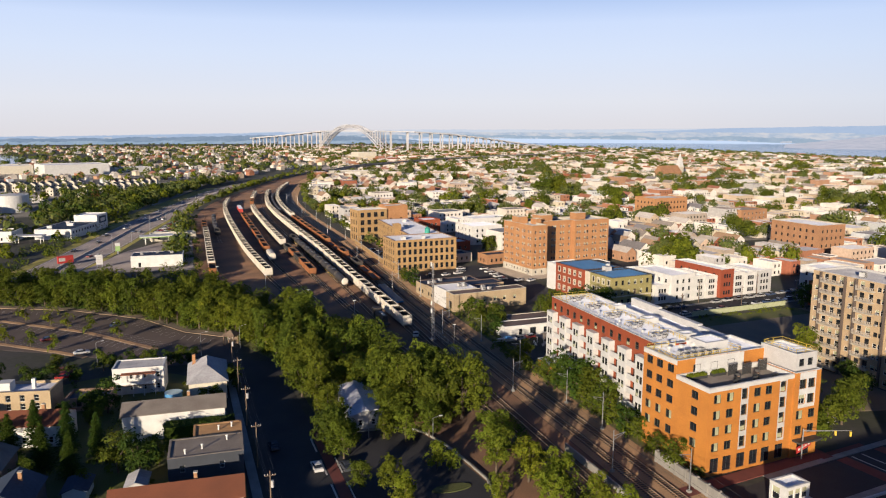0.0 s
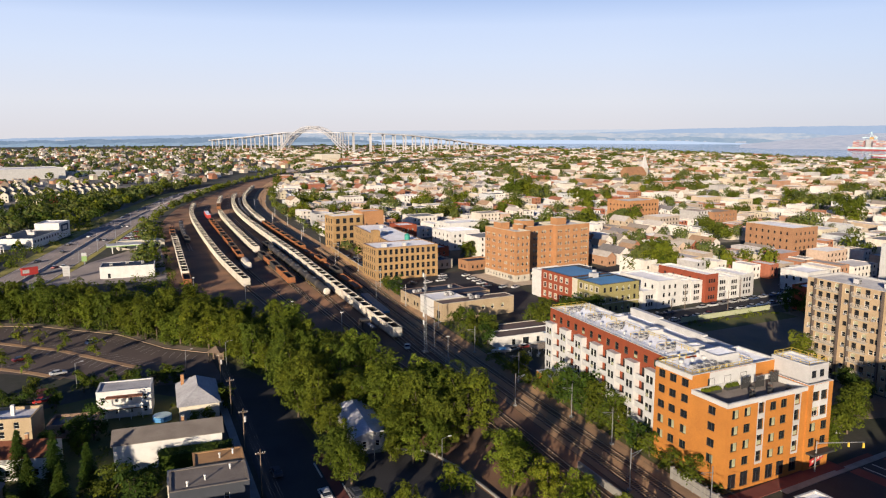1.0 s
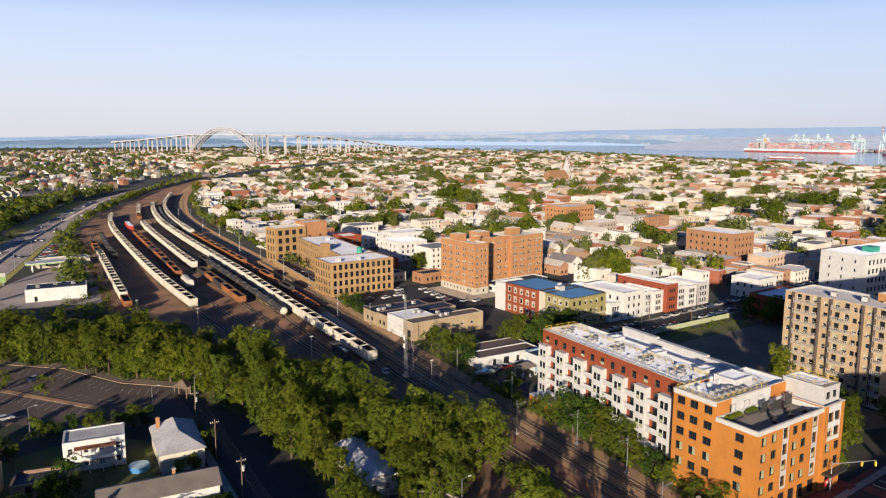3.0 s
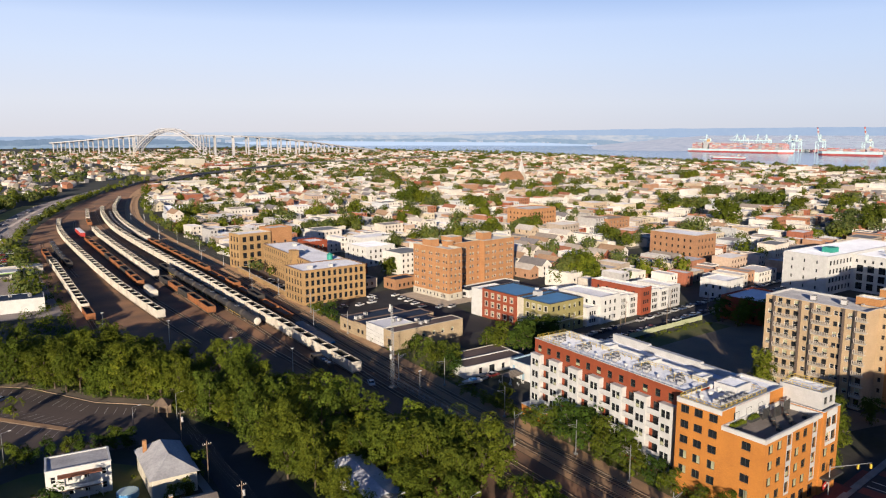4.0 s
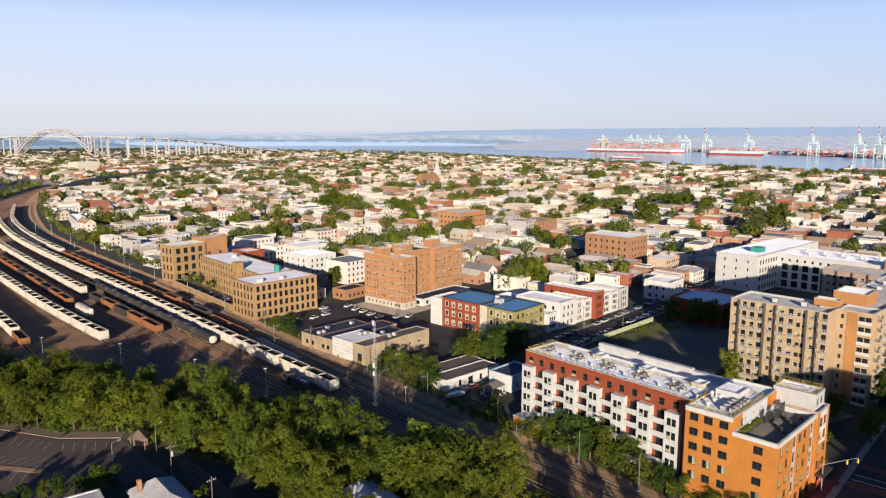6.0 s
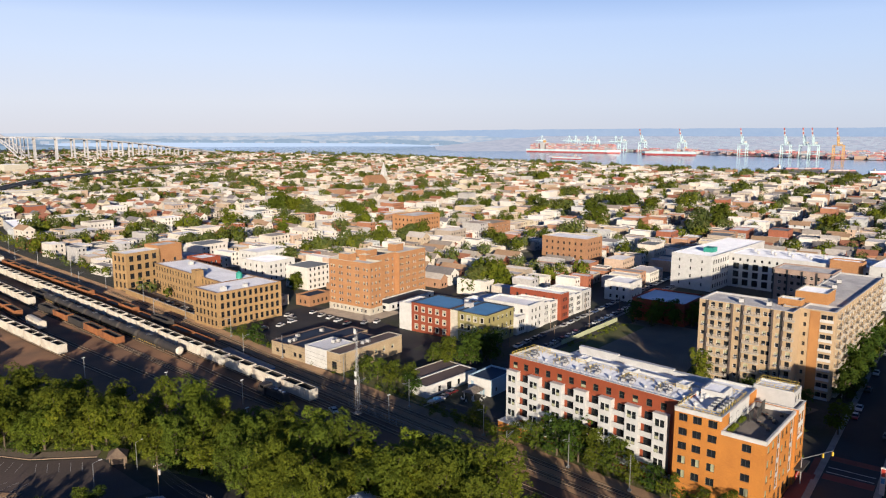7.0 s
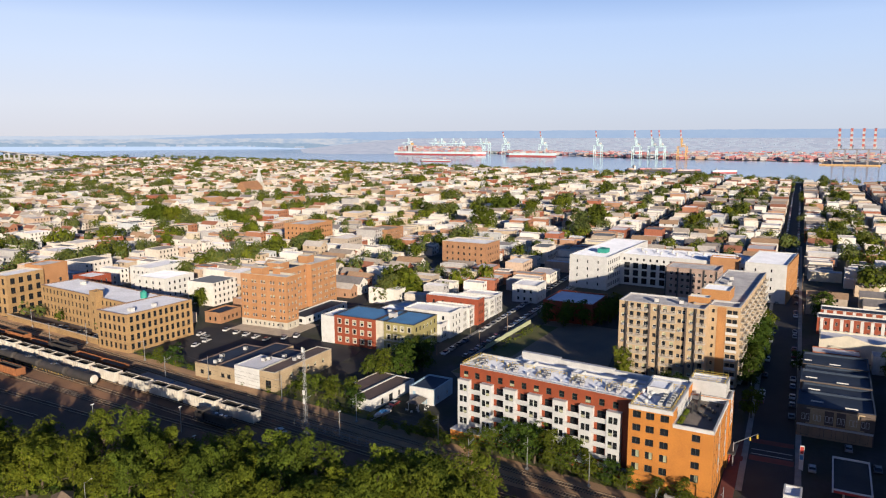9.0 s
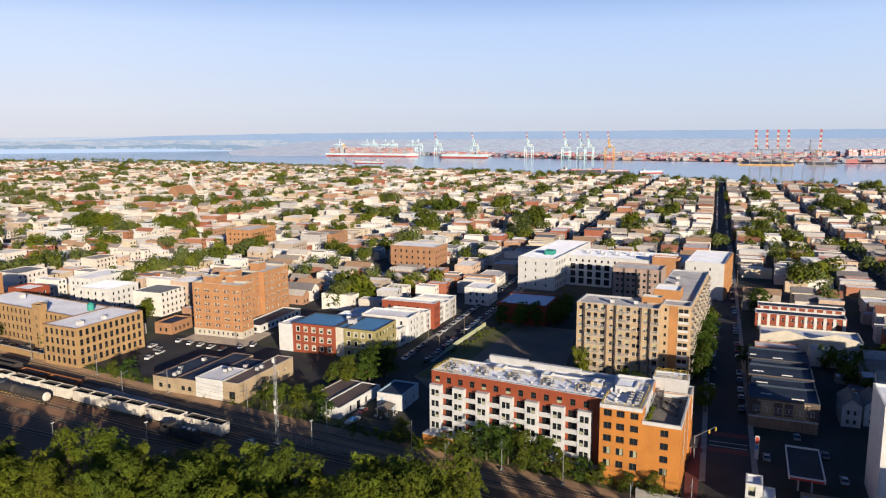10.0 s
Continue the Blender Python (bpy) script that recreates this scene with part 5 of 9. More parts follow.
mb.facade((7.54, 4.85), (0, -1), 3.7, 0.2, 27.0, [(0.25, 1.75, z, z + 1.35) for z in Z9] + [(1.95, 3.45, z, z + 1.35) for z in Z9], 0.04, M["tower_brick"])
part("window_strip", mb, tb, "pale window strip on the end wall")
for z in Z9:
    for a in (1.0, 2.7):
        place_window(tb, (7.54, 4.85), (0, -1), a, z, 1.45, 1.3, "dark", 0.04)
mb = Mesh()
for a in (2.8, 10.5, 13.8, 22.4, 25.5):
    mb.box(-0.7, -0.003, 38.5 - a - 0.22, 38.5 - a + 0.22, 0, 27.3, M["slate_brick"])
part("pilaster", mb, tb, "brown brick piers")


def balcony_meshes(w):
    """A slab with an open guard of uprights and two rails, w metres wide, out to -x."""
    slab = Mesh()
    slab.box(-1.25, 0, -w / 2, w / 2, -0.18, 0, M["tan_stone"])
    rail = Mesh()
    for z, h in ((0.12, 0.06), (0.98, 0.08)):
        rail.box(-1.25, -1.19, -w / 2, w / 2, z, z + h, M["balcony_rail"])
        for y in (-w / 2, w / 2 - 0.05):
            rail.box(-1.2, 0, y, y + 0.05, z, z + h, M["balcony_rail"])
    n = max(4, int(w / 0.45))
    for k in range(n + 1):
        y = -w / 2 + 0.04 + (w - 0.08) * k / n
        rail.box(-1.24, -1.2, y - 0.1, y + 0.1, 0.16, 0.99, M["balcony_rail"])
    return slab.data("balcony"), rail.data("railing")


wide, mid_w, slim = balcony_meshes(6.8), balcony_meshes(5.0), balcony_meshes(2.9)
aw = Mesh()
aw.box(-0.45, 0.1, -0.35, 0.35, 0, 0.42, M["grey_panel"])
for k in range(4):
    aw.box(-0.46, -0.45, -0.3, 0.3, 0.05 + k * 0.09, 0.1 + k * 0.09, M["frame_dark"])
unit_me = aw.data("air_conditioner")
rt = random.Random(14)
for z in Z9:
    for a, (slab, rail) in ((6.7, wide), (16.7, mid_w), (27.3, slim)):
        part("railing", rail, part("balcony", slab, tb, m=Matrix.Translation((0, 38.5 - a, z - 0.1))))
    for a in (13, 21, 29, 37, 45, 53, 61, 69, 75.5):
        part("railing", mid_w[1], part("balcony", mid_w[0], tb, m=Matrix.Translation((a, 0.7, z - 0.1)) @ Matrix.Rotation(radians(90), 4, "Z")))
    for a in (1.4, 12.15, 20.2, 24.0):
        if rt.random() < 0.45:
            part("window_unit", unit_me, tb, m=Matrix.Translation((0, 38.5 - a, z)))
for q, z in (((17.5, 5.6, 28, 14.8), 30.6), ((9.6, 10.9, 13.6, 17.6), 29.2)):
    block(tb, q, 26.8, z, M["tower_orange"], M["white_roof"], {}, 0.25, M["tan_stone"], names=("penthouse", "penthouse_roof", "penthouse_parapet"))
for x, y in ((31, 10), (34, 11.5), (37.5, 9.5), (41, 11), (47, 10), (5, 27), (6, 19), (58, 11)):
    p = tm @ Vector((x, y, 26.9))
    aircon(p.x, p.y, p.z, 0.2, 1.5)

# ---- white L-shaped building and the brown slab before it ----
lm = pose(310, 120, 0, 0, 0, 0)
lb2 = thing("school_building", "large white courtyard building with long flat roofs", "building", lm)
L4 = floors(4, 1.5, 4.1)
block(lb2, (0, 87, 74, 108.5), 0, 18.2, M["white_panel"], M["white_roof"], {"W": [([4.5, 10.5, 16.5], floors(4, 2.2, 4.0), 0.7, 1.6, "dark")], "S": [(spread(7, 24), L4, 1.6, 2.2, "dark")]}, 0.4, M["white_panel"])
block(lb2, (22, 20, 50, 87), 0, 17.4, M["white_panel"], M["white_roof"], {"W": [(spread(13, 67), [1.2, 5.4, 9.6], 3.0, 3.2, "dark"), (spread(18, 67, 0.5), [14.0], 1.1, 1.4, "dark")]}, 0.4, M["white_panel"])
block(lb2, (15, 0.6, 58, 20), 0, 19.6, M["white_panel"], M["white_roof"], {"W": [([5, 12.5], floors(4, 2.2, 4.4), 0.7, 1.6, "dark")]}, 0.4, M["white_panel"])
block(lb2, (15.8, 0, 58.2, 0.6), 0, 19.4, M["tower_orange"], M["white_roof"], {"S": [(spread(12, 42), L4, 1.6, 1.8, "white")]}, 0.1)
block(lb2, (20, 24, 27, 38), 0, 20.0, M["apt_brick"], M["white_roof"], {}, 0.4, names=("stair_tower", "tower_roof", "tower_parapet"))
mb = Mesh()
mb.box(15, 21, 93, 98, 17.8, 20.2, M["teal"])
part("roof_unit", mb, lb2, "teal roof plant box")
for k in range(14):
    p = lm @ Vector((32 + (k % 2) * 8, 24 + k * 4.3, 17.0))
    vent_hood(p.x, p.y, p.z, 1.6)
db = thing("apartment_slab", "brown brick slab block with dark vertical piers", "apartment block", pose(289, 146, 0, 0, 0, 2))
block(db, (0, 0, 16, 24), 0, 20.2, M["slab_brick"], M["grey_roof"], {"W": [(spread(8, 24), floors(6, 1.4, 3.05), 1.4, 1.4, ["white", "dark"])], "S": [(spread(5, 16), floors(6, 1.4, 3.05), 1.4, 1.4, "dark")]}, 0.5)
mb = Mesh()
for y in (0.3, 6, 12, 18, 23.7):
    mb.box(-0.4, -0.003, y - 0.3, y + 0.3, 0, 20.0, M["frame_dark"])
part("pier", mb, db)

# ---- other larger buildings of the town ----
def plain(label, cat, x, y, rot, w, d, h, wall, roof, n_w=6, n_s=6, nf=4, style="dark", cap=None, ww=1.1, hh=1.6):
    t = thing(cat.replace(" ", "_"), label, cat, pose(x, y, 0, 0, 0, rot))
    step = (h - 1.5) / nf
    block(t, (0, 0, w, d), 0, h, wall, roof, {"W": [(spread(n_w, d), floors(nf, 1.2, step), ww, hh, style)] if n_w else [], "S": [(spread(n_s, w), floors(nf, 1.2, step), ww, hh, style)] if n_s else []}, 0.6, cap or wall)
    return t


plain("long brown brick apartment house with many windows", "apartment house", 326, 290, 3, 20, 31, 17, M["factory_red"], M["silver_roof"], 7, 5, 4, "dark", M["tan_stone"])
plain("red brick apartment house with fire escapes", "apartment house", 342, 452, 6, 32, 22, 17, M["apt_brick"], M["grey_roof"], 5, 9, 4, "dark")
plain("red brick house with a dark pitched roof", "brick house", 385, 410, 6, 26, 20, 11, M["factory_red"], M["shingle"], 4, 6, 3, "white")
plain("white plastered block with dark roof", "building", 182, 420, 6, 26, 16, 12, M["white_wall"], M["silver_roof"], 4, 6, 3, "dark")
plain("white plastered block behind the factory", "building", 170, 392, 6, 20, 22, 11, M["white_wall"], M["white_roof"], 4, 5, 3, "dark")
plain("bright red low shop with silver roof", "shop", 136, 372, 8, 26, 14, 5.2, M["red_wall"], M["silver_roof"], 3, 7, 1, "white")
plain("small red brick corner shop", "shop", 152, 330, 8, 14, 9, 5, M["factory_red"], M["dark_roof"], 2, 4, 1, "dark")
plain("grey flat-roofed brick garage row", "garage", 134, 340, 8, 15, 12, 4.5, M["tan_stone"], M["dark_roof"], 3, 4, 1, "dark")
plain("bright red painted brick house", "brick house", 150, 424, 6, 12, 14, 12, M["red_wall"], M["silver_roof"], 3, 3, 3, "white")
plain("dark red low commercial building", "building", 236, 187, 4, 24, 23, 9.5, M["red_wall"], M["white_roof"], 4, 5, 2, "dark")
plain("white cubic house with silver roof", "house", 262, 226, 6, 15, 13, 9, M["white_wall"], M["silver_roof"], 3, 3, 2, "dark")
# south side of the first street
for k, (dx, w, h, roof) in enumerate(((0, 13, 9.2, "dark_roof"), (13.0, 9, 8.8, "dark_roof"), (22.0, 12, 9.4, "dark_roof"), (34.0, 8, 8.6, "dark_roof"), (42.0, 14, 9.0, "dark_roof"))):
    t = plain("dark brick shop terrace with a blue-black roof", "terrace house", 155.5 + dx * 0.9976, 77.5 + dx * 0.0698, 4, w, 19 - (k % 2) * 0.8, h, M["slate_brick"], M[roof], 0, 0, 2, "dark", M["dark_roof"])
    if k == 0:
        for a in spread(6, 19, 0.8):
            mb = Mesh()
            mb.box(-0.5, -0.003, 19 - a - 1.1, 19 - a + 1.1, 4.4, 8.2, M["tan_brick"] if int(a) % 2 else M["slate_brick"])
            oriel = part("oriel", mb, t, "shallow upper window bay")
            for d in (-0.5, 0.5):
                place_window(oriel, (-0.52, 19), (0, -1), a + d, 5.2, 0.8, 1.7, "whiteblind", 0.02)
            place_window(t, (-0.065, 19), (0, -1), a, 0.6, 2.0, 2.6, "shop", 0.0)
        mb = Mesh()
        mb.box(-0.06, -0.003, 2.4, 16.6, 3.9, 8.6, M["tan_brick"])
        part("upper_front", mb, t, "tan brick upper front")
        mb = Mesh()
        mb.box(-0.06, -0.003, 0.3, 18.7, 0.0, 3.39, M["kerb_tan"])
        part("shop_front", mb, t, "reddish plastered shop front")
        mb = Mesh()
        mb.box(-0.7, -0.003, 0.2, 18.8, 3.4, 3.8, M["grey_panel"])
        part("shop_fascia", mb, t, "grey fascia over the shop fronts")
    for j in range(2):
        mb = Mesh()
        y = 4 + j * 8.5 + k
        mb.box(w * 0.25 + j * 2, w * 0.25 + j * 2 + 0.3, y, y + 3.2, h - 0.55, h - 0.25, M["white_wall"])
        part("roof_ledge", mb, t, "short white roof ledge")
t = plain("long low cream workshop with gabled front", "workshop", 239, 62, 4, 15, 36, 7.4, M["cream_wall"], M["silver_roof"], 0, 0, 1)
for y in (0.4, 18.2):
    mb = Mesh()
    mb.hull([(-0.02, y, 7.4), (-0.02, y + 17.4, 7.4), (-0.02, y + 8.7, 9.8), (0.3, y, 7.4), (0.3, y + 17.4, 7.4), (0.3, y + 8.7, 9.8)], [(1, 0, 2), (3, 4, 5), (0, 3, 5, 2), (4, 1, 2, 5)], M["cream_wall"])
    part("gable", mb, t, "cream rendered gable")
plain("white flat-roofed corner building", "building", 112.1, 51.4, 4, 17, 15, 26, M["white_wall"], M["white_roof"], 3, 0, 7, "dark")
for dx in (0, 16):
    t = thing("town_house_row", "red and white two-storey town house row", "town houses", pose(276 + dx, 66, 0, 0, 0, 4), "town house rows")
    block(t, (0, 0, 9, 36), 0, 7.4, M["red_wall"], M["dark_roof"], {"W": [(spread(18, 36, 0.4), [1.0, 4.2], 0.9, 1.6, "white")]}, 0.5, M["white_wall"])
    for k in range(10):
        mb = Mesh()
        mb.box(-0.15, -0.003, 0.3 + k * 3.7, 1.5 + k * 3.7, 0, 7.2, M["white_wall"])
        part("panel", mb, t, "white wall panel")


def gabled(label, x, y, rot, w, d, h, rise, wall, roof, axis="y", wins=True, chimney=True):
    """A gabled house with real eaves; the ridge runs along axis."""
    t = thing("house", label, "house", pose(x, y, 0, 0, 0, rot))
    mb = Mesh()
    holes = {}
    for f in "SWEN":
        u, where = FACES[f]
        o, ln = where(0, 0, w, d)
        hl = []
        if wins and f in "SWN":
            n = max(2, int(ln / 3))
            for a in spread(n, ln, 0.8):
                for z in floors(int(h / 2.7), 0.9, 2.8):
                    hl.append((a - 0.45, a + 0.45, z, z + 1.35))
                    place_window(t, o, u, a, z, 0.9, 1.35, "white", 0.1)
        mb.facade(o, u, ln, 0, h, hl, 0.1, wall)
    if axis == "y":
        mb.face([(0, 0, h), (w, 0, h), (w / 2, 0, h + rise)], wall)
        mb.face([(w, d, h), (0, d, h), (w / 2, d, h + rise)], wall)
    else:
        mb.face([(0, d, h), (0, 0, h), (0, d / 2, h + rise)], wall)
        mb.face([(w, 0, h), (w, d, h), (w, d / 2, h + rise)], wall)
    part("wall", mb, t)
    mb = Mesh()
    e, th = 0.4, 0.16
    if axis == "y":
        k = rise / (w / 2)
        for s in (0, 1):
            xs = [-e, w / 2] if s == 0 else [w + e, w / 2]
            z0, z1 = h - e * k + 0.02, h + rise + 0.02
            p = [(xs[0], -e, z0), (xs[1], -e, z1), (xs[1], d + e, z1), (xs[0], d + e, z0)]
            q = [(a, c, z + th) for a, c, z in p]
            mb.hull(p + q, [(0, 1, 2, 3), (7, 6, 5, 4), (0, 4, 5, 1), (1, 5, 6, 2), (2, 6, 7, 3), (3, 7, 4, 0)], roof)
    else:
        k = rise / (d / 2)
        for s in (0, 1):
            ys = [-e, d / 2] if s == 0 else [d + e, d / 2]
            z0, z1 = h - e * k + 0.02, h + rise + 0.02
            p = [(-e, ys[0], z0), (-e, ys[1], z1), (w + e, ys[1], z1), (w + e, ys[0], z0)]
            q = [(a, c, z + th) for a, c, z in p]
            mb.hull(p + q, [(0, 1, 2, 3), (7, 6, 5, 4), (0, 4, 5, 1), (1, 5, 6, 2), (2, 6, 7, 3), (3, 7, 4, 0)], roof)
    part("roof", mb, t)
    if chimney:
        mb = Mesh()
        mb.box(w * 0.62, w * 0.62 + 0.6, d * 0.6, d * 0.6 + 0.6, h, h + rise + 0.9, M["factory_red"])
        mb.box(w * 0.62 - 0.06, w * 0.62 + 0.66, d * 0.6 - 0.06, d * 0.6 + 0.66, h + rise + 0.9, h + rise + 1.05, M["tan_stone"])
        part("chimney", mb, t)
    return t


gabled("narrow grey gabled frame house", 166, 71.5, -85, 5.2, 11, 6.5, 2.2, M["grey_panel"], M["shingle"], "y")
gabled("narrow pale blue gabled frame house", 169, 65.5, -85, 5.2, 11, 6.5, 2.2, M["white_wall"], M["shingle"], "y")

# ---- houses of the west side ----
gabled("long white house with a brown shingle roof", -5.6, 122.0, -4, 21, 8, 5.6, 1.9, M["white_wall"], M["brown_roof"], "x")
gabled("long white house with a grey-brown pitched roof", -5.9, 163.4, -4, 21, 8.0, 6.0, 1.6, M["white_wall"], M["shingle"], "x", wins=False)
nb = thing("house", "dark-sided flat-roofed house with a tan wooden deck", "house", pose(3.4, 136.2, 0, 0, 0, -3))
block(nb, (0, 0, 13.4, 8.6), 0, 7.0, M["navy_siding"], M["shingle"], {"S": [([2.5, 9.5], [1.0, 4.0], 0.9, 1.4, "white")], "W": [([2.5, 6], [1.0, 4.0], 0.9, 1.4, "white")]}, 0.08, M["shingle"])
block(nb, (4.2, 8.6, 13.4, 15.6), 0, 6.7, M["navy_siding"], M["deck"], {"W": [([3], [1.2, 4.0], 0.9, 1.4, "white")]}, 0.08, M["deck"])
block(nb, (-0.5, 8.6, 4.2, 15.0), 0, 4.2, M["cream_wall"], M["blue_roof"], {}, 0.2)
for x, y, z in ((6, 3, 6.85), (10.5, 6, 6.85), (3, 1.5, 6.85), (9, 12, 6.6), (11.5, 13, 6.6)):
    mb = Mesh()
    mb.tube((x, y, z), (x, y, z + 0.9), 0.16, 0.16, M["frame_white"], 8)
    mb.tube((x, y, z + 0.9), (x, y, z + 1.05), 0.26, 0.2, M["frame_white"], 8)
    part("vent_pipe", mb, nb)
hb = thing("hedge", "tall clipped dark green hedge", "hedge", pose(2.4, 157.6, 0, 0, 0, -4))
mb = Mesh()
for k in range(1500):
    x, y, z = random.uniform(0, 14.2), random.uniform(0, 4.2), random.uniform(0.2, 4.6)
    if random.random() < 0.75:
        j = random.choice("xyz")
        if j == "x":
            x = random.choice((0.0, 14.2))
        elif j == "y":
            y = 0.0
        else:
            z = 4.6
    r = random.uniform(0.2, 0.4)
    d = [Vector((random.uniform(-r, r), random.uniform(-r, r), random.uniform(-r, r))) for _ in range(3)]
    mb.face([Vector((x, y, z)) + e for e in d], M["leaf_dark"])
mb.box(0.15, 14.05, 0.15, 4.05, 0, 4.45, M["leaf_dark"])
part("foliage", mb, hb)
pb = thing("house", "white flat-roofed house with a covered rear porch", "house", pose(-10.2, 193.6, 0, 0, 0, -6))
block(pb, (0, 1.6, 12.2, 9.2), 0, 6.8, M["white_wall"], M["grey_roof"], {"S": [([1.4, 4.5, 7.5, 10.8], [1.0, 4.0], 0.9, 1.4, "white")], "W": [([2, 5.5], [1.0, 4.0], 0.9, 1.4, "white")]}, 0.15)
mb = Mesh()
mb.box(2.2, 10.4, -0.2, 1.6, 5.5, 5.7, M["brown_roof"])
part("porch_roof", mb, pb, "brown porch roof")
mb = Mesh()
mb.box(2.2, 10.4, -0.2, 1.6, 2.7, 2.9, M["wood"])
part("porch_floor", mb, pb)
for x in (2.3, 5.0, 7.6, 10.2):
    mb = Mesh()
    mb.box(x - 0.08, x + 0.08, -0.18, -0.02, 0, 5.5, M["frame_white"])
    part("post", mb, pb)
mb = Mesh()
mb.box(2.2, 10.4, -0.2, -0.12, 3.0, 3.8, M["frame_white"])
part("railing", mb, pb)
hp = thing("house", "cream house with a grey hipped roof", "house", pose(7.9, 184.2, 0, 0, 0, -2))
mb = Mesh()
mb.box(0, 9, 0, 17, 0, 4.6, M["cream_wall"])
part("wall", mb, hp)
mb = Mesh()
mb.hull([(-0.5, -0.5, 4.5), (9.5, -0.5, 4.5), (9.5, 17.5, 4.5), (-0.5, 17.5, 4.5), (4.5, 5.0, 7.4), (4.5, 13.5, 7.4)], [(0, 1, 4), (1, 2, 5, 4), (2, 3, 5), (3, 0, 4, 5), (3, 2, 1, 0)], M["grey_roof"])
part("roof", mb, hp)
mb = Mesh()
mb.box(0.8, 1.6, 13, 13.8, 4.5, 8.0, M["apt_brick"])
part("chimney", mb, hp)
for a in (3, 6):
    place_window(hp, (0, 0), (1, 0), a, 1.4, 1.0, 1.4, "white", 0.0)
for a in (3, 7, 12):
    place_window(hp, (0, 17), (0, -1), a, 1.4, 1.0, 1.4, "white", 0.0)
t = thing("pool", "round blue above-ground garden pool", "pool", pose(4.2, 189.5, 0))
mb = Mesh()
mb.tube((0, 0, 0), (0, 0, 1.15), 2.2, 2.2, M["car_blue"], 20)
part("wall", mb, t)
mb = Mesh()
mb.tube((0, 0, 1.15), (0, 0, 1.19), 2.05, 2.05, M["crane_blue"], 20)
part("water_surface", mb, t)
w1 = plain("white flat-roofed house with roof boxes", "house", -38, 190.6, -12, 15.5, 8, 5.6, M["tan_brick"], M["silver_roof"], 3, 4, 2, "white")
mb = Mesh()
mb.box(3, 6, 2, 5, 4.9, 7.2, M["white_wall"])
part("roof_box", mb, w1)
mb = Mesh()
mb.box(10, 10.8, 4, 4.8, 4.9, 7.4, M["white_wall"])
part("chimney", mb, w1)
gabled("low house with a dark red roof", -32.5, 170, -14, 15, 8.5, 4.8, 1.8, M["white_wall"], M["brown_roof"], "x")
gabled("small frame house with a slate grey roof", -26, 131, -6, 8, 10, 5.2, 2.2, M["navy_siding"], M["dark_roof"], "y")
gabled("grey frame house in a shaded yard", -34, 146, -6, 9, 10, 5.4, 2.0, M["dark_brick"], M["shingle"], "y")
gabled("pale garden shed with a metal roof", -14.5, 139, -6, 4, 6, 2.2, 0.8, M["pale_blue"], M["dark_roof"], "y", False, False)
gabled("small grey garden shed", -4.0, 138, -6, 3.4, 5, 2.0, 0.7, M["grey_panel"], M["grey_roof"], "y", False, False)
plain("dark flat-roofed brick garage", "garage", -20.0, 187, -10, 10, 7, 3.2, M["dark_brick"], M["dark_roof"], 1, 2, 1, "dark")
gabled("pale blue-grey shed with a pitched metal roof among trees", 41.2, 153.2, -4, 7.4, 19.5, 3.4, 1.1, M["grey_panel"], M["silver_roof"], "y", True, False)
# station shelter at the end of the car park
t = thing("shelter", "brown wooden shelter with a small hipped roof", "shelter", pose(19.0, 230.5, 0, 0, 0, -30))
for x in (0, 3.2):
    for y in (0, 3.2):
        mb = Mesh()
        mb.box(x - 0.15, x + 0.15, y - 0.15, y + 0.15, 0, 3.2, M["wood"])
        part("post", mb, t)
mb = Mesh()
mb.hull([(-0.7, -0.7, 3.2), (3.9, -0.7, 3.2), (3.9, 3.9, 3.2), (-0.7, 3.9, 3.2), (1.6, 1.6, 4.9)], [(0, 1, 4), (1, 2, 4), (2, 3, 4), (3, 0, 4), (3, 2, 1, 0)], M["wood"])
part("roof", mb, t)
mb = Mesh()
mb.box(0.15, 3.05, 3.0, 3.2, 0, 2.2, M["wood"])
part("back_wall", mb, t)

# unseen taller houses added south of the gardens and of the first street, so that their long shadows fall into view
for k, (x, y, w, d, h) in enumerate(((-74, 96, 20, 12, 11), (-52, 84, 18, 12, 10), (-32, 78, 20, 12, 12), (-10, 76, 18, 12, 11), (-62, 116, 16, 12, 10), (-66, 140, 16, 12, 9), (-70, 164, 16, 12, 9),
                                     (60, 24, 27, 14, 19), (90, 20, 27, 14, 19), (118, 18, 27, 14, 20), (146, 18, 27, 14, 22), (174, 24, 27, 14, 18), (202, 26, 27, 14, 12))):
    plain("unseen plain brick house with a flat roof, added to cast shadow", "tenement", x, y, 4, w, d, h, M["dark_brick" if k % 2 else "factory_red"], M["grey_roof"], 0, 0, 3)

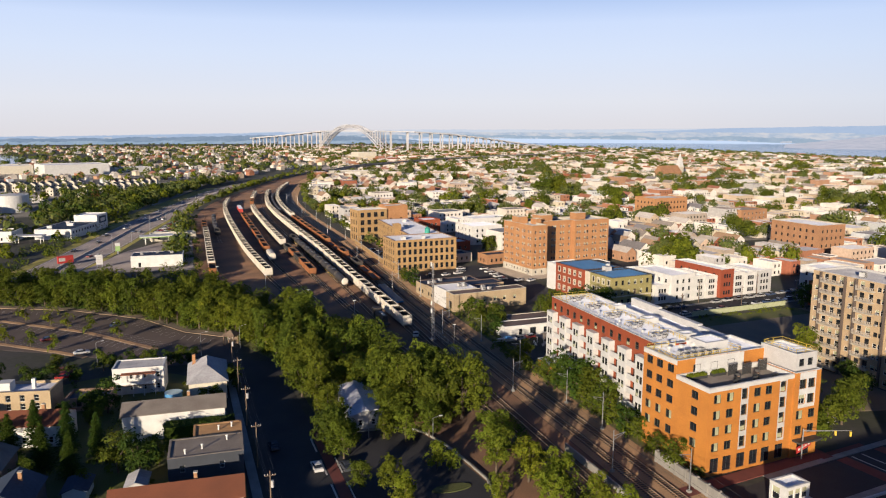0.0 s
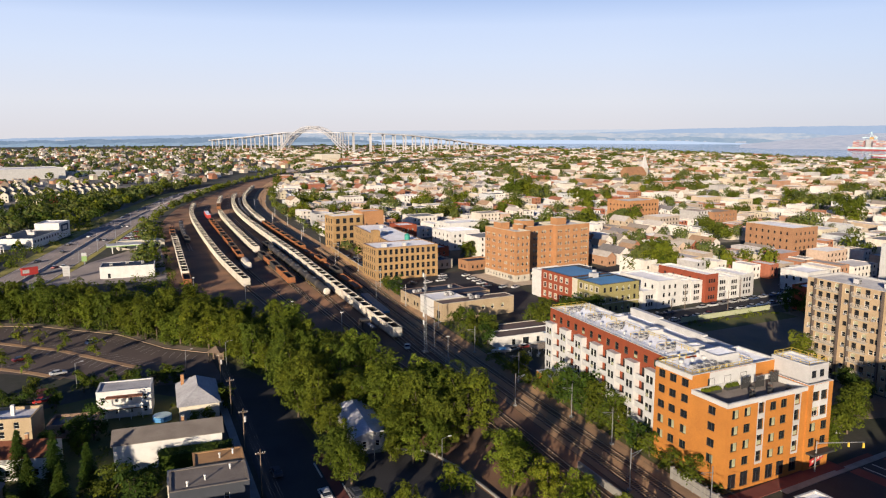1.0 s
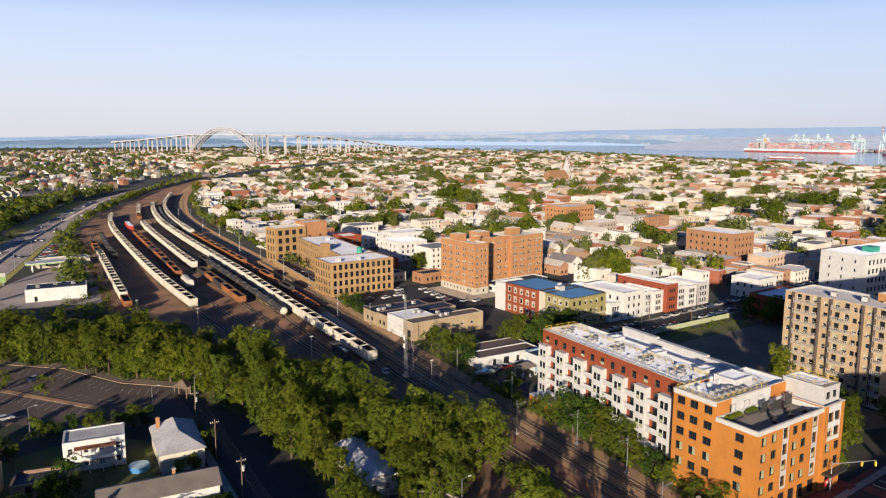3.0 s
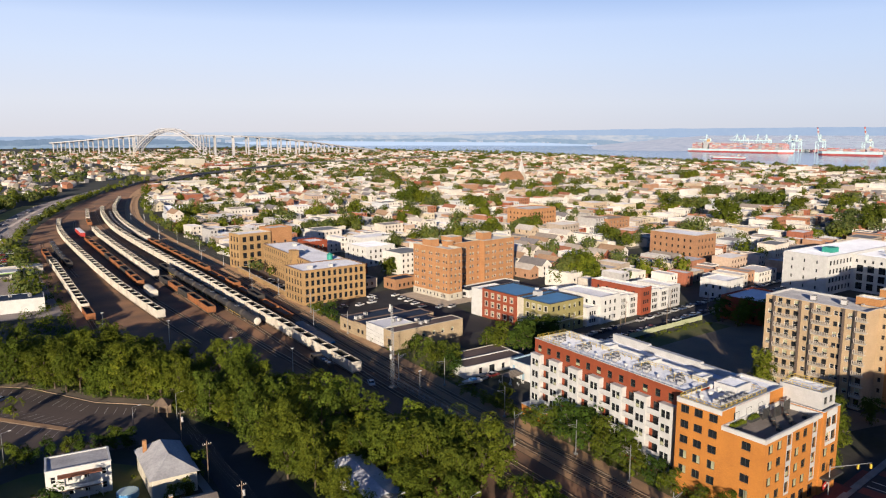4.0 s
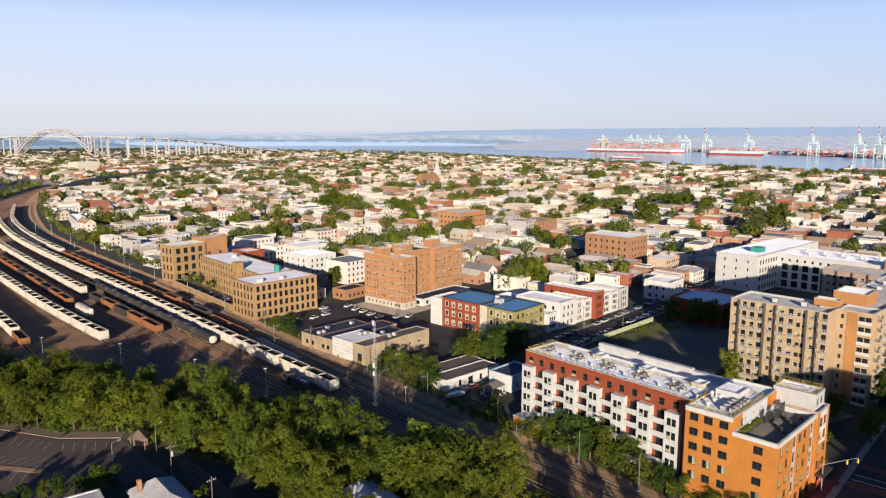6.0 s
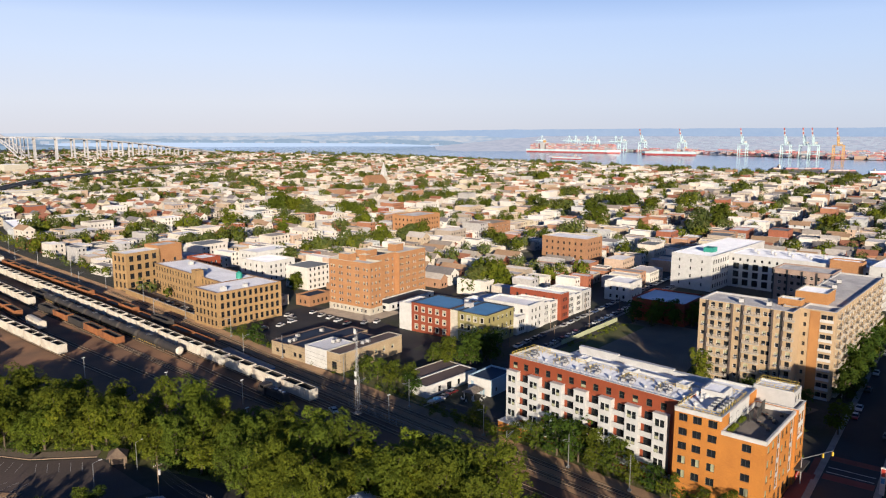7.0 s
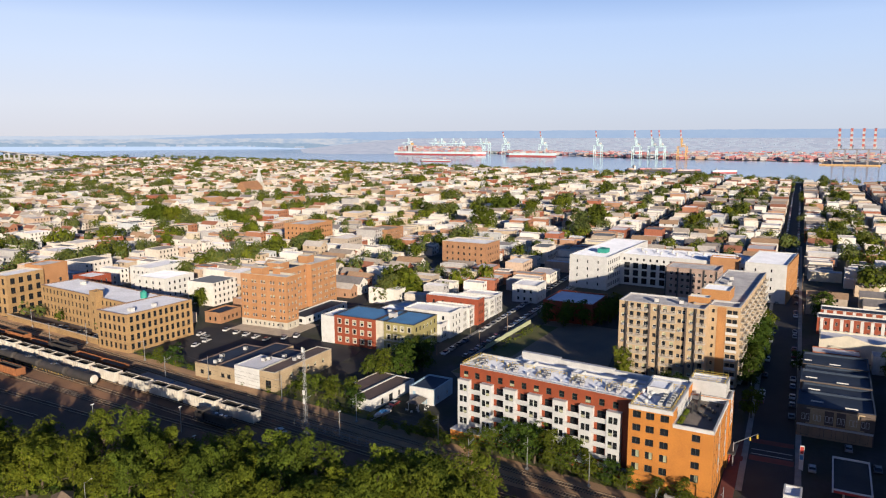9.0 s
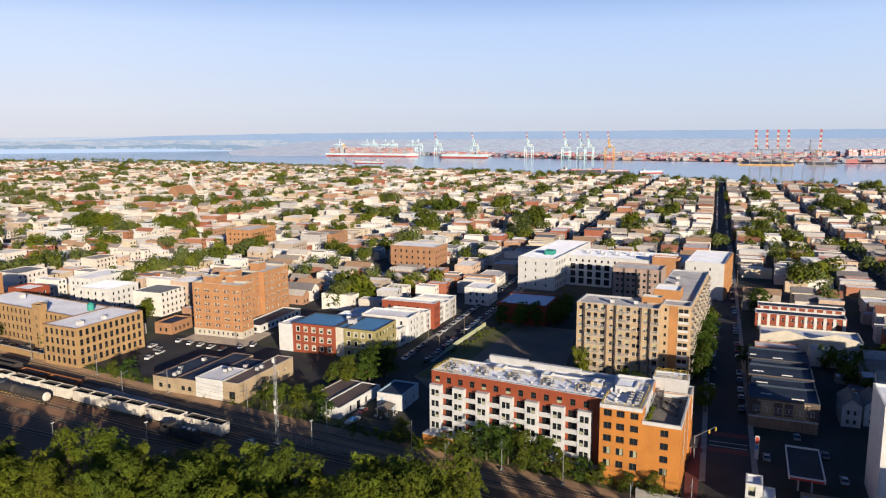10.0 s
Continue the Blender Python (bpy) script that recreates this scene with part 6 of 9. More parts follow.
# ---- trees ----
def crown_mesh(seed, r, h, lobes, leaves, size, mat, flat=0.85, low=0.22):
    """A crown of many small leaf clumps on the skins of overlapping lobes."""
    rng = random.Random(seed)
    mb = Mesh()
    centres = []
    for k in range(lobes):
        a = rng.uniform(0, math.tau)
        q = rng.random() ** 0.55 * r * 0.72
        zz = h * (low + (0.85 - low) * (k + 0.5) / lobes) + rng.uniform(-0.04, 0.04) * h
        s = r * rng.uniform(0.28, 0.5) * (1.12 - 0.5 * abs(zz / h - 0.5))
        taper = 1.0 - 0.55 * max(0, zz / h - 0.55)
        centres.append((Vector((math.cos(a) * q * taper, math.sin(a) * q * taper, zz)), s))
    s_m = mb.slot(mat)
    each = 13
    for k in range(leaves // each):
        # one spray of leaves: a tilted, loosely filled disc on the lobe's skin
        c, s = centres[k % lobes]
        d = Vector((rng.gauss(0, 1), rng.gauss(0, 1), rng.gauss(0.25, 0.9))).normalized()
        reach = rng.uniform(0.7, 1.06) if rng.random() < 0.88 else rng.uniform(1.06, 1.28)
        mid = c + Vector((d.x, d.y, d.z * flat)) * s * reach
        lean = (d * 0.75 + Vector((rng.uniform(-0.35, 0.35), rng.uniform(-0.35, 0.35), rng.uniform(0.25, 0.85)))).normalized()
        e1 = lean.orthogonal().normalized()
        e1.rotate(Matrix.Rotation(rng.uniform(0, math.tau), 3, lean))
        e2 = lean.cross(e1)
        wide = size * rng.uniform(1.2, 2.0)
        for j in range(each):
            a, q = rng.uniform(0, math.tau), rng.random() ** 0.5 * wide
            p = mid + e1 * (q * math.cos(a)) + e2 * (q * 0.6 * math.sin(a)) + lean * (rng.uniform(-0.12, 0.12) * wide - 0.25 * q * q / wide)
            n = (lean + Vector((rng.uniform(-1, 1), rng.uniform(-1, 1), rng.uniform(-0.6, 0.6))) * 0.42).normalized()
            t = n.orthogonal().normalized()
            t.rotate(Matrix.Rotation(rng.uniform(0, math.tau), 3, n))
            u = n.cross(t)
            w = size * rng.uniform(0.55, 1.15)
            i = len(mb.v)
            mb.v.extend([tuple(p - t * w * 0.5), tuple(p - u * w * 0.32 + n * w * 0.1), tuple(p + t * w * 0.55), tuple(p + u * w * 0.34 + n * w * 0.08)])
            mb.f.append((i, i + 1, i + 2, i + 3))
            mb.m.append(s_m)
    me = mb.data("crown")
    return me, centres


def trunk_mesh(centres, h, r):
    mb = Mesh()
    mb.tube((0, 0, -0.1), (0.1, 0.05, h * 0.28), r, r * 0.75, M["bark"], 7)
    mb.tube((0.1, 0.05, h * 0.28), (0.0, 0.1, h * 0.62), r * 0.75, r * 0.35, M["bark"], 6)
    for c, s in centres[::2]:
        mb.tube((0.08, 0.05, h * 0.3), tuple(c), r * 0.4, r * 0.1, M["bark"], 5)
    return mb.data("trunk")


def tree_kind(seed, r, h, lobes, leaves, size, mat, trunk=0.22):
    cm, centres = crown_mesh(seed, r, h, lobes, leaves, size, mat)
    return cm, trunk_mesh(centres, h, trunk)


BIG = [tree_kind(10 + k, 4.9, 12.5, 22, 6500, 0.46, M["leaf"], 0.3) for k in range(5)]
BIG_L = [tree_kind(20 + k, 4.0, 11.5, 15, 4600, 0.44, M["leaf_light"], 0.28) for k in range(3)]
MIDT = [tree_kind(30 + k, 3.6, 8.5, 12, 2600, 0.46, M["leaf" if k else "leaf_dark"], 0.22) for k in range(3)]
SMALL = [tree_kind(40 + k, 1.9, 5.2, 7, 700, 0.38, M["leaf_light"], 0.09) for k in range(2)]
TOWN = [tree_kind(50 + k, 4.2, 9.5, 11, 1500, 0.7, M[("leaf", "leaf_dark", "leaf", "leaf_light")[k]], 0.25) for k in range(4)]
OLD = [tree_kind(80 + k, 5.2, 10.5, 20, 3600, 0.75, M[("leaf_hazed", "leaf", "leaf_light")[k]], 0.4) for k in range(3)]
BUSH = [tree_kind(60 + k, 1.7, 2.6, 6, 380, 0.42, M["leaf_light" if k else "leaf"], 0.08) for k in range(2)]


def tree(kinds, x, y, s=1.0, label="tall leafy green tree with a dense crown", group="trees", sz=None, name="tree", cat="tree", z=0.0):
    cm, tr = random.choice(kinds)
    m = Matrix.Translation((x, y, z)) @ Matrix.Rotation(random.uniform(0, math.tau), 4, "Z") @ Matrix.Diagonal((s, s, sz or s, 1))
    t = thing(name, label, cat, m, group)
    part("trunk", tr, t)
    part("crown", cm, t)
    return t


west_edge = [(-95, 332), (-75, 322), (-51, 313), (-31, 301), (-6, 279), (10, 256), (24, 243), (36, 204), (38, 176), (52, 152)]
east_edge = [(-90, 345), (-70, 334), (-50, 326), (-24, 313), (6, 299), (30, 272), (43, 241), (54, 212), (61, 180), (70, 155)]
rows = 46
for k in range(rows):
    s = k / (rows - 1) * (len(west_edge) - 1)
    i = min(int(s), len(west_edge) - 2)
    f = s - i
    a = Vector(west_edge[i]).lerp(Vector(west_edge[i + 1]), f)
    c = Vector(east_edge[i]).lerp(Vector(east_edge[i + 1]), f)
    n = max(2, round((c - a).length / 6.6))
    for j in range(n):
        p = a.lerp(c, j / (n - 1)) + Vector((random.uniform(-1.4, 1.4), random.uniform(-1.4, 1.4)))
        if 39.5 < p.x < 51 and 149 < p.y < 174.5:
            continue
        light = random.random() < 0.12
        tree(BIG_L if light else BIG, p.x, p.y, random.uniform(0.82, 1.25), "tall yellow-green tree in the belt" if light else "tall dark green tree in the dense belt", "tree belt", sz=random.uniform(0.7, 1.25))
for x, y, s in ((36, 190, 0.9), (34.5, 178, 0.85), (36.5, 168, 0.9), (37, 158, 0.85), (37.5, 150, 0.7), (38.5, 144, 0.55)):
    tree(BIG, x, y, s, "leafy street tree at the kerb", "street trees")
for x, y, s in ((63, 158, 1.2), (67, 151, 1.35), (60.5, 149, 1.1), (56.5, 144, 0.75), (59, 166, 1.1)):
    tree(BIG, x, y, s, "large green tree near the shed", "trees near the line")
for x, y, s in ((63, 123, 0.95), (67.5, 118, 0.85), (70, 111, 0.85), (66, 107, 0.8), (74, 104, 0.7), (43, 118, 0.6), (41, 112, 0.65), (53, 129, 0.55), (55, 161, 0.95), (52.5, 156, 0.8), (76, 98, 0.7)):
    tree(BIG_L, x, y, s, "yellow-green tree beside the rails", "trees near the line")
# strip between the rails and the white wing
for x, y, s in ((98.6, 157, 0.95), (98.9, 151, 0.9), (99.0, 146, 0.85), (98.6, 141, 0.8), (98.4, 136, 0.72), (98.2, 131, 0.66), (98.0, 126.5, 0.6), (98.2, 163, 0.7), (97.0, 113, 0.62), (97.2, 119, 0.5), (98, 169, 0.5)):
    tree(MIDT, x, y, s * (1.5 if y > 140 else 1.3), "bushy green tree beside the white wing", "trees beside the wing")
for k in range(34):
    tree(BUSH, random.uniform(96.2, 100.2), 109 + k * 2.75 + random.uniform(-1, 1), random.uniform(0.7, 1.3), "low green shrub on the bank", "bank shrubs", name="shrub", cat="shrub")
for x, y, s in ((99, 184, 0.75), (97.5, 181, 0.6), (104, 214, 0.8), (107, 219, 0.95), (103, 224, 0.8), (106, 232, 0.9), (109, 226, 0.8), (103.6, 236, 0.9), (103, 298, 0.85), (101, 303, 0.75)):
    tree(MIDT, x, y, s * 1.15, "green tree beside the line", "trees near the line")
for x, y, s in ((131, 222, 1.05), (135, 217, 1.1), (140, 220, 1.1), (145, 216, 1.1), (150, 221, 1.0), (128, 228, 0.8), (148, 226, 0.9)):
    tree(MIDT, x, y, s * 1.35, "large dark green tree by the corner house", "trees by the corner house")
for x, y, s in ((134, 113, 0.9), (140, 116, 1.1), (147, 118, 1.15), (153, 122, 1.2), (159, 125, 1.15), (165, 130, 1.1), (150, 130, 1.0), (143, 126, 0.9), (170, 121, 1.0), (137, 124, 0.8), (171, 137, 0.9)):
    tree(MIDT, x, y, s, "dark green tree between the houses and the tower", "trees by the tower")
for x, y, q in ((204, 68, 1.1), (211, 64, 1.2), (219, 69, 1.2), (229, 62, 1.1), (236, 56, 1.2), (196, 62, 0.9)):
    tree(MIDT, x, y, q, "dark leafy tree behind the shop terrace", "garden trees")
tree(BIG_L, 171.3, 152.3, 1.15, "round green tree before the tower", "trees")
for k in range(13):
    x, y = grid(74 + k * 6.6, 9.2)
    tree(MIDT, x, y, 1.3 + 0.25 * (k % 3), "tall green street tree beside the tower", "street trees")
for x, y, s in ((229, 205, 1.3), (232, 198, 1.45), (234.5, 191, 1.45), (238, 184.5, 1.4), (227, 197, 1.15), (244, 182.5, 1.4), (251, 183, 1.45), (258, 184, 1.4)):
    tree(MIDT, x, y, s, "dark tree in the shaded lot", "trees")
for x, y, s in ((236, 290, 1.5), (242, 284, 1.4), (232, 283, 1.3), (203, 424, 1.5), (199, 418, 1.2), (166, 362, 1.3), (171, 366, 1.2), (125, 455, 1.4), (140, 470, 1.5)):
    tree(MIDT, x, y, s, "broad green town tree", "town trees")
def spruce_kind(seed, r, h):
    """A conical tree: whorls of drooping needle sprays round a straight stem."""
    rng = random.Random(seed)
    mb = Mesh()
    s_m = mb.slot(M["leaf_dark"])
    z = h * 0.1
    while z < h * 0.985:
        reach = r * (1 - z / h) ** 0.8 * rng.uniform(0.85, 1.15)
        n = max(5, int(15 * reach / r) + 4)
        for k in range(n):
            a = k * math.tau / n + rng.uniform(-0.3, 0.3)
            out = Vector((math.cos(a), math.sin(a), 0))
            side = Vector((-out.y, out.x, 0))
            ln = reach * rng.uniform(0.75, 1.15)
            for j in range(7):
                f0 = (j + rng.random()) / 7
                p = Vector((0, 0, z)) + out * ln * f0 + side * rng.uniform(-0.3, 0.3) * (0.3 + f0) + Vector((0, 0, 0.25 * f0 - 0.55 * ln * f0 * f0 * 0.6 + rng.uniform(-0.15, 0.15)))
                w = rng.uniform(0.28, 0.5)
                d = (side * rng.uniform(-1, 1) + out).normalized() * w
                e = d.cross(Vector((rng.uniform(-0.4, 0.4), rng.uniform(-0.4, 0.4), 1))).normalized() * w * 0.45
                i = len(mb.v)
                mb.v.extend([tuple(p - d * 0.6), tuple(p + e), tuple(p + d + Vector((0, 0, -0.12))), tuple(p - e)])
                mb.f.append((i, i + 1, i + 2, i + 3))
                mb.m.append(s_m)
        z += h * 0.032
    stem = Mesh()
    stem.tube((0, 0, -0.1), (0, 0, h * 0.97), 0.2, 0.03, M["bark"], 7)
    return mb.data("crown"), stem.data("trunk")


SPRUCE = [spruce_kind(90 + k, 2.7 + 0.3 * k, 10.5) for k in range(2)]
for x, y, q in ((-23, 168, 1.0), (-16.4, 163, 1.05), (-10.2, 157.4, 0.95), (-26.5, 161, 1.0), (-20, 156, 0.95), (-14.5, 150.5, 0.9), (-29.5, 154, 1.05)):
    tree(SPRUCE, x, y, q, "dark conical spruce in a shaded garden", "garden spruces")
# car park trees
for x, y in ((-60, 291), (-44, 283), (-35, 274), (-29, 268), (-22, 260.5), (-12, 249), (-58, 262), (-45, 256), (-37, 248.5), (-30, 242), (-70, 270)):
    tree(SMALL, x, y, random.uniform(1.15, 1.6), "slim young tree in a planting strip", "car park trees")
# west gardens
for x, y, s in ((-10.4, 183, 1.1), (-13.5, 180, 0.95), (-2, 146.5, 1.15), (-6, 149, 1.1), (1.5, 150, 0.8), (19.0, 190.7, 0.8), (14.5, 182, 0.55), (11, 180.5, 0.5), (18, 197, 0.6), (-11.3, 143.6, 0.5),
                (-30, 166, 0.9), (-22, 148, 0.7), (-28, 152, 0.8), (-13, 175, 0.7), (-19, 176, 0.8), (-26, 204, 0.8), (-31, 209, 0.8), (-20, 208, 0.7), (-25.5, 217, 0.75), (-14, 217, 0.75), (-40, 214, 0.8)):
    tree(MIDT, x, y, s * random.uniform(0.95, 1.1), "leafy garden tree between the houses", "garden trees")
for x, y, s in ((-6.8, 219.5, 0.6), (-3.5, 218.5, 0.55), (-0.6, 217.2, 0.65), (3, 216, 0.6), (6.3, 214.7, 0.75), (9, 213.5, 0.7), (-11, 218, 0.6)):
    tree(MIDT, x, y, s, "bushy green tree between houses and car park", "garden trees")
for x, y, s in ((36.9, 127, 0.5), (42.3, 121.9, 0.65), (51, 143.5, 0.7), (36.7, 140, 0.75), (34.6, 147, 0.8), (55.2, 127, 0.45), (65.4, 129, 1.0), (47, 146.5, 0.5), (58.5, 112, 0.6)):
    tree(BIG_L if x > 50 else BIG, x, y, s, "yellow-green tree beside the lot", "trees near the line")


# shrubs and young growth that close the foot of the belt and the edges of the yard
def clump(mb, x, y, r, h, n, size, mat, rng):
    s = mb.slot(mat)
    for k in range(n):
        d = Vector((rng.gauss(0, 1), rng.gauss(0, 1), abs(rng.gauss(0.2, 0.8)))).normalized()
        p = Vector((x, y, 0.1)) + Vector((d.x * r, d.y * r, d.z * h)) * rng.uniform(0.55, 1.05)
        n_ = (d + Vector((rng.uniform(-1, 1), rng.uniform(-1, 1), rng.uniform(-1, 1))) * 0.6).normalized()
        t = n_.orthogonal().normalized()
        t.rotate(Matrix.Rotation(rng.uniform(0, math.tau), 3, n_))
        u = n_.cross(t)
        w = size * rng.uniform(0.7, 1.3)
        i = len(mb.v)
        mb.v.extend([tuple(p - t * w * 0.5), tuple(p - u * w * 0.35), tuple(p + t * w * 0.5), tuple(p + u * w * 0.35)])
        mb.f.append((i, i + 1, i + 2, i + 3))
        mb.m.append(s)


ru = random.Random(77)
under = Mesh()
LEAVES = [M["leaf"], M["leaf_dark"], M["leaf_light"], M["leaf"]]
for edge, off, top in ((west_edge, 1.6, 4.2), (east_edge, 1.0, 4.5)):
    for p, q in zip(edge[:-1], edge[1:]):
        P, Q = Vector(p), Vector(q)
        for k in range(int((Q - P).length / 1.6)):
            a = P.lerp(Q, ru.random()) + Vector((ru.uniform(-off, off), ru.uniform(-off, off)))
            if 39.5 < a.x < 50 and 149 < a.y < 174:
                continue
            clump(under, a.x, a.y, ru.uniform(1.2, 2.4), ru.uniform(1.8, top), 60, 0.5, ru.choice(LEAVES[:2]), ru)
for k in range(150):
    y = ru.uniform(92, 150)
    x = 72.5 + (y - 92) * 0.04 + ru.uniform(-4.5, 2.5)
    clump(under, x, y, ru.uniform(0.7, 1.7), ru.uniform(0.8, 2.6), 45, 0.4, ru.choice(LEAVES), ru)
for k in range(210):
    y = ru.uniform(305, 600)
    x = yard_left(y) - ru.uniform(-3, 16)
    clump(under, x, y, ru.uniform(1.0, 3.0), ru.uniform(1.2, 5.0), 50, 0.7, ru.choice(LEAVES), ru)
for k in range(120):
    y = ru.uniform(335, 620)
    clump(under, hwy(y) - ru.uniform(15, 40), y, ru.uniform(1.2, 3.5), ru.uniform(1.5, 6), 50, 0.8, ru.choice(LEAVES), ru)
for k in range(90):
    clump(under, ru.uniform(-34, 17), ru.uniform(125, 212), ru.uniform(0.5, 1.2), ru.uniform(0.5, 1.6), 30, 0.35, ru.choice(LEAVES), ru)
for k in range(90):
    y = ru.uniform(182, 330)
    clump(under, lrt(y) + ru.uniform(7.5, 11), y, ru.uniform(0.6, 1.6), ru.uniform(0.8, 2.6), 40, 0.45, ru.choice(LEAVES), ru)
for k in range(40):
    x = ru.uniform(180, 226)
    clump(under, x, 206.5 + (x - 152) * 0.045 + ru.uniform(-4, 1), ru.uniform(0.5, 1.4), ru.uniform(0.4, 1.3), 30, 0.35, M["leaf_light"], ru)
tagged(solid("undergrowth", under, "dense green shrubs and weeds along the edges", "shrubs"), kind="stuff")

# ---- trains ----
car_kinds = {}


def car_parts(kind):
    """Meshes of one railway car, centred, along y."""
    if kind in car_kinds:
        return car_kinds[kind]
    out = []
    L, W = 15.4, 3.1
    if kind in ("white", "black", "rusty"):
        mat = {"white": M["hopper_white"], "black": M["hopper_black"], "rusty": M["rust"]}[kind]
        z0, z1 = 1.15, (4.3 if kind == "white" else 3.6)
        h = L / 2 - 0.5
        mb = Mesh()
        for s in (-1, 1):
            mb.box(s * W / 2 - (0.09 if s > 0 else 0), s * W / 2 + (0 if s > 0 else 0.09), -h, h, z0, z1, mat)
            for k in range(13):
                y = -h + k * (2 * h / 12)
                mb.box(s * W / 2 - (0 if s > 0 else 0.1), s * W / 2 + (0.1 if s > 0 else 0), y - 0.06, y + 0.06, z0, z1, mat)
            mb.box(s * W / 2 - 0.12, s * W / 2 + 0.12, -h - 0.05, h + 0.05, z1, z1 + 0.12, mat)
        for s in (-1, 1):
            mb.box(-W / 2 + 0.09, W / 2 - 0.09, s * h - 0.05, s * h + 0.05, z0 + 0.2, z1, mat)
            mb.box(-W / 2, W / 2, s * h - 0.1, s * h + 0.1, z1, z1 + 0.115, mat)
        mb.box(-W / 2, W / 2, -h, h, z0 - 0.12, z0 - 0.004, mat)
        out.append(("body", mb, {"white": "cream-white ribbed open hopper body", "black": "black ribbed open hopper body", "rusty": "rust brown open hopper body"}[kind]))
        mb = Mesh()
        mb.box(-W / 2 + 0.1, W / 2 - 0.1, -h + 0.06, h - 0.06, z0 + 0.1, z1 - (2.0 if kind == "white" else 0.9), M["load"])
        # dark liner sheets paint the shade on the inner walls
        if kind != "black":
            for s in (-1, 1):
                mb.box(s * (W / 2 - 0.11) - 0.012, s * (W / 2 - 0.11) + 0.012, -h + 0.08, h - 0.08, z0 + 0.2, z1 - 0.03, M["load"])
                mb.box(-W / 2 + 0.13, W / 2 - 0.13, s * (h - 0.075) - 0.012, s * (h - 0.075) + 0.012, z0 + 0.2, z1 - 0.03, M["load"])
        out.append(("load", mb, "dark load and painted shade inside the car"))
        for y in ((0,) if kind == "white" else ()):
            mb = Mesh()
            mb.box(-W / 2 + 0.1, W / 2 - 0.1, y - 0.1, y + 0.1, z1 - 0.2, z1 + 0.1, mat)
            out.append(("cross_brace", mb, ""))
    elif kind == "tank":
        mb = Mesh()
        mb.tube((0, -7, 2.6), (0, 7, 2.6), 1.5, 1.5, M["hopper_black"], 16)
        mb.tube((0, -7.35, 2.6), (0, -7, 2.6), 0.9, 1.5, M["hopper_black"], 16)
        mb.tube((0, 7, 2.6), (0, 7.35, 2.6), 1.5, 0.9, M["hopper_black"], 16)
        out.append(("tank", mb, "glossy black tank"))
        mb = Mesh()
        mb.tube((0, 0, 4.0), (0, 0, 4.5), 0.6, 0.6, M["hopper_black"], 10)
        mb.box(-0.8, 0.8, -1.2, 1.2, 4.08, 4.15, M["steel"])
        out.append(("dome", mb, ""))
        mb = Mesh()
        for k in range(7):
            mb.box(-1.22, -1.12, -6.3 + k * 2.0, -5.9 + k * 2.0, 1.15, 1.5, M["yellow"])
        out.append(("marker_row", mb, "row of yellow reflective markers"))
    elif kind == "tank_end":
        mb = Mesh()
        mb.tube((0, -7, 2.6), (0, 7, 2.6), 1.5, 1.5, M["hopper_black"], 16)
        mb.tube((0, 7, 2.6), (0, 7.35, 2.6), 1.5, 0.9, M["hopper_black"], 16)
        out.append(("tank", mb, "black tank"))
        mb = Mesh()
        mb.tube((0, -7.4, 2.6), (0, -7.0, 2.6), 1.1, 1.5, M["hopper_white"], 16)
        out.append(("end_cap", mb, "cream-white domed tank end"))
    elif kind == "flat":
        mb = Mesh()
        mb.box(-1.5, 1.5, -7.6, 7.6, 1.0, 1.3, M["rust"])
        for s in (-1, 1):
            mb.box(s * 1.5 - 0.06, s * 1.5 + 0.06, -7.6, 7.6, 1.3, 2.1, M["rust"])
            mb.box(-1.44, 1.44, s * 7.54 - 0.06, s * 7.54 + 0.06, 1.3, 2.1, M["rust"])
            for k in range(9):
                mb.box(s * 1.6 - 0.06, s * 1.6 + 0.06, -7.2 + k * 1.8, -7.08 + k * 1.8, 1.0, 2.1, M["rust"])
        out.append(("body", mb, "rusty low gondola body"))
        mb = Mesh()
        mb.box(-1.4, 1.4, -7.4, 7.4, 1.304, 1.5, M["dirt"])
        out.append(("load", mb, "tan gravel load"))
    elif kind == "blue":
        mb = Mesh()
        mb.box(-1.4, 1.4, -7.6, 7.6, 1.0, 1.5, M["car_blue"])
        for k in range(16):
            mb.box(-1.45, 1.45, -7.3 + k * 0.95, -7.15 + k * 0.95, 1.5, 2.0, M["steel"])
        out.append(("body", mb, "blue slatted flat car deck"))
    elif kind == "red":
        mb = Mesh()
        mb.box(-1.5, 1.5, -7.4, 7.4, 1.1, 4.0, M["red_paint"])
        mb.box(-1.55, 1.55, -7.45, 7.45, 4.0, 4.15, M["silver_roof"])
        for k in range(9):
            for s in (-1, 1):
                mb.box(s * 1.55 - 0.06, s * 1.55 + 0.06, -7 + k * 1.75, -6.9 + k * 1.75, 1.1, 4.0, M["red_paint"])
        out.append(("body", mb, "faded red box car body"))
    elif kind == "covered":
        mb = Mesh()
        mb.hull([(-1.55, -7.6, 1.3), (1.55, -7.6, 1.3), (1.55, 7.6, 1.3), (-1.55, 7.6, 1.3), (-1.55, -7.6, 3.9), (1.55, -7.6, 3.9), (1.55, 7.6, 3.9), (-1.55, 7.6, 3.9), (-0.6, -7.6, 4.5), (0.6, -7.6, 4.5), (0.6, 7.6, 4.5), (-0.6, 7.6, 4.5)],
                [(3, 2, 1, 0), (1, 2, 6, 5), (3, 0, 4, 7), (0, 1, 5, 9, 8, 4), (2, 3, 7, 11, 10, 6), (4, 8, 11, 7), (5, 6, 10, 9), (8, 9, 10, 11)], M["hopper_white"])
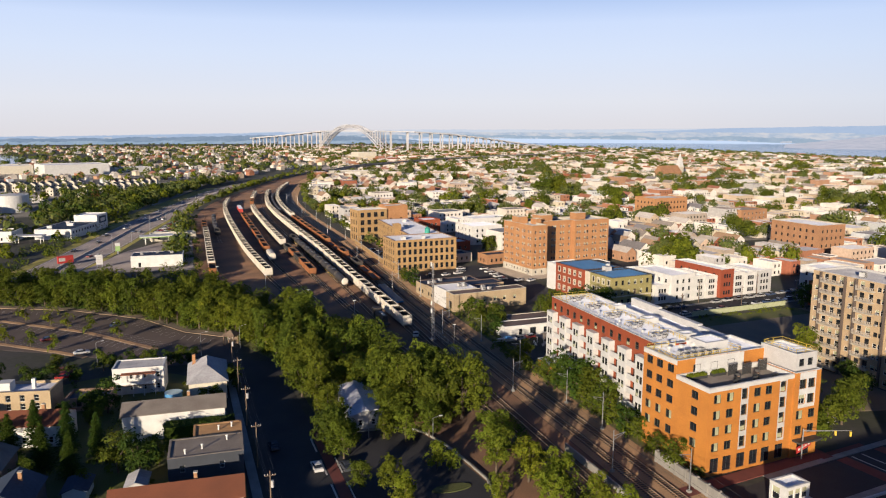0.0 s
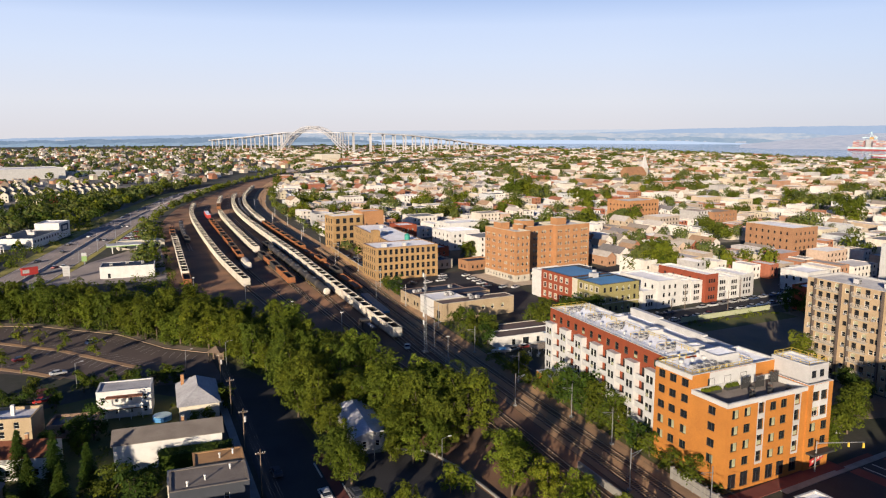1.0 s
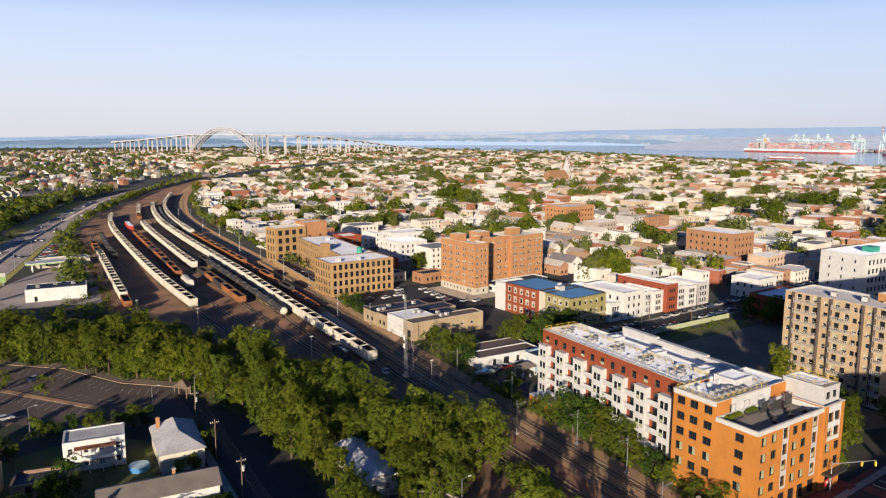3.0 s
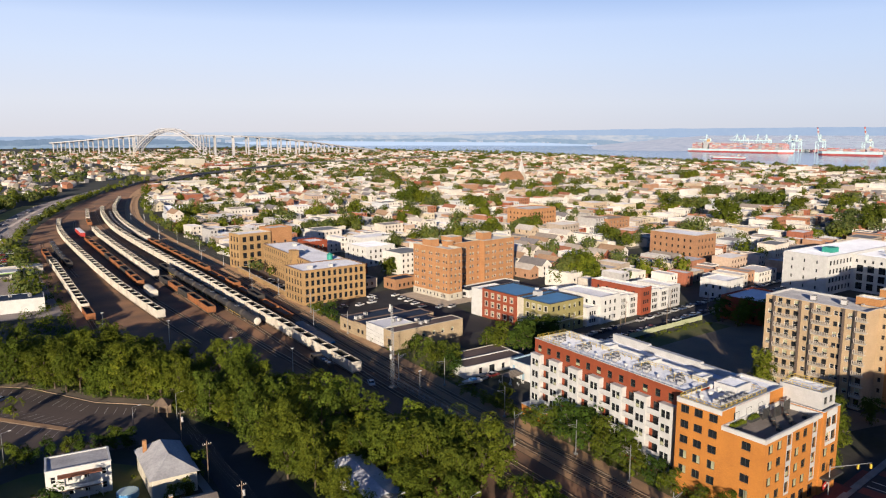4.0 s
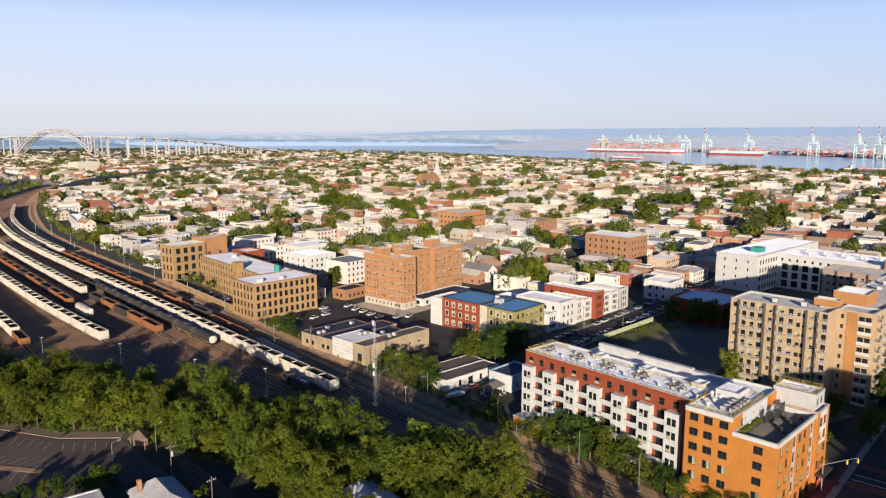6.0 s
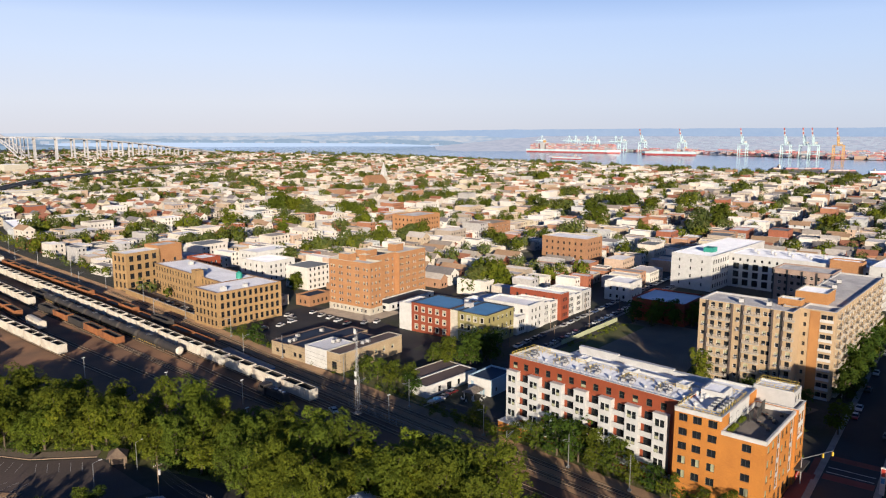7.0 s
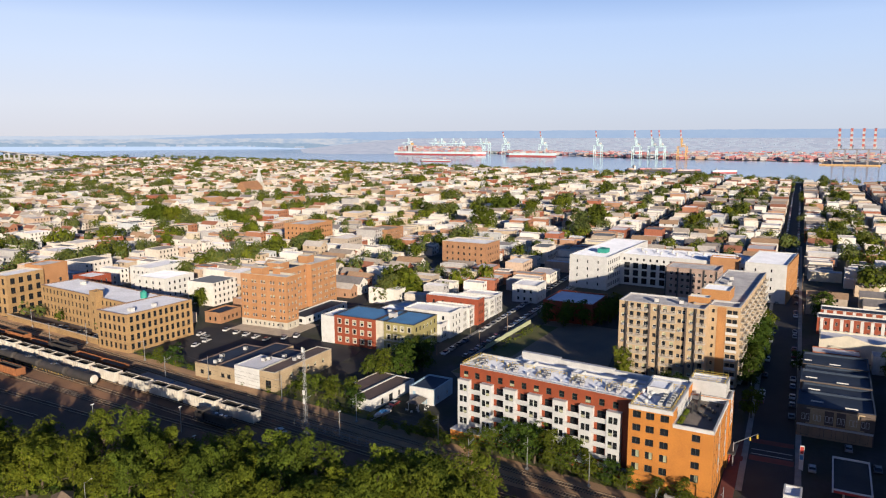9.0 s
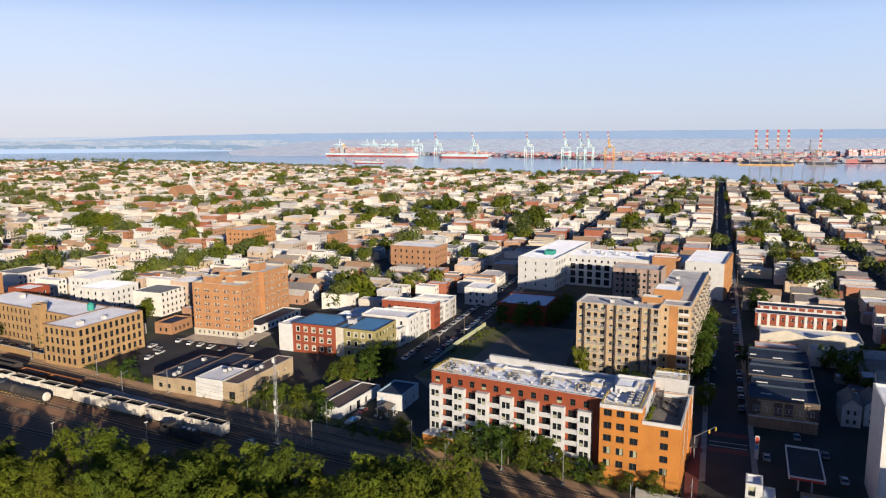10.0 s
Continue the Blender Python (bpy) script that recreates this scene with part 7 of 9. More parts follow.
        for k in range(10):
            for s in (-1, 1):
                mb.box(s * 1.6 - 0.05, s * 1.6 + 0.05, -7.2 + k * 1.6, -7.1 + k * 1.6, 1.3, 3.9, M["hopper_white"])
        out.append(("body", mb, "cream-white covered hopper body"))
    elif kind == "loco":
        mb = Mesh()
        mb.box(-1.5, 1.5, -8, 8, 1.1, 1.5, M["hopper_black"])
        mb.box(-1.0, 1.0, -6.5, 3.4, 1.5, 3.9, M["hopper_black"])
        mb.box(-1.5, 1.5, 3.4, 6.0, 1.5, 4.4, M["hopper_black"])
        mb.box(-0.9, 0.9, 6.0, 7.8, 1.5, 3.1, M["hopper_black"])
        out.append(("body", mb, "black diesel locomotive body"))
        mb = Mesh()
        for y in (-5, -3, -1):
            mb.tube((0, y, 3.9), (0, y, 4.15), 0.55, 0.55, M["steel"], 10)
        out.append(("fan", mb, ""))
        mb = Mesh()
        for s in (-1.51, 1.51):
            mb.box(s - 0.01, s + 0.01, 3.8, 5.6, 3.2, 4.0, M["glass"])
        mb.box(-1.2, 1.2, 6.0, 6.02, 3.3, 4.1, M["glass"])
        out.append(("cab_window", mb, ""))
    for s in (-5.2, 5.2):
        mb = Mesh()
        mb.box(-1.0, 1.0, s - 1.3, s + 1.3, 0.55, 0.85, M["frame_dark"])
        for y in (-0.9, 0.9):
            for x in (-0.75, 0.75):
                mb.tube((x - 0.07, s + y, 0.62), (x + 0.07, s + y, 0.62), 0.42, 0.42, M["rail_steel"], 12)
        out.append(("bogie", mb, ""))
    mb = Mesh()
    mb.box(-0.25, 0.25, -8.15, 8.15, 0.9, 1.1, M["frame_dark"])
    out.append(("coupler_beam", mb, ""))
    car_kinds[kind] = [(n, m.data(n), l) for n, m, l in out]
    return car_kinds[kind]


NAMES = {"white": ("hopper_car", "cream-white open hopper car standing on a siding", "hopper car"), "black": ("hopper_car", "black open hopper car standing on a siding", "hopper car"),
         "rusty": ("hopper_car", "rusty brown open hopper car standing on a siding", "hopper car"), "tank": ("tank_car", "black railway tank car on a siding", "tank car"),
         "tank_end": ("tank_car", "black tank car with a cream end", "tank car"), "flat": ("gondola_car", "rusty low gondola car with gravel", "gondola car"),
         "blue": ("flat_car", "blue slatted railway flat car", "flat car"), "red": ("box_car", "faded red box car on a siding", "box car"),
         "covered": ("covered_hopper_car", "cream-white covered hopper car standing alone", "hopper car"), "loco": ("locomotive", "black diesel locomotive in the yard", "locomotive")}


def train(track, y0, y1, kinds, group, pitch=16.6):
    line = YARD[track]
    y, k = y0 + pitch / 2, 0
    while y < y1:
        kind = kinds[k] if k < len(kinds) else kinds[-1]
        dx = (line(y + 5) - line(y - 5)) / 10
        ang = -math.atan(dx)
        nm, lab, cat = NAMES[kind]
        t = thing(nm, lab, cat, Matrix.Translation((line(y), y, 0.27 - 0.12)) @ Matrix.Rotation(ang, 4, "Z"), group)
        body = t
        for k2, (n, me, l) in enumerate(car_parts(kind)):
            made = part(n, me, body if n == "cross_brace" else t, l)
            body = made if k2 == 0 else body
        y += pitch * math.cos(ang)
        k += 1


train("left", 345, 545, ["rusty"] + ["white"] * 8 + ["black", "rusty", "rusty"], "cars of the outer siding")
train("grey", 478, 580, ["black", "tank", "tank", "tank", "tank", "tank"], "tank cars")
train("a", 333, 722, ["white"], "white hopper cars")
train("rust", 404, 590, ["rusty", "rusty", "black", "rusty", "rusty", "black", "rusty", "rusty", "rusty", "rusty", "rusty"], "rusty hopper cars")
train("rust", 606, 640, ["red"], "rusty hopper cars")
train("rust", 374, 390, ["covered"], "white hopper cars")
train("b", 330, 412, ["rusty", "rusty", "black", "rusty", "black"], "rusty hopper cars")
train("b", 424, 640, ["white"], "white hopper cars")
train("b", 676, 785, ["rusty", "rusty", "white"], "white hopper cars")
train("c", 300, 450, ["tank_end", "tank", "tank", "tank", "tank", "tank", "tank", "tank", "black"], "tank cars")
train("d", 229, 810, ["white"], "white hopper cars")
train("mid", 590, 760, ["tank"], "tank cars")
train("e", 306, 560, ["flat", "flat", "black", "flat", "rusty", "flat", "flat", "rusty", "rusty"], "gondola cars")
train("e", 560, 925, ["white"], "white hopper cars")
train("e", 262, 296, ["blue"], "flat cars")
train("c", 232, 248, ["loco"], "locomotives")

# ---- masts, poles and wires along the line ----
def catenary_pole(x, y, side):
    t = thing("catenary_pole", "pale steel pole with a bracket arm beside the track", "pole", pose(x, y, 0.1), "catenary poles")
    mb = Mesh()
    mb.box(-0.35, 0.35, -0.35, 0.35, -0.1, 0.5, M["concrete"])
    part("footing", mb, t)
    mb = Mesh()
    mb.tube((0, 0, 0.5), (0, 0, 8.6), 0.13, 0.09, M["steel"], 8)
    part("mast", mb, t)
    mb = Mesh()
    mb.beam((0, 0, 7.4), (side * 2.6, 0, 7.9), 0.09, 0.09, M["steel"])
    mb.beam((0, 0, 6.6), (side * 2.6, 0, 7.8), 0.06, 0.06, M["steel"])
    part("bracket", mb, t)


for k, y in enumerate((104, 134.5, 151, 178, 207, 238, 274, 312, 352, 396, 442, 490, 545, 605, 670)):
    catenary_pole(YARD["lrt_e"](y) + 2.3, y, -1)
    if k % 2 == 0:
        catenary_pole(YARD["lrt_w"](y + 12) - 2.2, y + 12, 1)
mb = Mesh()
for tr in ("lrt_w", "lrt_e"):
    ys = np.arange(60, 660, 30.0)
    for z in (6.2, 7.6):
        for a, c in zip(ys[:-1], ys[1:]):
            mb.beam((YARD[tr](a), a, z), (YARD[tr](c), c, z), 0.035, 0.035, M["frame_dark"])
tagged(solid("overhead_wire", mb, "thin dark overhead contact wires", "wire"), kind="stuff")
t = thing("radio_mast", "tall grey lattice radio mast beside the tracks", "mast", pose(82.3, 214.2, 0))
for x in (-0.38, 0.38):
    for y in (-0.38, 0.38):
        mb = Mesh()
        mb.beam((x, y, 0), (x * 0.55, y * 0.55, 25), 0.06, 0.06, M["steel"])
        part("leg", mb, t)
mb = Mesh()
for k in range(16):
    a, c = 1.55 * k, 1.55 * (k + 1)
    f0, f1 = 0.38 * (1 - 0.45 * a / 25), 0.38 * (1 - 0.45 * c / 25)
    for s in (-1, 1):
        mb.beam((-f0, s * f0, a), (f1, s * f1, c), 0.035, 0.035, M["steel"])
        mb.beam((s * f0, -f0, a), (s * f1, f1, c), 0.035, 0.035, M["steel"])
part("lattice", mb, t)
mb = Mesh()
mb.box(-0.9, 0.9, -0.9, 0.9, 0, 0.5, M["concrete"])
part("footing", mb, t)
for z in (9, 11.5, 24):
    mb = Mesh()
    mb.box(-0.7, -0.4, -0.3, 0.3, z, z + 1.4, M["frame_white"])
    part("antenna", mb, t)
for x, y, h in ((22.5, 326, 8), (40, 300, 8), (52, 268, 7.5), (64, 245, 7.5), (86, 205, 7), (55, 228, 6)):
    t = thing("yard_pole", "slim grey yard lamp pole", "pole", pose(x, y, 0), "yard poles")
    mb = Mesh()
    mb.tube((0, 0, 0), (0, 0, h), 0.12, 0.08, M["steel"], 7)
    part("shaft", mb, t)
    mb = Mesh()
    mb.box(-0.5, 0.5, -0.15, 0.15, h, h + 0.2, M["frame_white"])
    part("lamp_head", mb, t)
# chain-link fence and retaining wall beside the line
t = thing("fence", "tall grey chain-link fence beside the rails", "fence", pose(0, 0, 0))
post = Mesh()
post.tube((0, 0, 0), (0, 0, 2.2), 0.05, 0.05, M["steel"], 6)
post_me = post.data("post")
for y in range(176, 222, 3):
    part("post", post_me, t, m=pose(YARD["lrt_w"](y) - 4.8, y, 0))
mb = Mesh()
for z in (0.15, 1.1, 2.15):
    for y in range(176, 219, 3):
        mb.beam((YARD["lrt_w"](y) - 4.8, y, z), (YARD["lrt_w"](y + 3) - 4.8, y + 3, z), 0.04, 0.04, M["steel"])
for k in range(130):
    y = 176 + k * 0.34
    mb.beam((YARD["lrt_w"](y) - 4.8, y, 0.1), (YARD["lrt_w"](y) - 4.8, y + 0.001, 2.15), 0.015, 0.015, M["steel"])
part("mesh_panel", mb, t)
mb = Mesh()
mb.box(95.4, 95.9, 86, 117, 0, 2.4, M["concrete"])
for k in range(11):
    mb.box(95.25, 96.05, 86.5 + k * 3.0, 86.9 + k * 3.0, 0, 2.6, M["concrete"])
solid("retaining_wall", mb, "grey panelled concrete wall beside the rails", "wall", kind="structure")
mb = Mesh()
mb.box(81.0, 81.35, 96, 128, 0, 1.6, M["concrete"])
solid("low_wall", mb, "low grey concrete wall by the rails", "wall", kind="structure")

# ---- the town's houses ----
KEEP_OUT = [(-60, 40, 101, 2600), (95, 100, 136, 182), (96, 178, 160, 300), (90, 296, 168, 452), (150, 220, 218, 328), (120, 115, 262, 214), (228, 105, 308, 214), (284, 112, 400, 236), (218, 218, 262, 262), (318, 280, 352, 332), (338, 448, 378, 478),
            (382, 408, 414, 432), (166, 386, 212, 440), (128, 365, 166, 446), (90, 386, 130, 410), (148, 72, 218, 102), (90, 40, 172, 104), (236, 60, 303, 104), (258, 222, 280, 242), (680, 855, 712, 890), (160, 60, 186, 78)]
house_kinds = {}
VIADUCT = [(205, 1075), (270, 1150), (330, 1240), (400, 1310), (480, 1395), (570, 1480), (720, 1580), (920, 1700), (1150, 1800)]
FAR_BLOCKS = [(128, 680, 175, 762), (176, 700, 220, 752), (222, 1056, 384, 1096), (396, 1622, 456, 1680), (428, 1548, 496, 1592)]


def blocked(x, y, gap):
    """True over the railway viaduct and the large far blocks."""
    if any(a - gap < x < c + gap and e - gap < y < g + gap for a, e, c, g in FAR_BLOCKS):
        return True
    for (ax, ay), (cx, cy) in zip(VIADUCT[:-1], VIADUCT[1:]):
        px, py = cx - ax, cy - ay
        q = max(0, min(1, ((x - ax) * px + (y - ay) * py) / (px * px + py * py)))
        if math.hypot(x - ax - q * px, y - ay - q * py) < gap + 9:
            return True
    return False


def house_parts(w, d, n, gable):
    key = (w, d, n, gable)
    if key in house_kinds:
        return house_kinds[key]
    h = n * 3.0 + 0.6
    mb = Mesh()
    spots = []
    for f in "SWEN":
        u, where = FACES[f]
        o, ln = where(0, 0, w, d)
        holes = []
        if f in "SW":
            k = 2 if f == "S" else 3
            for a in spread(k, ln, 0.5):
                for z in floors(n, 0.9, 3.0):
                    holes.append((a - 0.5, a + 0.5, z, z + 1.5))
                    spots.append((o, u, a, z))
        mb.facade(o, u, ln, 0, h, holes, 0.1, M["siding"])
    rise = w * 0.36
    if gable:
        mb.face([(0, 0, h), (w, 0, h), (w / 2, 0, h + rise)], M["siding"])
        mb.face([(w, d, h), (0, d, h), (w / 2, d, h + rise)], M["siding"])
    wall = mb.data("wall")
    mb = Mesh()
    if gable:
        e, k = 0.35, rise / (w / 2)
        for a, c in ((-e, w / 2), (w + e, w / 2)):
            p = [(a, -e, h - e * k), (c, -e, h + rise), (c, d + e, h + rise), (a, d + e, h - e * k)]
            q = [(x, y, z + 0.15) for x, y, z in p]
            mb.hull(p + q, [(0, 1, 2, 3), (7, 6, 5, 4), (0, 4, 5, 1), (2, 6, 7, 3), (3, 7, 4, 0)], M["pitch_roof"])
        mb.box(w * 0.6, w * 0.6 + 0.5, d * 0.6, d * 0.6 + 0.5, h, h + rise + 0.8, M["factory_red"])
    else:
        mb.box(0.2, w - 0.2, 0.2, d - 0.2, h - 0.5, h - 0.25, M["flat_roof"])
        for a, c in ((w * 0.3, d * 0.3), (w * 0.7, d * 0.65)):
            mb.tube((a, c, h - 0.25), (a, c, h + 0.4), 0.15, 0.15, M["frame_white"], 6)
        mb.box(w * 0.55, w * 0.55 + 1.1, d * 0.75, d * 0.75 + 1.1, h - 0.25, h + 0.35, M["white_panel"])
    roof = mb.data("roof")
    mb = Mesh()
    if not gable:
        mb.box(-0.35, w + 0.05, -0.4, -0.003, h - 0.55, h + 0.15, M["frame_white"])
        for q in ((0, 0.2, 0, d), (w - 0.2, w, 0, d), (0.2, w - 0.2, d - 0.2, d)):
            mb.box(*q, h, h + 0.12, M["tan_stone"])
    else:
        mb.box(w * 0.15, w * 0.85, -1.6, -0.003, 2.6, 2.8, M["pitch_roof"])
        for a in (w * 0.18, w * 0.8):
            mb.box(a, a + 0.15, -1.55, -1.4, 0, 2.6, M["frame_white"])
    trim = mb.data("cornice")
    house_kinds[key] = (wall, roof, trim, spots)
    return house_kinds[key]


def town_house(x, y, rot, w, d, n, gable):
    lab = ("pale frame house with a pitched shingle roof" if gable else "narrow flat-roofed town house with a cornice") if n == 2 else ("tall gabled frame house" if gable else "three-storey flat-roofed town house")
    t = thing("town_house", lab, "house", pose(x, y, 0, 0, 0, rot), "town houses")
    wall, roof, trim, spots = house_parts(w, d, n, gable)
    part("wall", wall, t)
    part("roof", roof, t)
    part("porch" if gable else "cornice", trim, t)
    for o, u, a, z in spots:
        place_window(t, o, u, a, z, 1.0, 1.5, random.choice(("white", "white", "dark", "whiteblind")), 0.1)


far = Mesh()
far_win = Mesh()
CG, SG = math.cos(GRID), math.sin(GRID)


def far_house(x, y, w, d, h, gable, win, turn=GRID):
    c, s = math.cos(turn), math.sin(turn)

    if blocked(x + w / 2, y + d / 2, 9):
        return

    def P(a, e, z):
        return (x + a * c - e * s, y + a * s + e * c, z)
    n = len(far.v)
    wall = far.slot(M["siding_far"])
    pts = [P(0, 0, 0), P(w, 0, 0), P(w, d, 0), P(0, d, 0), P(0, 0, h), P(w, 0, h), P(w, d, h), P(0, d, h)]
    faces = [(0, 1, 5, 4), (1, 2, 6, 5), (2, 3, 7, 6), (3, 0, 4, 7)]
    if gable:
        r = min(w, d) * 0.38
        pts += [P(w / 2, 0, h + r), P(w / 2, d, h + r)]
        faces += [(4, 5, 8), (6, 7, 9)]
    far.v.extend(pts)
    for f in faces:
        far.f.append(tuple(n + i for i in f))
        far.m.append(wall)
    if gable:
        k = 0.3
        far.hull([P(-k, -k, h - 0.2), P(w / 2, -k, h + r), P(w / 2, d + k, h + r), P(-k, d + k, h - 0.2)], [(0, 1, 2, 3)], M["pitch_far"])
        far.hull([P(w + k, -k, h - 0.2), P(w / 2, -k, h + r), P(w / 2, d + k, h + r), P(w + k, d + k, h - 0.2)], [(3, 2, 1, 0)], M["pitch_far"])
    else:
        far.hull([P(0, 0, h - 0.3), P(w, 0, h - 0.3), P(w, d, h - 0.3), P(0, d, h - 0.3)], [(0, 1, 2, 3)], M["flat_far"])
    if win:
        e = 0.03
        for z in np.arange(1.0, h - 1.5, 3.0):
            for a in ((w * 0.28, w * 0.72) if w < 12 else np.arange(1.5, w, 3)):
                far_win.hull([P(a - 0.45, -e, z), P(a + 0.45, -e, z), P(a + 0.45, -e, z + 1.4), P(a - 0.45, -e, z + 1.4)], [(0, 1, 2, 3)], M["glass"])
            for a in (d * 0.25, d * 0.7) if gable else ():
                far_win.hull([P(-e, a + 0.45, z), P(-e, a - 0.45, z), P(-e, a - 0.45, z + 1.4), P(-e, a + 0.45, z + 1.4)], [(0, 1, 2, 3)], M["glass"])


def free(x, y):
    if any(a < x < c and e < y < g for a, e, c, g in KEEP_OUT):
        return False
    return x > lrt(min(max(y, 40), 1300)) + 16 and x < coast_x(y) - 45 and y < 3100


rng = random.Random(5)
near_count = 0
town_trees = []
for i in range(len(STREETS) - 1):
    v0, v1 = STREETS[i] + (8.0 if i in (4, 5) else 6.4), STREETS[i + 1] - (8.0 if i in (3, 4) else 6.4)
    for j in range(len(AVENUES) - 1):
        u0, u1 = AVENUES[j] + 9, AVENUES[j + 1] - 9
        gabled_block = rng.random() < 0.22
        deep = v1 - v0
        inner = [v0 + deep * q - 5.5 for q in ((0.27, 0.42, 0.57, 0.72) if deep > 85 else (0.40, 0.60) if deep > 60 else ())]
        for row in range(2 + len(inner)):
            u = u0
            while u < u1 - 5:
                w = rng.choice((6, 7, 7, 8))
                d = rng.choice((13, 15, 17))
                n = 2 if rng.random() < 0.84 else 3
                gable = rng.random() < (0.6 if gabled_block else 0.10)
                big = rng.random() < 0.07
                v = v0 + rng.uniform(0, 2.5) if row == 0 else v1 - d - rng.uniform(0, 2.5) if row == 1 else inner[row - 2] + rng.uniform(-3, 3)
                d = d if row < 2 else 11
                x, y = grid(u, v)
                cx, cy = grid(u + w / 2, v + d / 2)
                ok = free(x, y) and free(cx, cy) and free(*grid(u + w, v + d))
                if ok and rng.random() > (0.08 if row < 2 else 0.40):
                    dist = math.hypot(cx - 20, cy - 110)
                    if big:
                        far_house(x, y, 2.4 * w, d, rng.uniform(6, 12), False, dist < 700)
                        u += 1.5 * w
                    elif dist < 330 and near_count < 50:
                        near_count += 1
                        town_house(x, y, 6, w, d, n, gable)
                    else:
                        far_house(x, y, w, d, n * 2.8 + rng.uniform(-0.8, 1.6), gable, dist < 700, GRID + rng.uniform(-0.02, 0.02))
                elif ok and rng.random() < 0.8:
                    town_trees.append((cx, cy, rng.uniform(0.9, 1.4)))
                u += w + (0.2 if rng.random() < 0.6 else rng.uniform(1, 3))
        # street trees
        u = u0
        while u < u1:
            for v in (STREETS[i] + 6.4, STREETS[i + 1] - 6.4):
                x, y = grid(u + rng.uniform(-2, 2), v)
                if rng.random() < 0.09 and free(x, y):
                    town_trees.append((x, y, rng.uniform(0.7, 1.3)))
            u += 11
        # yards behind the houses
        u = u0
        while u < u1:
            vm = (v0 + v1) / 2 + rng.uniform(-5, 5)
            x, y = grid(u, vm)
            if free(x, y):
                r = rng.random()
                lush = noise.noise(Vector((x * 0.012, y * 0.012, 4)))
                if r < 0.16 + 0.8 * lush:
                    town_trees.append((x, y, rng.uniform(0.8, 1.3) + 0.8 * max(lush, 0)))
                    if lush > 0.12:
                        for q in range(4):
                            town_trees.append((x + rng.uniform(-11, 11), y + rng.uniform(-9, 9), rng.uniform(1.0, 1.9)))
                elif r < 0.62:
                    far_house(x, y, rng.uniform(3, 7), rng.uniform(4, 9), rng.uniform(2.6, 4.5), False, False)
            u += rng.uniform(7, 15)
# west of the highway and north of the yard: looser suburbs
for k in range(3200):
    y = rng.uniform(620, 3400)
    x = rng.uniform(-0.42 * y - 60, 1500 if y > 1400 else 260 + 0.2 * y)
    hx = hwy(min(y, 1400))
    if y < 1400 and hx - 40 < x < lrt(min(y, 1300)) + 30:
        continue
    if y < 1300 and x > lrt(y):
        continue
    if y > 1300 and x > 300 and y < 3000:
        continue
    if -1100 < x < -280 and 1450 < y < 2420:
        continue
    if y < 760 and x > -130:
        continue
    if y < 1000 and hx - 76 < x < hx or 820 < y < 1030 and -225 < x < hx or 1200 < y < 1420 and -330 < x < 0:
        continue
    far_house(x, y, rng.choice((6.5, 7.5, 9)), rng.choice((8, 10, 12)), rng.choice((4.5, 5, 6)), rng.random() < 0.7, False, rng.choice((0.5, 0.5, 0.62)))
tagged(solid("far_houses", far, "countless pale town houses with flat and pitched roofs", "houses"), kind="stuff")
tagged(solid("far_house_windows", far_win, "small dark windows of the distant houses", "windows"), kind="stuff")

# large blocks and the railway viaduct far up the line
for lab, cat, x, y, rot, w, d, h, wall, roof in (("long white flat-roofed depot beside the curving track", "depot", 136, 692, -10, 22, 58, 7, "white_wall", "white_roof"), ("wide tan workshop with a pale flat roof", "workshop", 180, 716, 6, 36, 24, 9, "cream_wall", "silver_roof"),
                                                 ("very long tan warehouse with a pale roof", "warehouse", 226, 1064, 2, 152, 24, 8.5, "tan_stone", "silver_roof"), ("pale beige block standing over the houses", "building", 402, 1628, 10, 46, 40, 20, "cream_wall", "white_roof"),
                                                 ("low red shop beyond the viaduct", "shop", 432, 1554, 20, 56, 26, 9, "red_wall", "silver_roof")):
    plain(lab, cat, x, y, rot, w, d, h, M[wall], M[roof], 0, 0, 2, "dark")
t = thing("railway_viaduct", "long grey railway viaduct curving over the town", "viaduct", pose(0, 0, 0))
for k, (a, c) in enumerate(zip(VIADUCT[:-1], VIADUCT[1:])):
    a, c = Vector((*a, 9.5 if k else 3.0)), Vector((*c, 9.5))
    deck = Mesh()
    deck.beam(a, c, 13, 1.6, M["asphalt"])
    part("deck", deck, t)
    side = Vector((c.y - a.y, a.x - c.x, 0)).normalized() * 6.5
    for o in (side, -side):
        wall = Mesh()
        wall.beam(a + o + Vector((0, 0, 0.9)), c + o + Vector((0, 0, 0.9)), 0.5, 1.8, M["concrete"])
        part("parapet", wall, t)
    for q in range(int((c - a).length // 30)):
        p = a + (c - a) * ((q + 0.5) * 30 / (c - a).length)
        mb = Mesh()
        mb.box(p.x - 1.6, p.x + 1.6, p.y - 1.6, p.y + 1.6, 0, p.z - 0.8, M["concrete"])
        part("pier", mb, t)

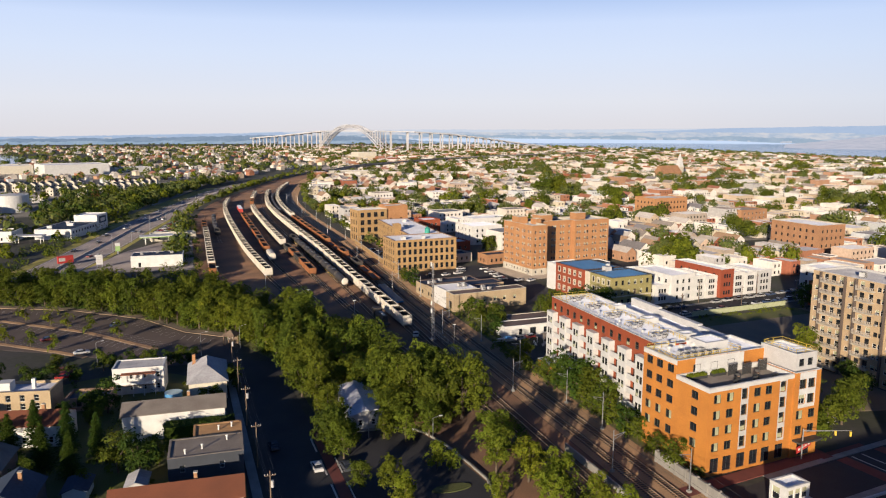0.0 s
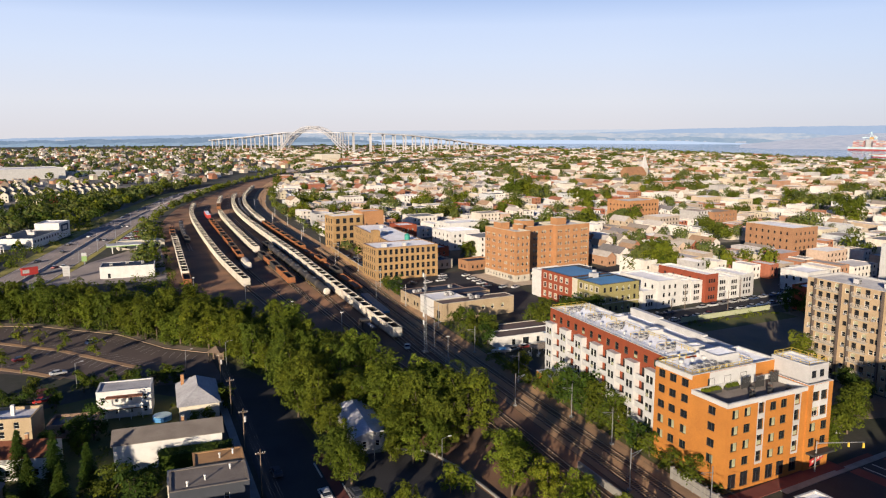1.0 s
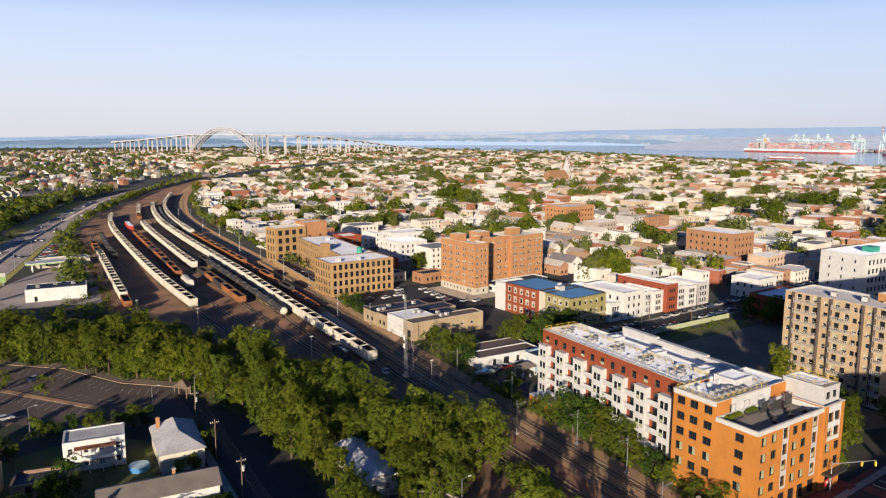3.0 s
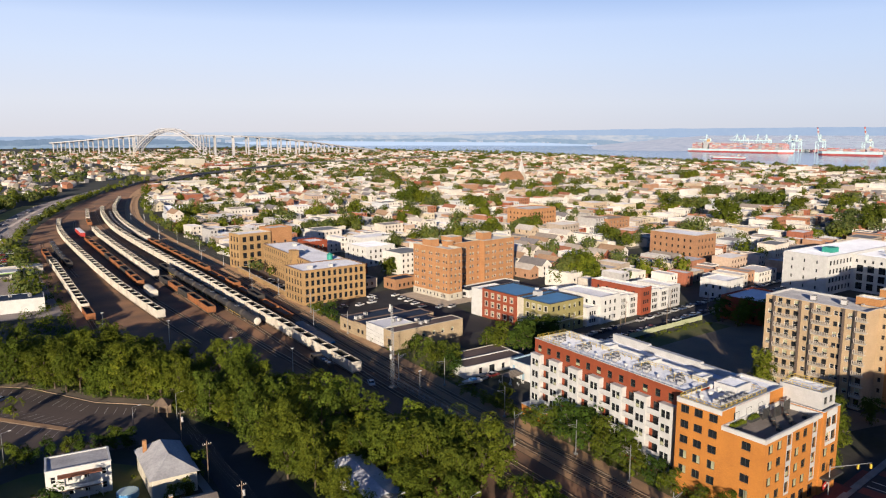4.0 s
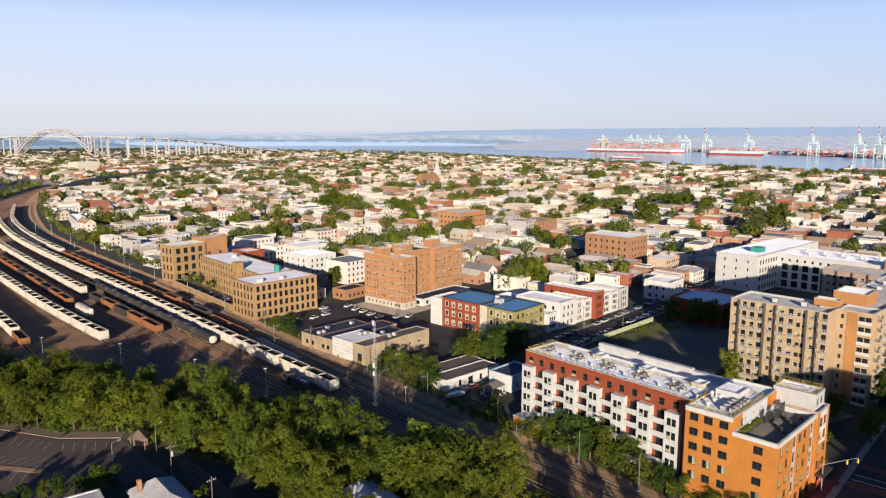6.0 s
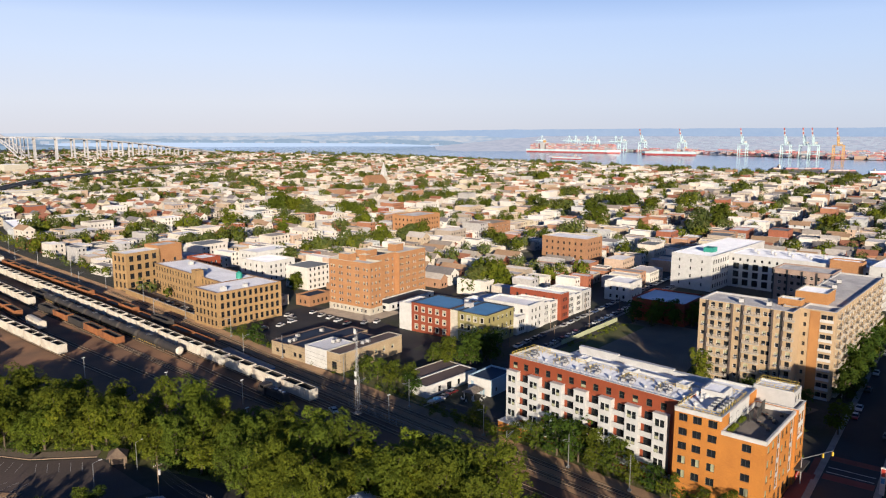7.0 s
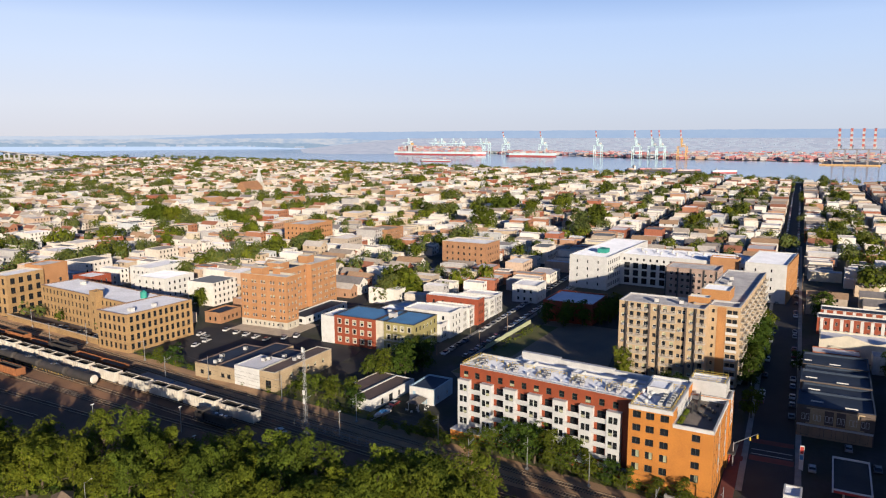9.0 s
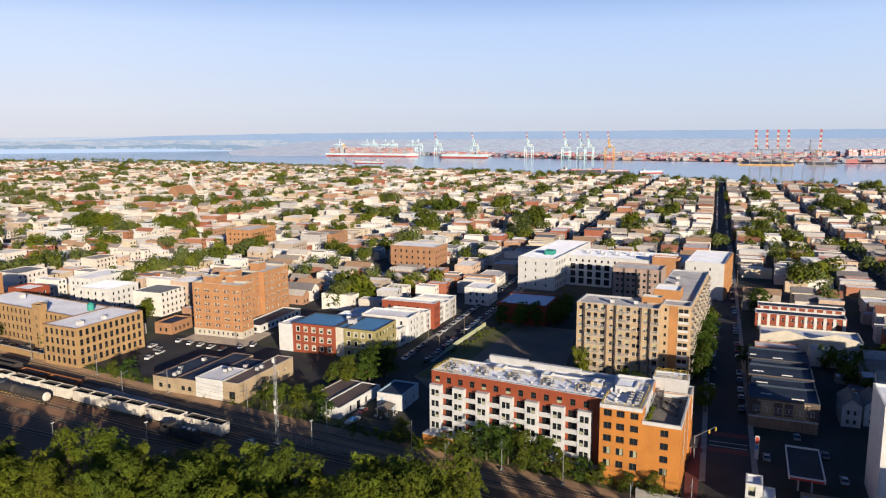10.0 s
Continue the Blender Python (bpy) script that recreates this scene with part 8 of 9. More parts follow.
# houses along the middle street
for x, y, w, d, h, wall, lab in ((179.2, 230.5, 7, 12, 7.4, "white_wall", "low white stuccoed row house"), (186.4, 230.2, 12, 22, 10.8, "white_wall", "white row house with long blank side"), (198.6, 231.6, 5.5, 19, 9.6, "white_wall", "narrow white row house"),
                                 (204.3, 231.8, 6, 18, 9.0, "white_wall", "white stuccoed row house"), (210.5, 230.6, 7, 26, 11.6, "red_wall", "tall red painted row house"), (217.8, 232, 6.5, 18, 9.6, "white_wall", "narrow white row house"),
                                 (224.5, 232.4, 6.5, 18, 9.0, "white_wall", "white row house with pale roof"), (231.3, 232.8, 8, 17, 9.4, "grey_panel", "pale grey row house with silver roof"), (186, 255, 14, 14, 7, "white_wall", "white rear house with silver roof"),
                                 (201, 253, 9, 16, 6.5, "white_wall", "low white rear building")):
    plain(lab, "row house", x, y, 5, w, d, h, M[wall], M["white_roof" if len(lab) % 2 else "silver_roof"], 5, 3, 3 if h > 8.5 else 2, "dark", M["frame_white"])

# town trees: the nearest single, the rest as one mass
town_trees = [p for k, p in enumerate(town_trees) if not blocked(p[0], p[1], 3) and k % 4]
town_trees.sort(key=lambda p: math.hypot(p[0] - 20, p[1] - 110))
for x, y, sc in town_trees[:28]:
    tree(TOWN, x, y, sc * rng.uniform(0.8, 1.05), "round green town tree among houses", "town trees")
def far_clump(mb, x, y, r, h, n, size, mat):
    s = mb.slot(mat)
    for k in range(n):
        d = Vector((rng.gauss(0, 1), rng.gauss(0, 1), rng.gauss(0.2, 0.8))).normalized()
        q = rng.uniform(0.75, 1.05)
        p = Vector((x, y, h * 0.58)) + Vector((d.x * r * q, d.y * r * q, d.z * h * 0.42 * q))
        t = d.orthogonal().normalized()
        t.rotate(Matrix.Rotation(rng.uniform(0, math.tau), 3, d))
        d2 = (d + Vector((rng.uniform(-1, 1), rng.uniform(-1, 1), rng.uniform(-1, 1))) * 0.5).normalized()
        u = d2.cross(t)
        i = len(mb.v)
        mb.v.extend([tuple(p - t * size), tuple(p - u * size * 0.6), tuple(p + t * size), tuple(p + u * size * 0.6)])
        mb.f.append((i, i + 1, i + 2, i + 3))
        mb.m.append(s)


# broad old trees that stand out among the houses
OLD_TREES = [(490, 384, 13), (612, 430, 11), (640, 431, 10), (528, 308, 10), (579, 312, 11), (240, 297, 9), (234, 287, 9), (226, 293, 8), (506, 485, 6.5), (403, 605, 9), (282, 538, 6), (193, 521, 7), (266, 587, 9), (328, 445, 7), (234, 702, 7),
             (536, 540, 7), (578, 511, 8), (206, 424, 7), (204, 509, 7), (388, 572, 8), (509, 118, 9), (564, 220, 10), (626, 401, 10), (568, 491, 8), (843, 62, 9), (360, 660, 11), (380, 674, 11), (372, 648, 10)]
for x, y, rad in OLD_TREES:
    tree(OLD, x, y, rad / 5.2, "broad old green tree above the roofs", "town trees", sz=rad / 5.6)

woods = Mesh()
# far clumps mostly take the leaves paled with painted haze
KIND = [M["leaf_hazed"], M["leaf_light"], M["leaf_hazed"], M["leaf"]]
for x, y, sc in town_trees[28:]:
    if math.hypot(x, y) < 1300:
        kind = rng.choice(KIND)
        for q in range(3):
            far_clump(woods, x + rng.uniform(-2, 2) * sc, y + rng.uniform(-2, 2) * sc, rng.uniform(2.4, 3.6) * sc, rng.uniform(7.5, 10.5) * sc, 90, 0.62 * sc, kind)
    else:
        far_clump(woods, x, y, 4.4 * sc, 9.0 * sc, 80, 1.0 * sc, rng.choice(KIND))
def grove(x, y, rx, ry, n, h):
    for k in range(n):
        a, q = rng.uniform(0, math.tau), rng.random() ** 0.5
        far_clump(woods, x + rx * q * math.cos(a), y + ry * q * math.sin(a), rng.uniform(3.5, 5.5), h * rng.uniform(0.7, 1.15), 90, 1.05, rng.choice(KIND))
for x, y, rx, ry, n in ((600, 118, 26, 8, 9), (560, 128, 14, 7, 6), (505, 140, 16, 6, 6), (733, 132, 18, 7, 6), (830, 60, 24, 10, 8), (520, 60, 16, 9, 7), (412, 70, 12, 8, 6), (440, 40, 16, 9, 6), (905, 143, 22, 8, 7), (1045, 57, 30, 10, 9), (552, 214, 14, 7, 5), (470, 20, 20, 10, 8)):
    grove(x, y, rx, ry, n, 13)
grove(584, 718, 34, 20, 26, 17)
grove(970, 797, 38, 22, 22, 16)
grove(573, 1228, 22, 12, 10, 15)
grove(648, 1221, 16, 10, 8, 15)
grove(522, 944, 13, 9, 6, 15)
grove(409, 685, 15, 9, 8, 13)
grove(336, 869, 15, 9, 7, 14)
grove(917, 566, 12, 9, 5, 14)
grove(1127, 569, 26, 12, 12, 14)
grove(1010, 579, 18, 10, 8, 14)
grove(500, 870, 14, 9, 6, 14)
grove(1161, 356, 30, 14, 12, 14)
grove(589, 1057, 14, 9, 6, 15)
grove(560, 480, 25, 12, 12, 14)
grove(640, 440, 22, 12, 10, 14)
grove(430, 620, 18, 12, 9, 13)
grove(620, 360, 14, 12, 8, 13)
grove(900, 420, 30, 15, 14, 14)
grove(300, 560, 14, 10, 7, 12)
for k in range(150):
    y = rng.uniform(-200, 2500)
    grove(coast_x(y) - rng.uniform(5, 60), y, 16, 10, 2, 13)
for k in range(150):
    y = rng.uniform(570, 860)
    x = hwy(y) - rng.uniform(22, 40 + 0.32 * (y - 470))
    far_clump(woods, x, y, rng.uniform(3, 6), rng.uniform(7, 13), 70, 1.1, rng.choice((M["leaf"], M["leaf_dark"], M["leaf_hazed"])))
for k in range(60):
    x, y = rng.uniform(-150, -20), rng.uniform(400, 580)
    if x < hwy(y) - 20:
        far_clump(woods, x, y, rng.uniform(1.5, 3.5), rng.uniform(3, 7), 60, 0.8, rng.choice((M["leaf"], M["leaf_light"], M["leaf_dark"])))
for k in range(520):
    y = rng.uniform(420, 3300)
    x = hwy(min(y, 1400)) - rng.uniform(30, 60 + 0.35 * y) if y > 560 else hwy(y) - rng.uniform(55, 140)
    far_clump(woods, x, y, rng.uniform(4, 7), rng.uniform(8, 14), 44, 1.7, rng.choice(KIND[:3]))
for k in range(150):
    y = rng.uniform(380, 1250)
    x = rng.uniform(hwy(y) + 17, yard_left(y) - 3) if y > 560 else yard_left(y) - rng.uniform(4, 12)
    far_clump(woods, x, y, rng.uniform(2.0, 4), rng.uniform(4, 9), 40, 1.0, rng.choice(KIND))
for k in range(90):
    y = rng.uniform(330, 1250)
    far_clump(woods, lrt(y) + rng.uniform(12, 18), y, rng.uniform(2.0, 3.5), rng.uniform(4, 8), 40, 0.9, rng.choice(KIND))
# the wooded belt on the west side of the highway
for k in range(150):
    y = rng.uniform(630, 1010)
    far_clump(woods, hwy(y) - rng.uniform(26, 74), y, rng.uniform(3.5, 6), rng.uniform(7, 12), 46, 1.5, rng.choice(KIND[:3]))
for k in range(900):
    y = rng.uniform(1200, 4000)
    x = rng.uniform(-0.5 * y, min(coast_x(y) - 20, 1700))
    far_clump(woods, x, y, rng.uniform(5, 11), rng.uniform(8, 14), 34, 2.4, rng.choice((M["leaf_hazed"], M["leaf_hazed"], M["leaf_dark"])))
for k in range(190):
    y = rng.uniform(380, 2100)
    far_clump(woods, coast_x(y) - rng.uniform(8, 75), y, rng.uniform(5, 9), rng.uniform(8, 13), 36, 1.9, rng.choice(KIND[:3]))
tagged(solid("far_trees", woods, "scattered green trees and woods among far houses", "trees"), kind="stuff")

# ---- west side of the highway ----
t = thing("store", "white flat-roofed store with navy roof by the highway", "store", pose(-15, 382, 0, 0, 0, -4))
block(t, (0, 0, 24, 13), 0, 5.6, M["white_wall"], M["dark_roof"], {"S": [([4], [0.2], 1.2, 2.2, "dark")]}, 0.08)
for x, y in ((5, 4), (12, 8), (19, 5)):
    aircon(-15 + x, 382 + y - 1, 5.5, 0.1, 1.3)
t = thing("depot", "long low white depot with a dark roof", "depot", pose(-75.6, 503.7, 0, 0, 0, -16))
block(t, (0, 0, 22, 42), 0, 6.2, M["white_wall"], M["dark_roof"], {"E": [(spread(9, 42), [3.2], 2.2, 1.5, "dark")]}, 0.35, M["white_panel"])
block(t, (6.5, 42.003, 21.6, 60), 0, 10.2, M["white_wall"], M["silver_roof"], {}, 0.5, M["white_panel"], names=("hall_wall", "hall_roof", "hall_parapet"))
mb = Mesh()
mb.box(21.62, 21.72, 45, 57, 4.4, 9.0, M["dark_roof"])
mb.box(21.73, 21.78, 47.5, 54.5, 5.4, 7.8, M["line_white"])
part("wall_sign", mb, t, "dark wall sign with a pale device")
for q in ((4, 8, 7, 10), (11, 20, 15, 23), (6, 31, 8, 34)):
    block(t, q, 5.9, 7.4, M["grey_panel"], M["silver_roof"], {}, 0.1, names=("roof_unit", "unit_top", "unit_rim"))
t = thing("canopy", "white flat canopy on posts before the depot", "canopy", pose(-85, 487, 0, 0, 0, -10))
mb = Mesh()
mb.box(0, 17, 0, 7, 4.2, 4.9, M["white_panel"])
part("roof", mb, t)
for a, c in ((1.5, 1), (15.5, 1), (1.5, 6), (15.5, 6)):
    mb = Mesh()
    mb.box(a - 0.15, a + 0.15, c - 0.15, c + 0.15, 0, 4.2, M["white_wall"])
    part("post", mb, t)
plain("white cubic store beside the highway", "store", -106, 500, -12, 20, 16, 6.5, M["white_wall"], M["dark_roof"], 0, 2, 1, "dark")
t = thing("billboard", "white roadside board on two posts", "sign", pose(-29.4, 388, 0, 0, 0, 8))
mb = Mesh()
mb.box(-1.5, 1.5, -0.25, 0.25, 1.6, 6.4, M["white_panel"])
part("panel", mb, t)
for z in (2.6, 3.8, 5.0):
    mb = Mesh()
    mb.box(-1.1, 0.9 if z > 4 else 0.6, -0.28, -0.25, z, z + 0.5, M["grey_panel"])
    part("panel_bar", mb, t)
for a in (-1.1, 1.1):
    mb = Mesh()
    mb.box(a - 0.15, a + 0.15, -0.15, 0.15, 0, 1.6, M["steel"])
    part("post", mb, t)
t = thing("pylon_sign", "green and white roadside pylon sign", "sign", pose(-23.8, 428.4, 0, 0, 0, 8))
for lab, z0, z1, mat in (("white head of the sign", 4.4, 6.2, "white_panel"), ("green field of the sign", 1.6, 4.4, "sign_green")):
    mb = Mesh()
    mb.box(-1.2, 1.2, -0.3, 0.3, z0 + 0.01, z1, M[mat])
    part("panel", mb, t, lab)
mb = Mesh()
mb.box(-0.35, 0.35, -0.2, 0.2, 0, 1.6, M["steel"])
part("post", mb, t)
t = thing("fuel_canopy", "long forecourt canopy with a pale green edge", "canopy", pose(-13.7, 458, 0, 0, 0, 4))
mb = Mesh()
mb.box(0, 19, 0, 9, 4.5, 4.9, M["white_panel"])
part("roof", mb, t)
mb = Mesh()
mb.box(-0.15, 19.15, -0.15, 9.15, 4.0, 4.497, M["sign_green"])
part("fascia", mb, t, "pale green fascia")
for a, c in ((3, 2), (16, 2), (3, 7), (16, 7)):
    mb = Mesh()
    mb.box(a - 0.25, a + 0.25, c - 0.25, c + 0.25, 0, 4.0, M["white_wall"])
    part("post", mb, t)
plain("low pale service station building", "service station", -8, 470, 8, 26, 8, 4.5, M["cream_wall"], M["silver_roof"], 2, 4, 1, "dark")
plain("large white warehouse hall beyond the terraces", "warehouse", -175, 1230, 20, 92, 70, 16, M["white_wall"], M["silver_roof"], 0, 0, 1)
plain("long low grey hall joined to the warehouse", "warehouse", -82, 1292, 20, 56, 40, 8, M["grey_panel"], M["silver_roof"], 0, 0, 1)
plain("pale cream warehouse near the water", "warehouse", -285, 1290, 15, 85, 60, 13, M["cream_wall"], M["silver_roof"], 0, 0, 1)


def terrace_unit(x, y, rot, w, d, h, red):
    """One gable-fronted house of a terrace."""
    t = thing("terrace_house", "cream gabled terrace house with a brown roof", "terrace house", pose(x, y, 0, 0, 0, rot), "terraces west of the highway")
    rise = w * 0.34
    mb = Mesh()
    mb.hull([(0, 0, 0), (w, 0, 0), (w, d, 0), (0, d, 0), (0, 0, h), (w, 0, h), (w, d, h), (0, d, h), (w / 2, 0, h + rise), (w / 2, d, h + rise)],
            [(0, 1, 5, 8, 4), (2, 3, 7, 9, 6), (3, 0, 4, 7), (1, 2, 6, 5)], M["cream_wall"])
    part("wall", mb, t)
    mb = Mesh()
    e = 0.3
    for a in (-e, w + e):
        z = h - 2 * e * rise / w
        p = [(a, -e, z), (w / 2, -e, h + rise), (w / 2, d + e, h + rise), (a, d + e, z)]
        mb.hull(p + [(i, j, k + 0.2) for i, j, k in p], [(0, 1, 2, 3), (7, 6, 5, 4), (0, 4, 5, 1), (2, 6, 7, 3), (3, 7, 4, 0)], M["brown_roof" if red else "shingle"])
    part("roof", mb, t)
    for z in (1.2, 4.4):
        mb = Mesh()
        for a in (w * 0.28, w * 0.72):
            mb.box(a - 0.5, a + 0.5, -0.06, -0.003, z, z + 1.4, M["glass"])
        part("window", mb, t)


for x, y, n, red in ((-118, 842, 13, 0), (-160, 905, 9, 0), (-64, 935, 7, 1), (-205, 905, 7, 0)):
    for k in range(n):
        terrace_unit(x + k * 7.2, y + k * 5.2, -6, 7.1, 13, 7.6 + 0.5 * (k % 3 == 1), red)
t = thing("storage_tank", "large white cylindrical oil tank", "tank", pose(-121, 690, 0))
mb = Mesh()
mb.tube((0, 0, 0), (0, 0, 14), 13, 13, M["white_panel"], 40)
mb.tube((0, 0, 14), (0, 0, 15.2), 13, 2, M["white_panel"], 40)
part("shell", mb, t)
mb = Mesh()
for k in range(40):
    a = k * math.tau / 40
    mb.box(13.05 * math.cos(a) - 0.05, 13.05 * math.cos(a) + 0.05, 13.05 * math.sin(a) - 0.05, 13.05 * math.sin(a) + 0.05, 14, 15.1, M["steel"])
part("railing", mb, t)
t = thing("billboard", "red and white roadside sign board", "sign", pose(-46, 401, 0, 0, 0, 25))
mb = Mesh()
mb.box(-3.6, 3.6, -0.8, 0.8, 1.2, 4.8, M["red_paint"])
part("panel", mb, t)
mb = Mesh()
mb.box(-3.2, -0.3, -0.83, -0.8, 2.2, 3.9, M["line_white"])
part("panel_bar", mb, t)
for a in (-2.4, 2.4):
    mb = Mesh()
    mb.box(a - 0.2, a + 0.2, -0.2, 0.2, 0, 1.2, M["steel"])
    part("post", mb, t)
for y in (430, 470, 520, 570, 625, 690):
    t = thing("street_lamp", "tall grey highway lamp with a short arm", "street lamp", pose(hwy(y) + 14.5, y, 0), "highway lamps")
    mb = Mesh()
    mb.tube((0, 0, 0), (0, 0, 11), 0.16, 0.09, M["steel"], 7)
    part("shaft", mb, t)
    mb = Mesh()
    mb.beam((0, 0, 11), (-2.4, 0, 11.4), 0.08, 0.08, M["steel"])
    mb.box(-3.1, -2.3, -0.15, 0.15, 11.32, 11.5, M["grey_panel"])
    part("arm", mb, t)

# ---- church with a spire ----
t = thing("church", "brick church with a tall pale spire", "church", pose(692, 869, 0, 0, 0, 6))
mb = Mesh()
mb.box(-4, 4, -4, 4, 0, 17, M["tan_stone"])
part("tower", mb, t)
mb = Mesh()
mb.hull([(-4, -4, 17), (4, -4, 17), (4, 4, 17), (-4, 4, 17), (0, 0, 38)], [(0, 1, 4), (1, 2, 4), (2, 3, 4), (3, 0, 4)], M["white_panel"])
part("spire", mb, t)
mb = Mesh()
mb.box(-40, -4, -9, 9, 0, 10, M["factory_red"])
mb.hull([(-40, -9, 10), (-4, -9, 10), (-4, 9, 10), (-40, 9, 10), (-40, 0, 19), (-4, 0, 19)], [(0, 1, 5, 4), (2, 3, 4, 5), (0, 4, 3), (1, 2, 5)], M["factory_red"])
part("nave", mb, t)

# ---- harbour ----
def crane(x, y, rot, mat, boom_up, s=1.0):
    t = thing("port_crane", "tall %s container crane on the quay" % ("pale blue" if mat == "crane_blue" else "red and white" if mat == "crane_red" else "orange"), "port crane", pose(x, y, 0, 0, 0, rot), "port cranes")
    c = M["crane_grey" if mat == "crane_red" else mat]
    for a in (-11, 11):
        for e in (-14, 14):
            mb = Mesh()
            mb.beam((a, e, 0), (a * 0.85, e, 44), 2.2, 2.2, c)
            part("leg", mb, t)
    ties = [((-11, e, 14), (11, e, 14), 2.0) for e in (-14, 14)] + [((-11, e, 14), (10, e, 42), 1.3) for e in (-14, 14)]
    ties += [((a, -14, 42), (a, 14, 42), 2.0) for a in (-10, 10)] + [((a, -14, 14), (a, 14, 14), 1.6) for a in (-10, 10)]
    for p, q, w in ties:
        mb = Mesh()
        mb.beam(p, q, w, w, c)
        part("cross_beam", mb, t)
    mb = Mesh()
    mb.beam((8, 0, 45), (34, 0, 45), 5, 3, c)
    mb.beam((-12, 0, 45), (10, 0, 45), 5, 3, c)
    if boom_up:
        foot, tip = Vector((-12, 0, 45)), Vector((-31, 0, 97))
        for k in range(8):
            mb.beam(foot.lerp(tip, k / 8), foot.lerp(tip, (k + 1) / 8), *((6.0, 5.0) if mat == "crane_red" else (3.6, 3.2)), M["crane_red"] if k in (5, 7) or (mat == "crane_red" and k in (1, 3)) else M["white_panel"] if k in (4, 6) or mat == "crane_red" else c)
    else:
        mb.beam((-12, 0, 45), (-58, 0, 45), 4, 3, c)
    part("boom", mb, t)
    mb = Mesh()
    mb.beam((-10, 0, 45), (-4, 0, 70), 2.4, 2.4, c)
    mb.beam((10, 0, 45), (-4, 0, 70), 1.6, 1.6, c)
    mb.beam((-4, 0, 70), (-24 if boom_up else -50, 0, 80 if boom_up else 46), 0.8, 0.8, c)
    part("apex_frame", mb, t)
    mb = Mesh()
    mb.box(14, 24, -4, 4, 47, 53, M["white_panel"])
    part("machine_house", mb, t)


for y, mat, up in ((2190, "crane_blue", 0), (1990, "crane_blue", 0), (1945, "crane_blue", 0), (1865, "crane_blue", 0), (1815, "crane_blue", 0), (1690, "crane_blue", 0), (1655, "crane_blue", 0), (1540, "crane_blue", 1), (1337, "crane_blue", 1), (1040, "crane_blue", 1), (868, "crane_blue", 1),
                   (806, "crane_blue", 1), (777, "crane_blue", 1), (700, "crane_orange", 1), (220, "crane_red", 1), (192, "crane_red", 1), (164, "crane_red", 1), (138, "crane_red", 1), (60, "crane_red", 1), (84, "crane_red", 0)):
    x = float(np.interp(y, [p[1] for p in far_shore], [p[0] for p in far_shore])) + 25
    crane(x if mat != "crane_red" else x - 200, y, 0, mat, up)


def ship(x, y, ln, h, cargo, label, hull="hull_red", turn=90):
    t = thing("ship", label, "ship", pose(x, y, 0.5, 0, 0, turn), "ships")
    mb = Mesh()
    w = ln * 0.13
    keel = [(-ln / 2, -w / 2), (ln * 0.4, -w / 2), (ln / 2, 0), (ln * 0.4, w / 2), (-ln / 2, w / 2)]
    mb.prism(keel, 0, h * 0.4, M[hull])
    mb.prism([(a * 1.004, c * 1.01) for a, c in keel], h * 0.4, h, M["crane_blue" if hull == "hull_red" else hull])
    part("hull", mb, t)
    mb = Mesh()
    mb.box(-ln * 0.345, -ln * 0.31, -w * 0.4, w * 0.4, h, h + 19 * ln / 300, M["grey_panel"])
    mb.box(-ln * 0.34, -ln * 0.32, -w * 0.1, w * 0.1, h + 19 * ln / 300, h + 25 * ln / 300, M["crane_orange"])
    part("bridge_house", mb, t)
    if cargo:
        mb = Mesh()
        r = random.Random(3)
        for a in np.arange(-ln * 0.46, ln * 0.42, 13.5):
            if -ln * 0.38 < a < -ln * 0.28:
                continue
            for e in np.arange(-w * 0.45, w * 0.4, 2.7):
                for lev in range(r.randint(max(1, cargo - 4), cargo)):
                    mb.box(a, a + 12.2, e, e + 2.5, h + lev * 2.7, h + lev * 2.7 + 2.6, M["container"])
        tagged(part("container_stack", mb, t, "stacked coloured containers"), kind="stuff")


mb = Mesh()
mb.box(2130, 2370, 120, 262, 0, 3.0, M["concrete"])
mb.box(2128, 2130, 120, 262, 0, 4.0, M["crane_orange"])
mb.box(2130, 2380, 20, 90, 0, 3.0, M["concrete"])
solid("quay", mb, "concrete pier with an orange edge", "pier", kind="structure")
ship(2560, 1740, 440, 13, 9, "long container ship with a red hull at the quay", turn=-90)
ship(2480, 1282, 205, 14, 4, "red-hulled container ship at the quay")
ship(1880, 1330, 110, 6, 1, "low red barge with cargo on the bay")
ship(1604, 566, 110, 4, 1, "flat dark barge with cargo", "hopper_black", -50)
ship(1578, 470, 60, 4, 1, "small flat dark barge on the bay", "hopper_black", -50)
ship(1590, 398, 58, 6, 0, "white work vessel on the bay", "hull_red", -50)
ship(2660, 36, 230, 13, 6, "blue-hulled container ship by the red cranes", "ship_blue", -20)
ship(2740, -110, 210, 13, 8, "blue-hulled ship piled with red containers", "ship_blue", -60)
mb = Mesh()
r = random.Random(9)
for k in range(2800):
    y = r.uniform(-1000, 1950)
    x = float(np.interp(y, [p[1] for p in far_shore], [p[0] for p in far_shore])) + 60 + r.random() ** 1.4 * 1000
    n = r.randint(1, 4)
    mb.box(x, x + r.choice((12, 24, 36)), y, y + r.choice((8, 16, 30)), 0.3, 2.7 * n, M["container"])
tagged(solid("container_yard", mb, "wide yard of stacked coloured containers", "containers"), kind="stuff")
mb = Mesh()
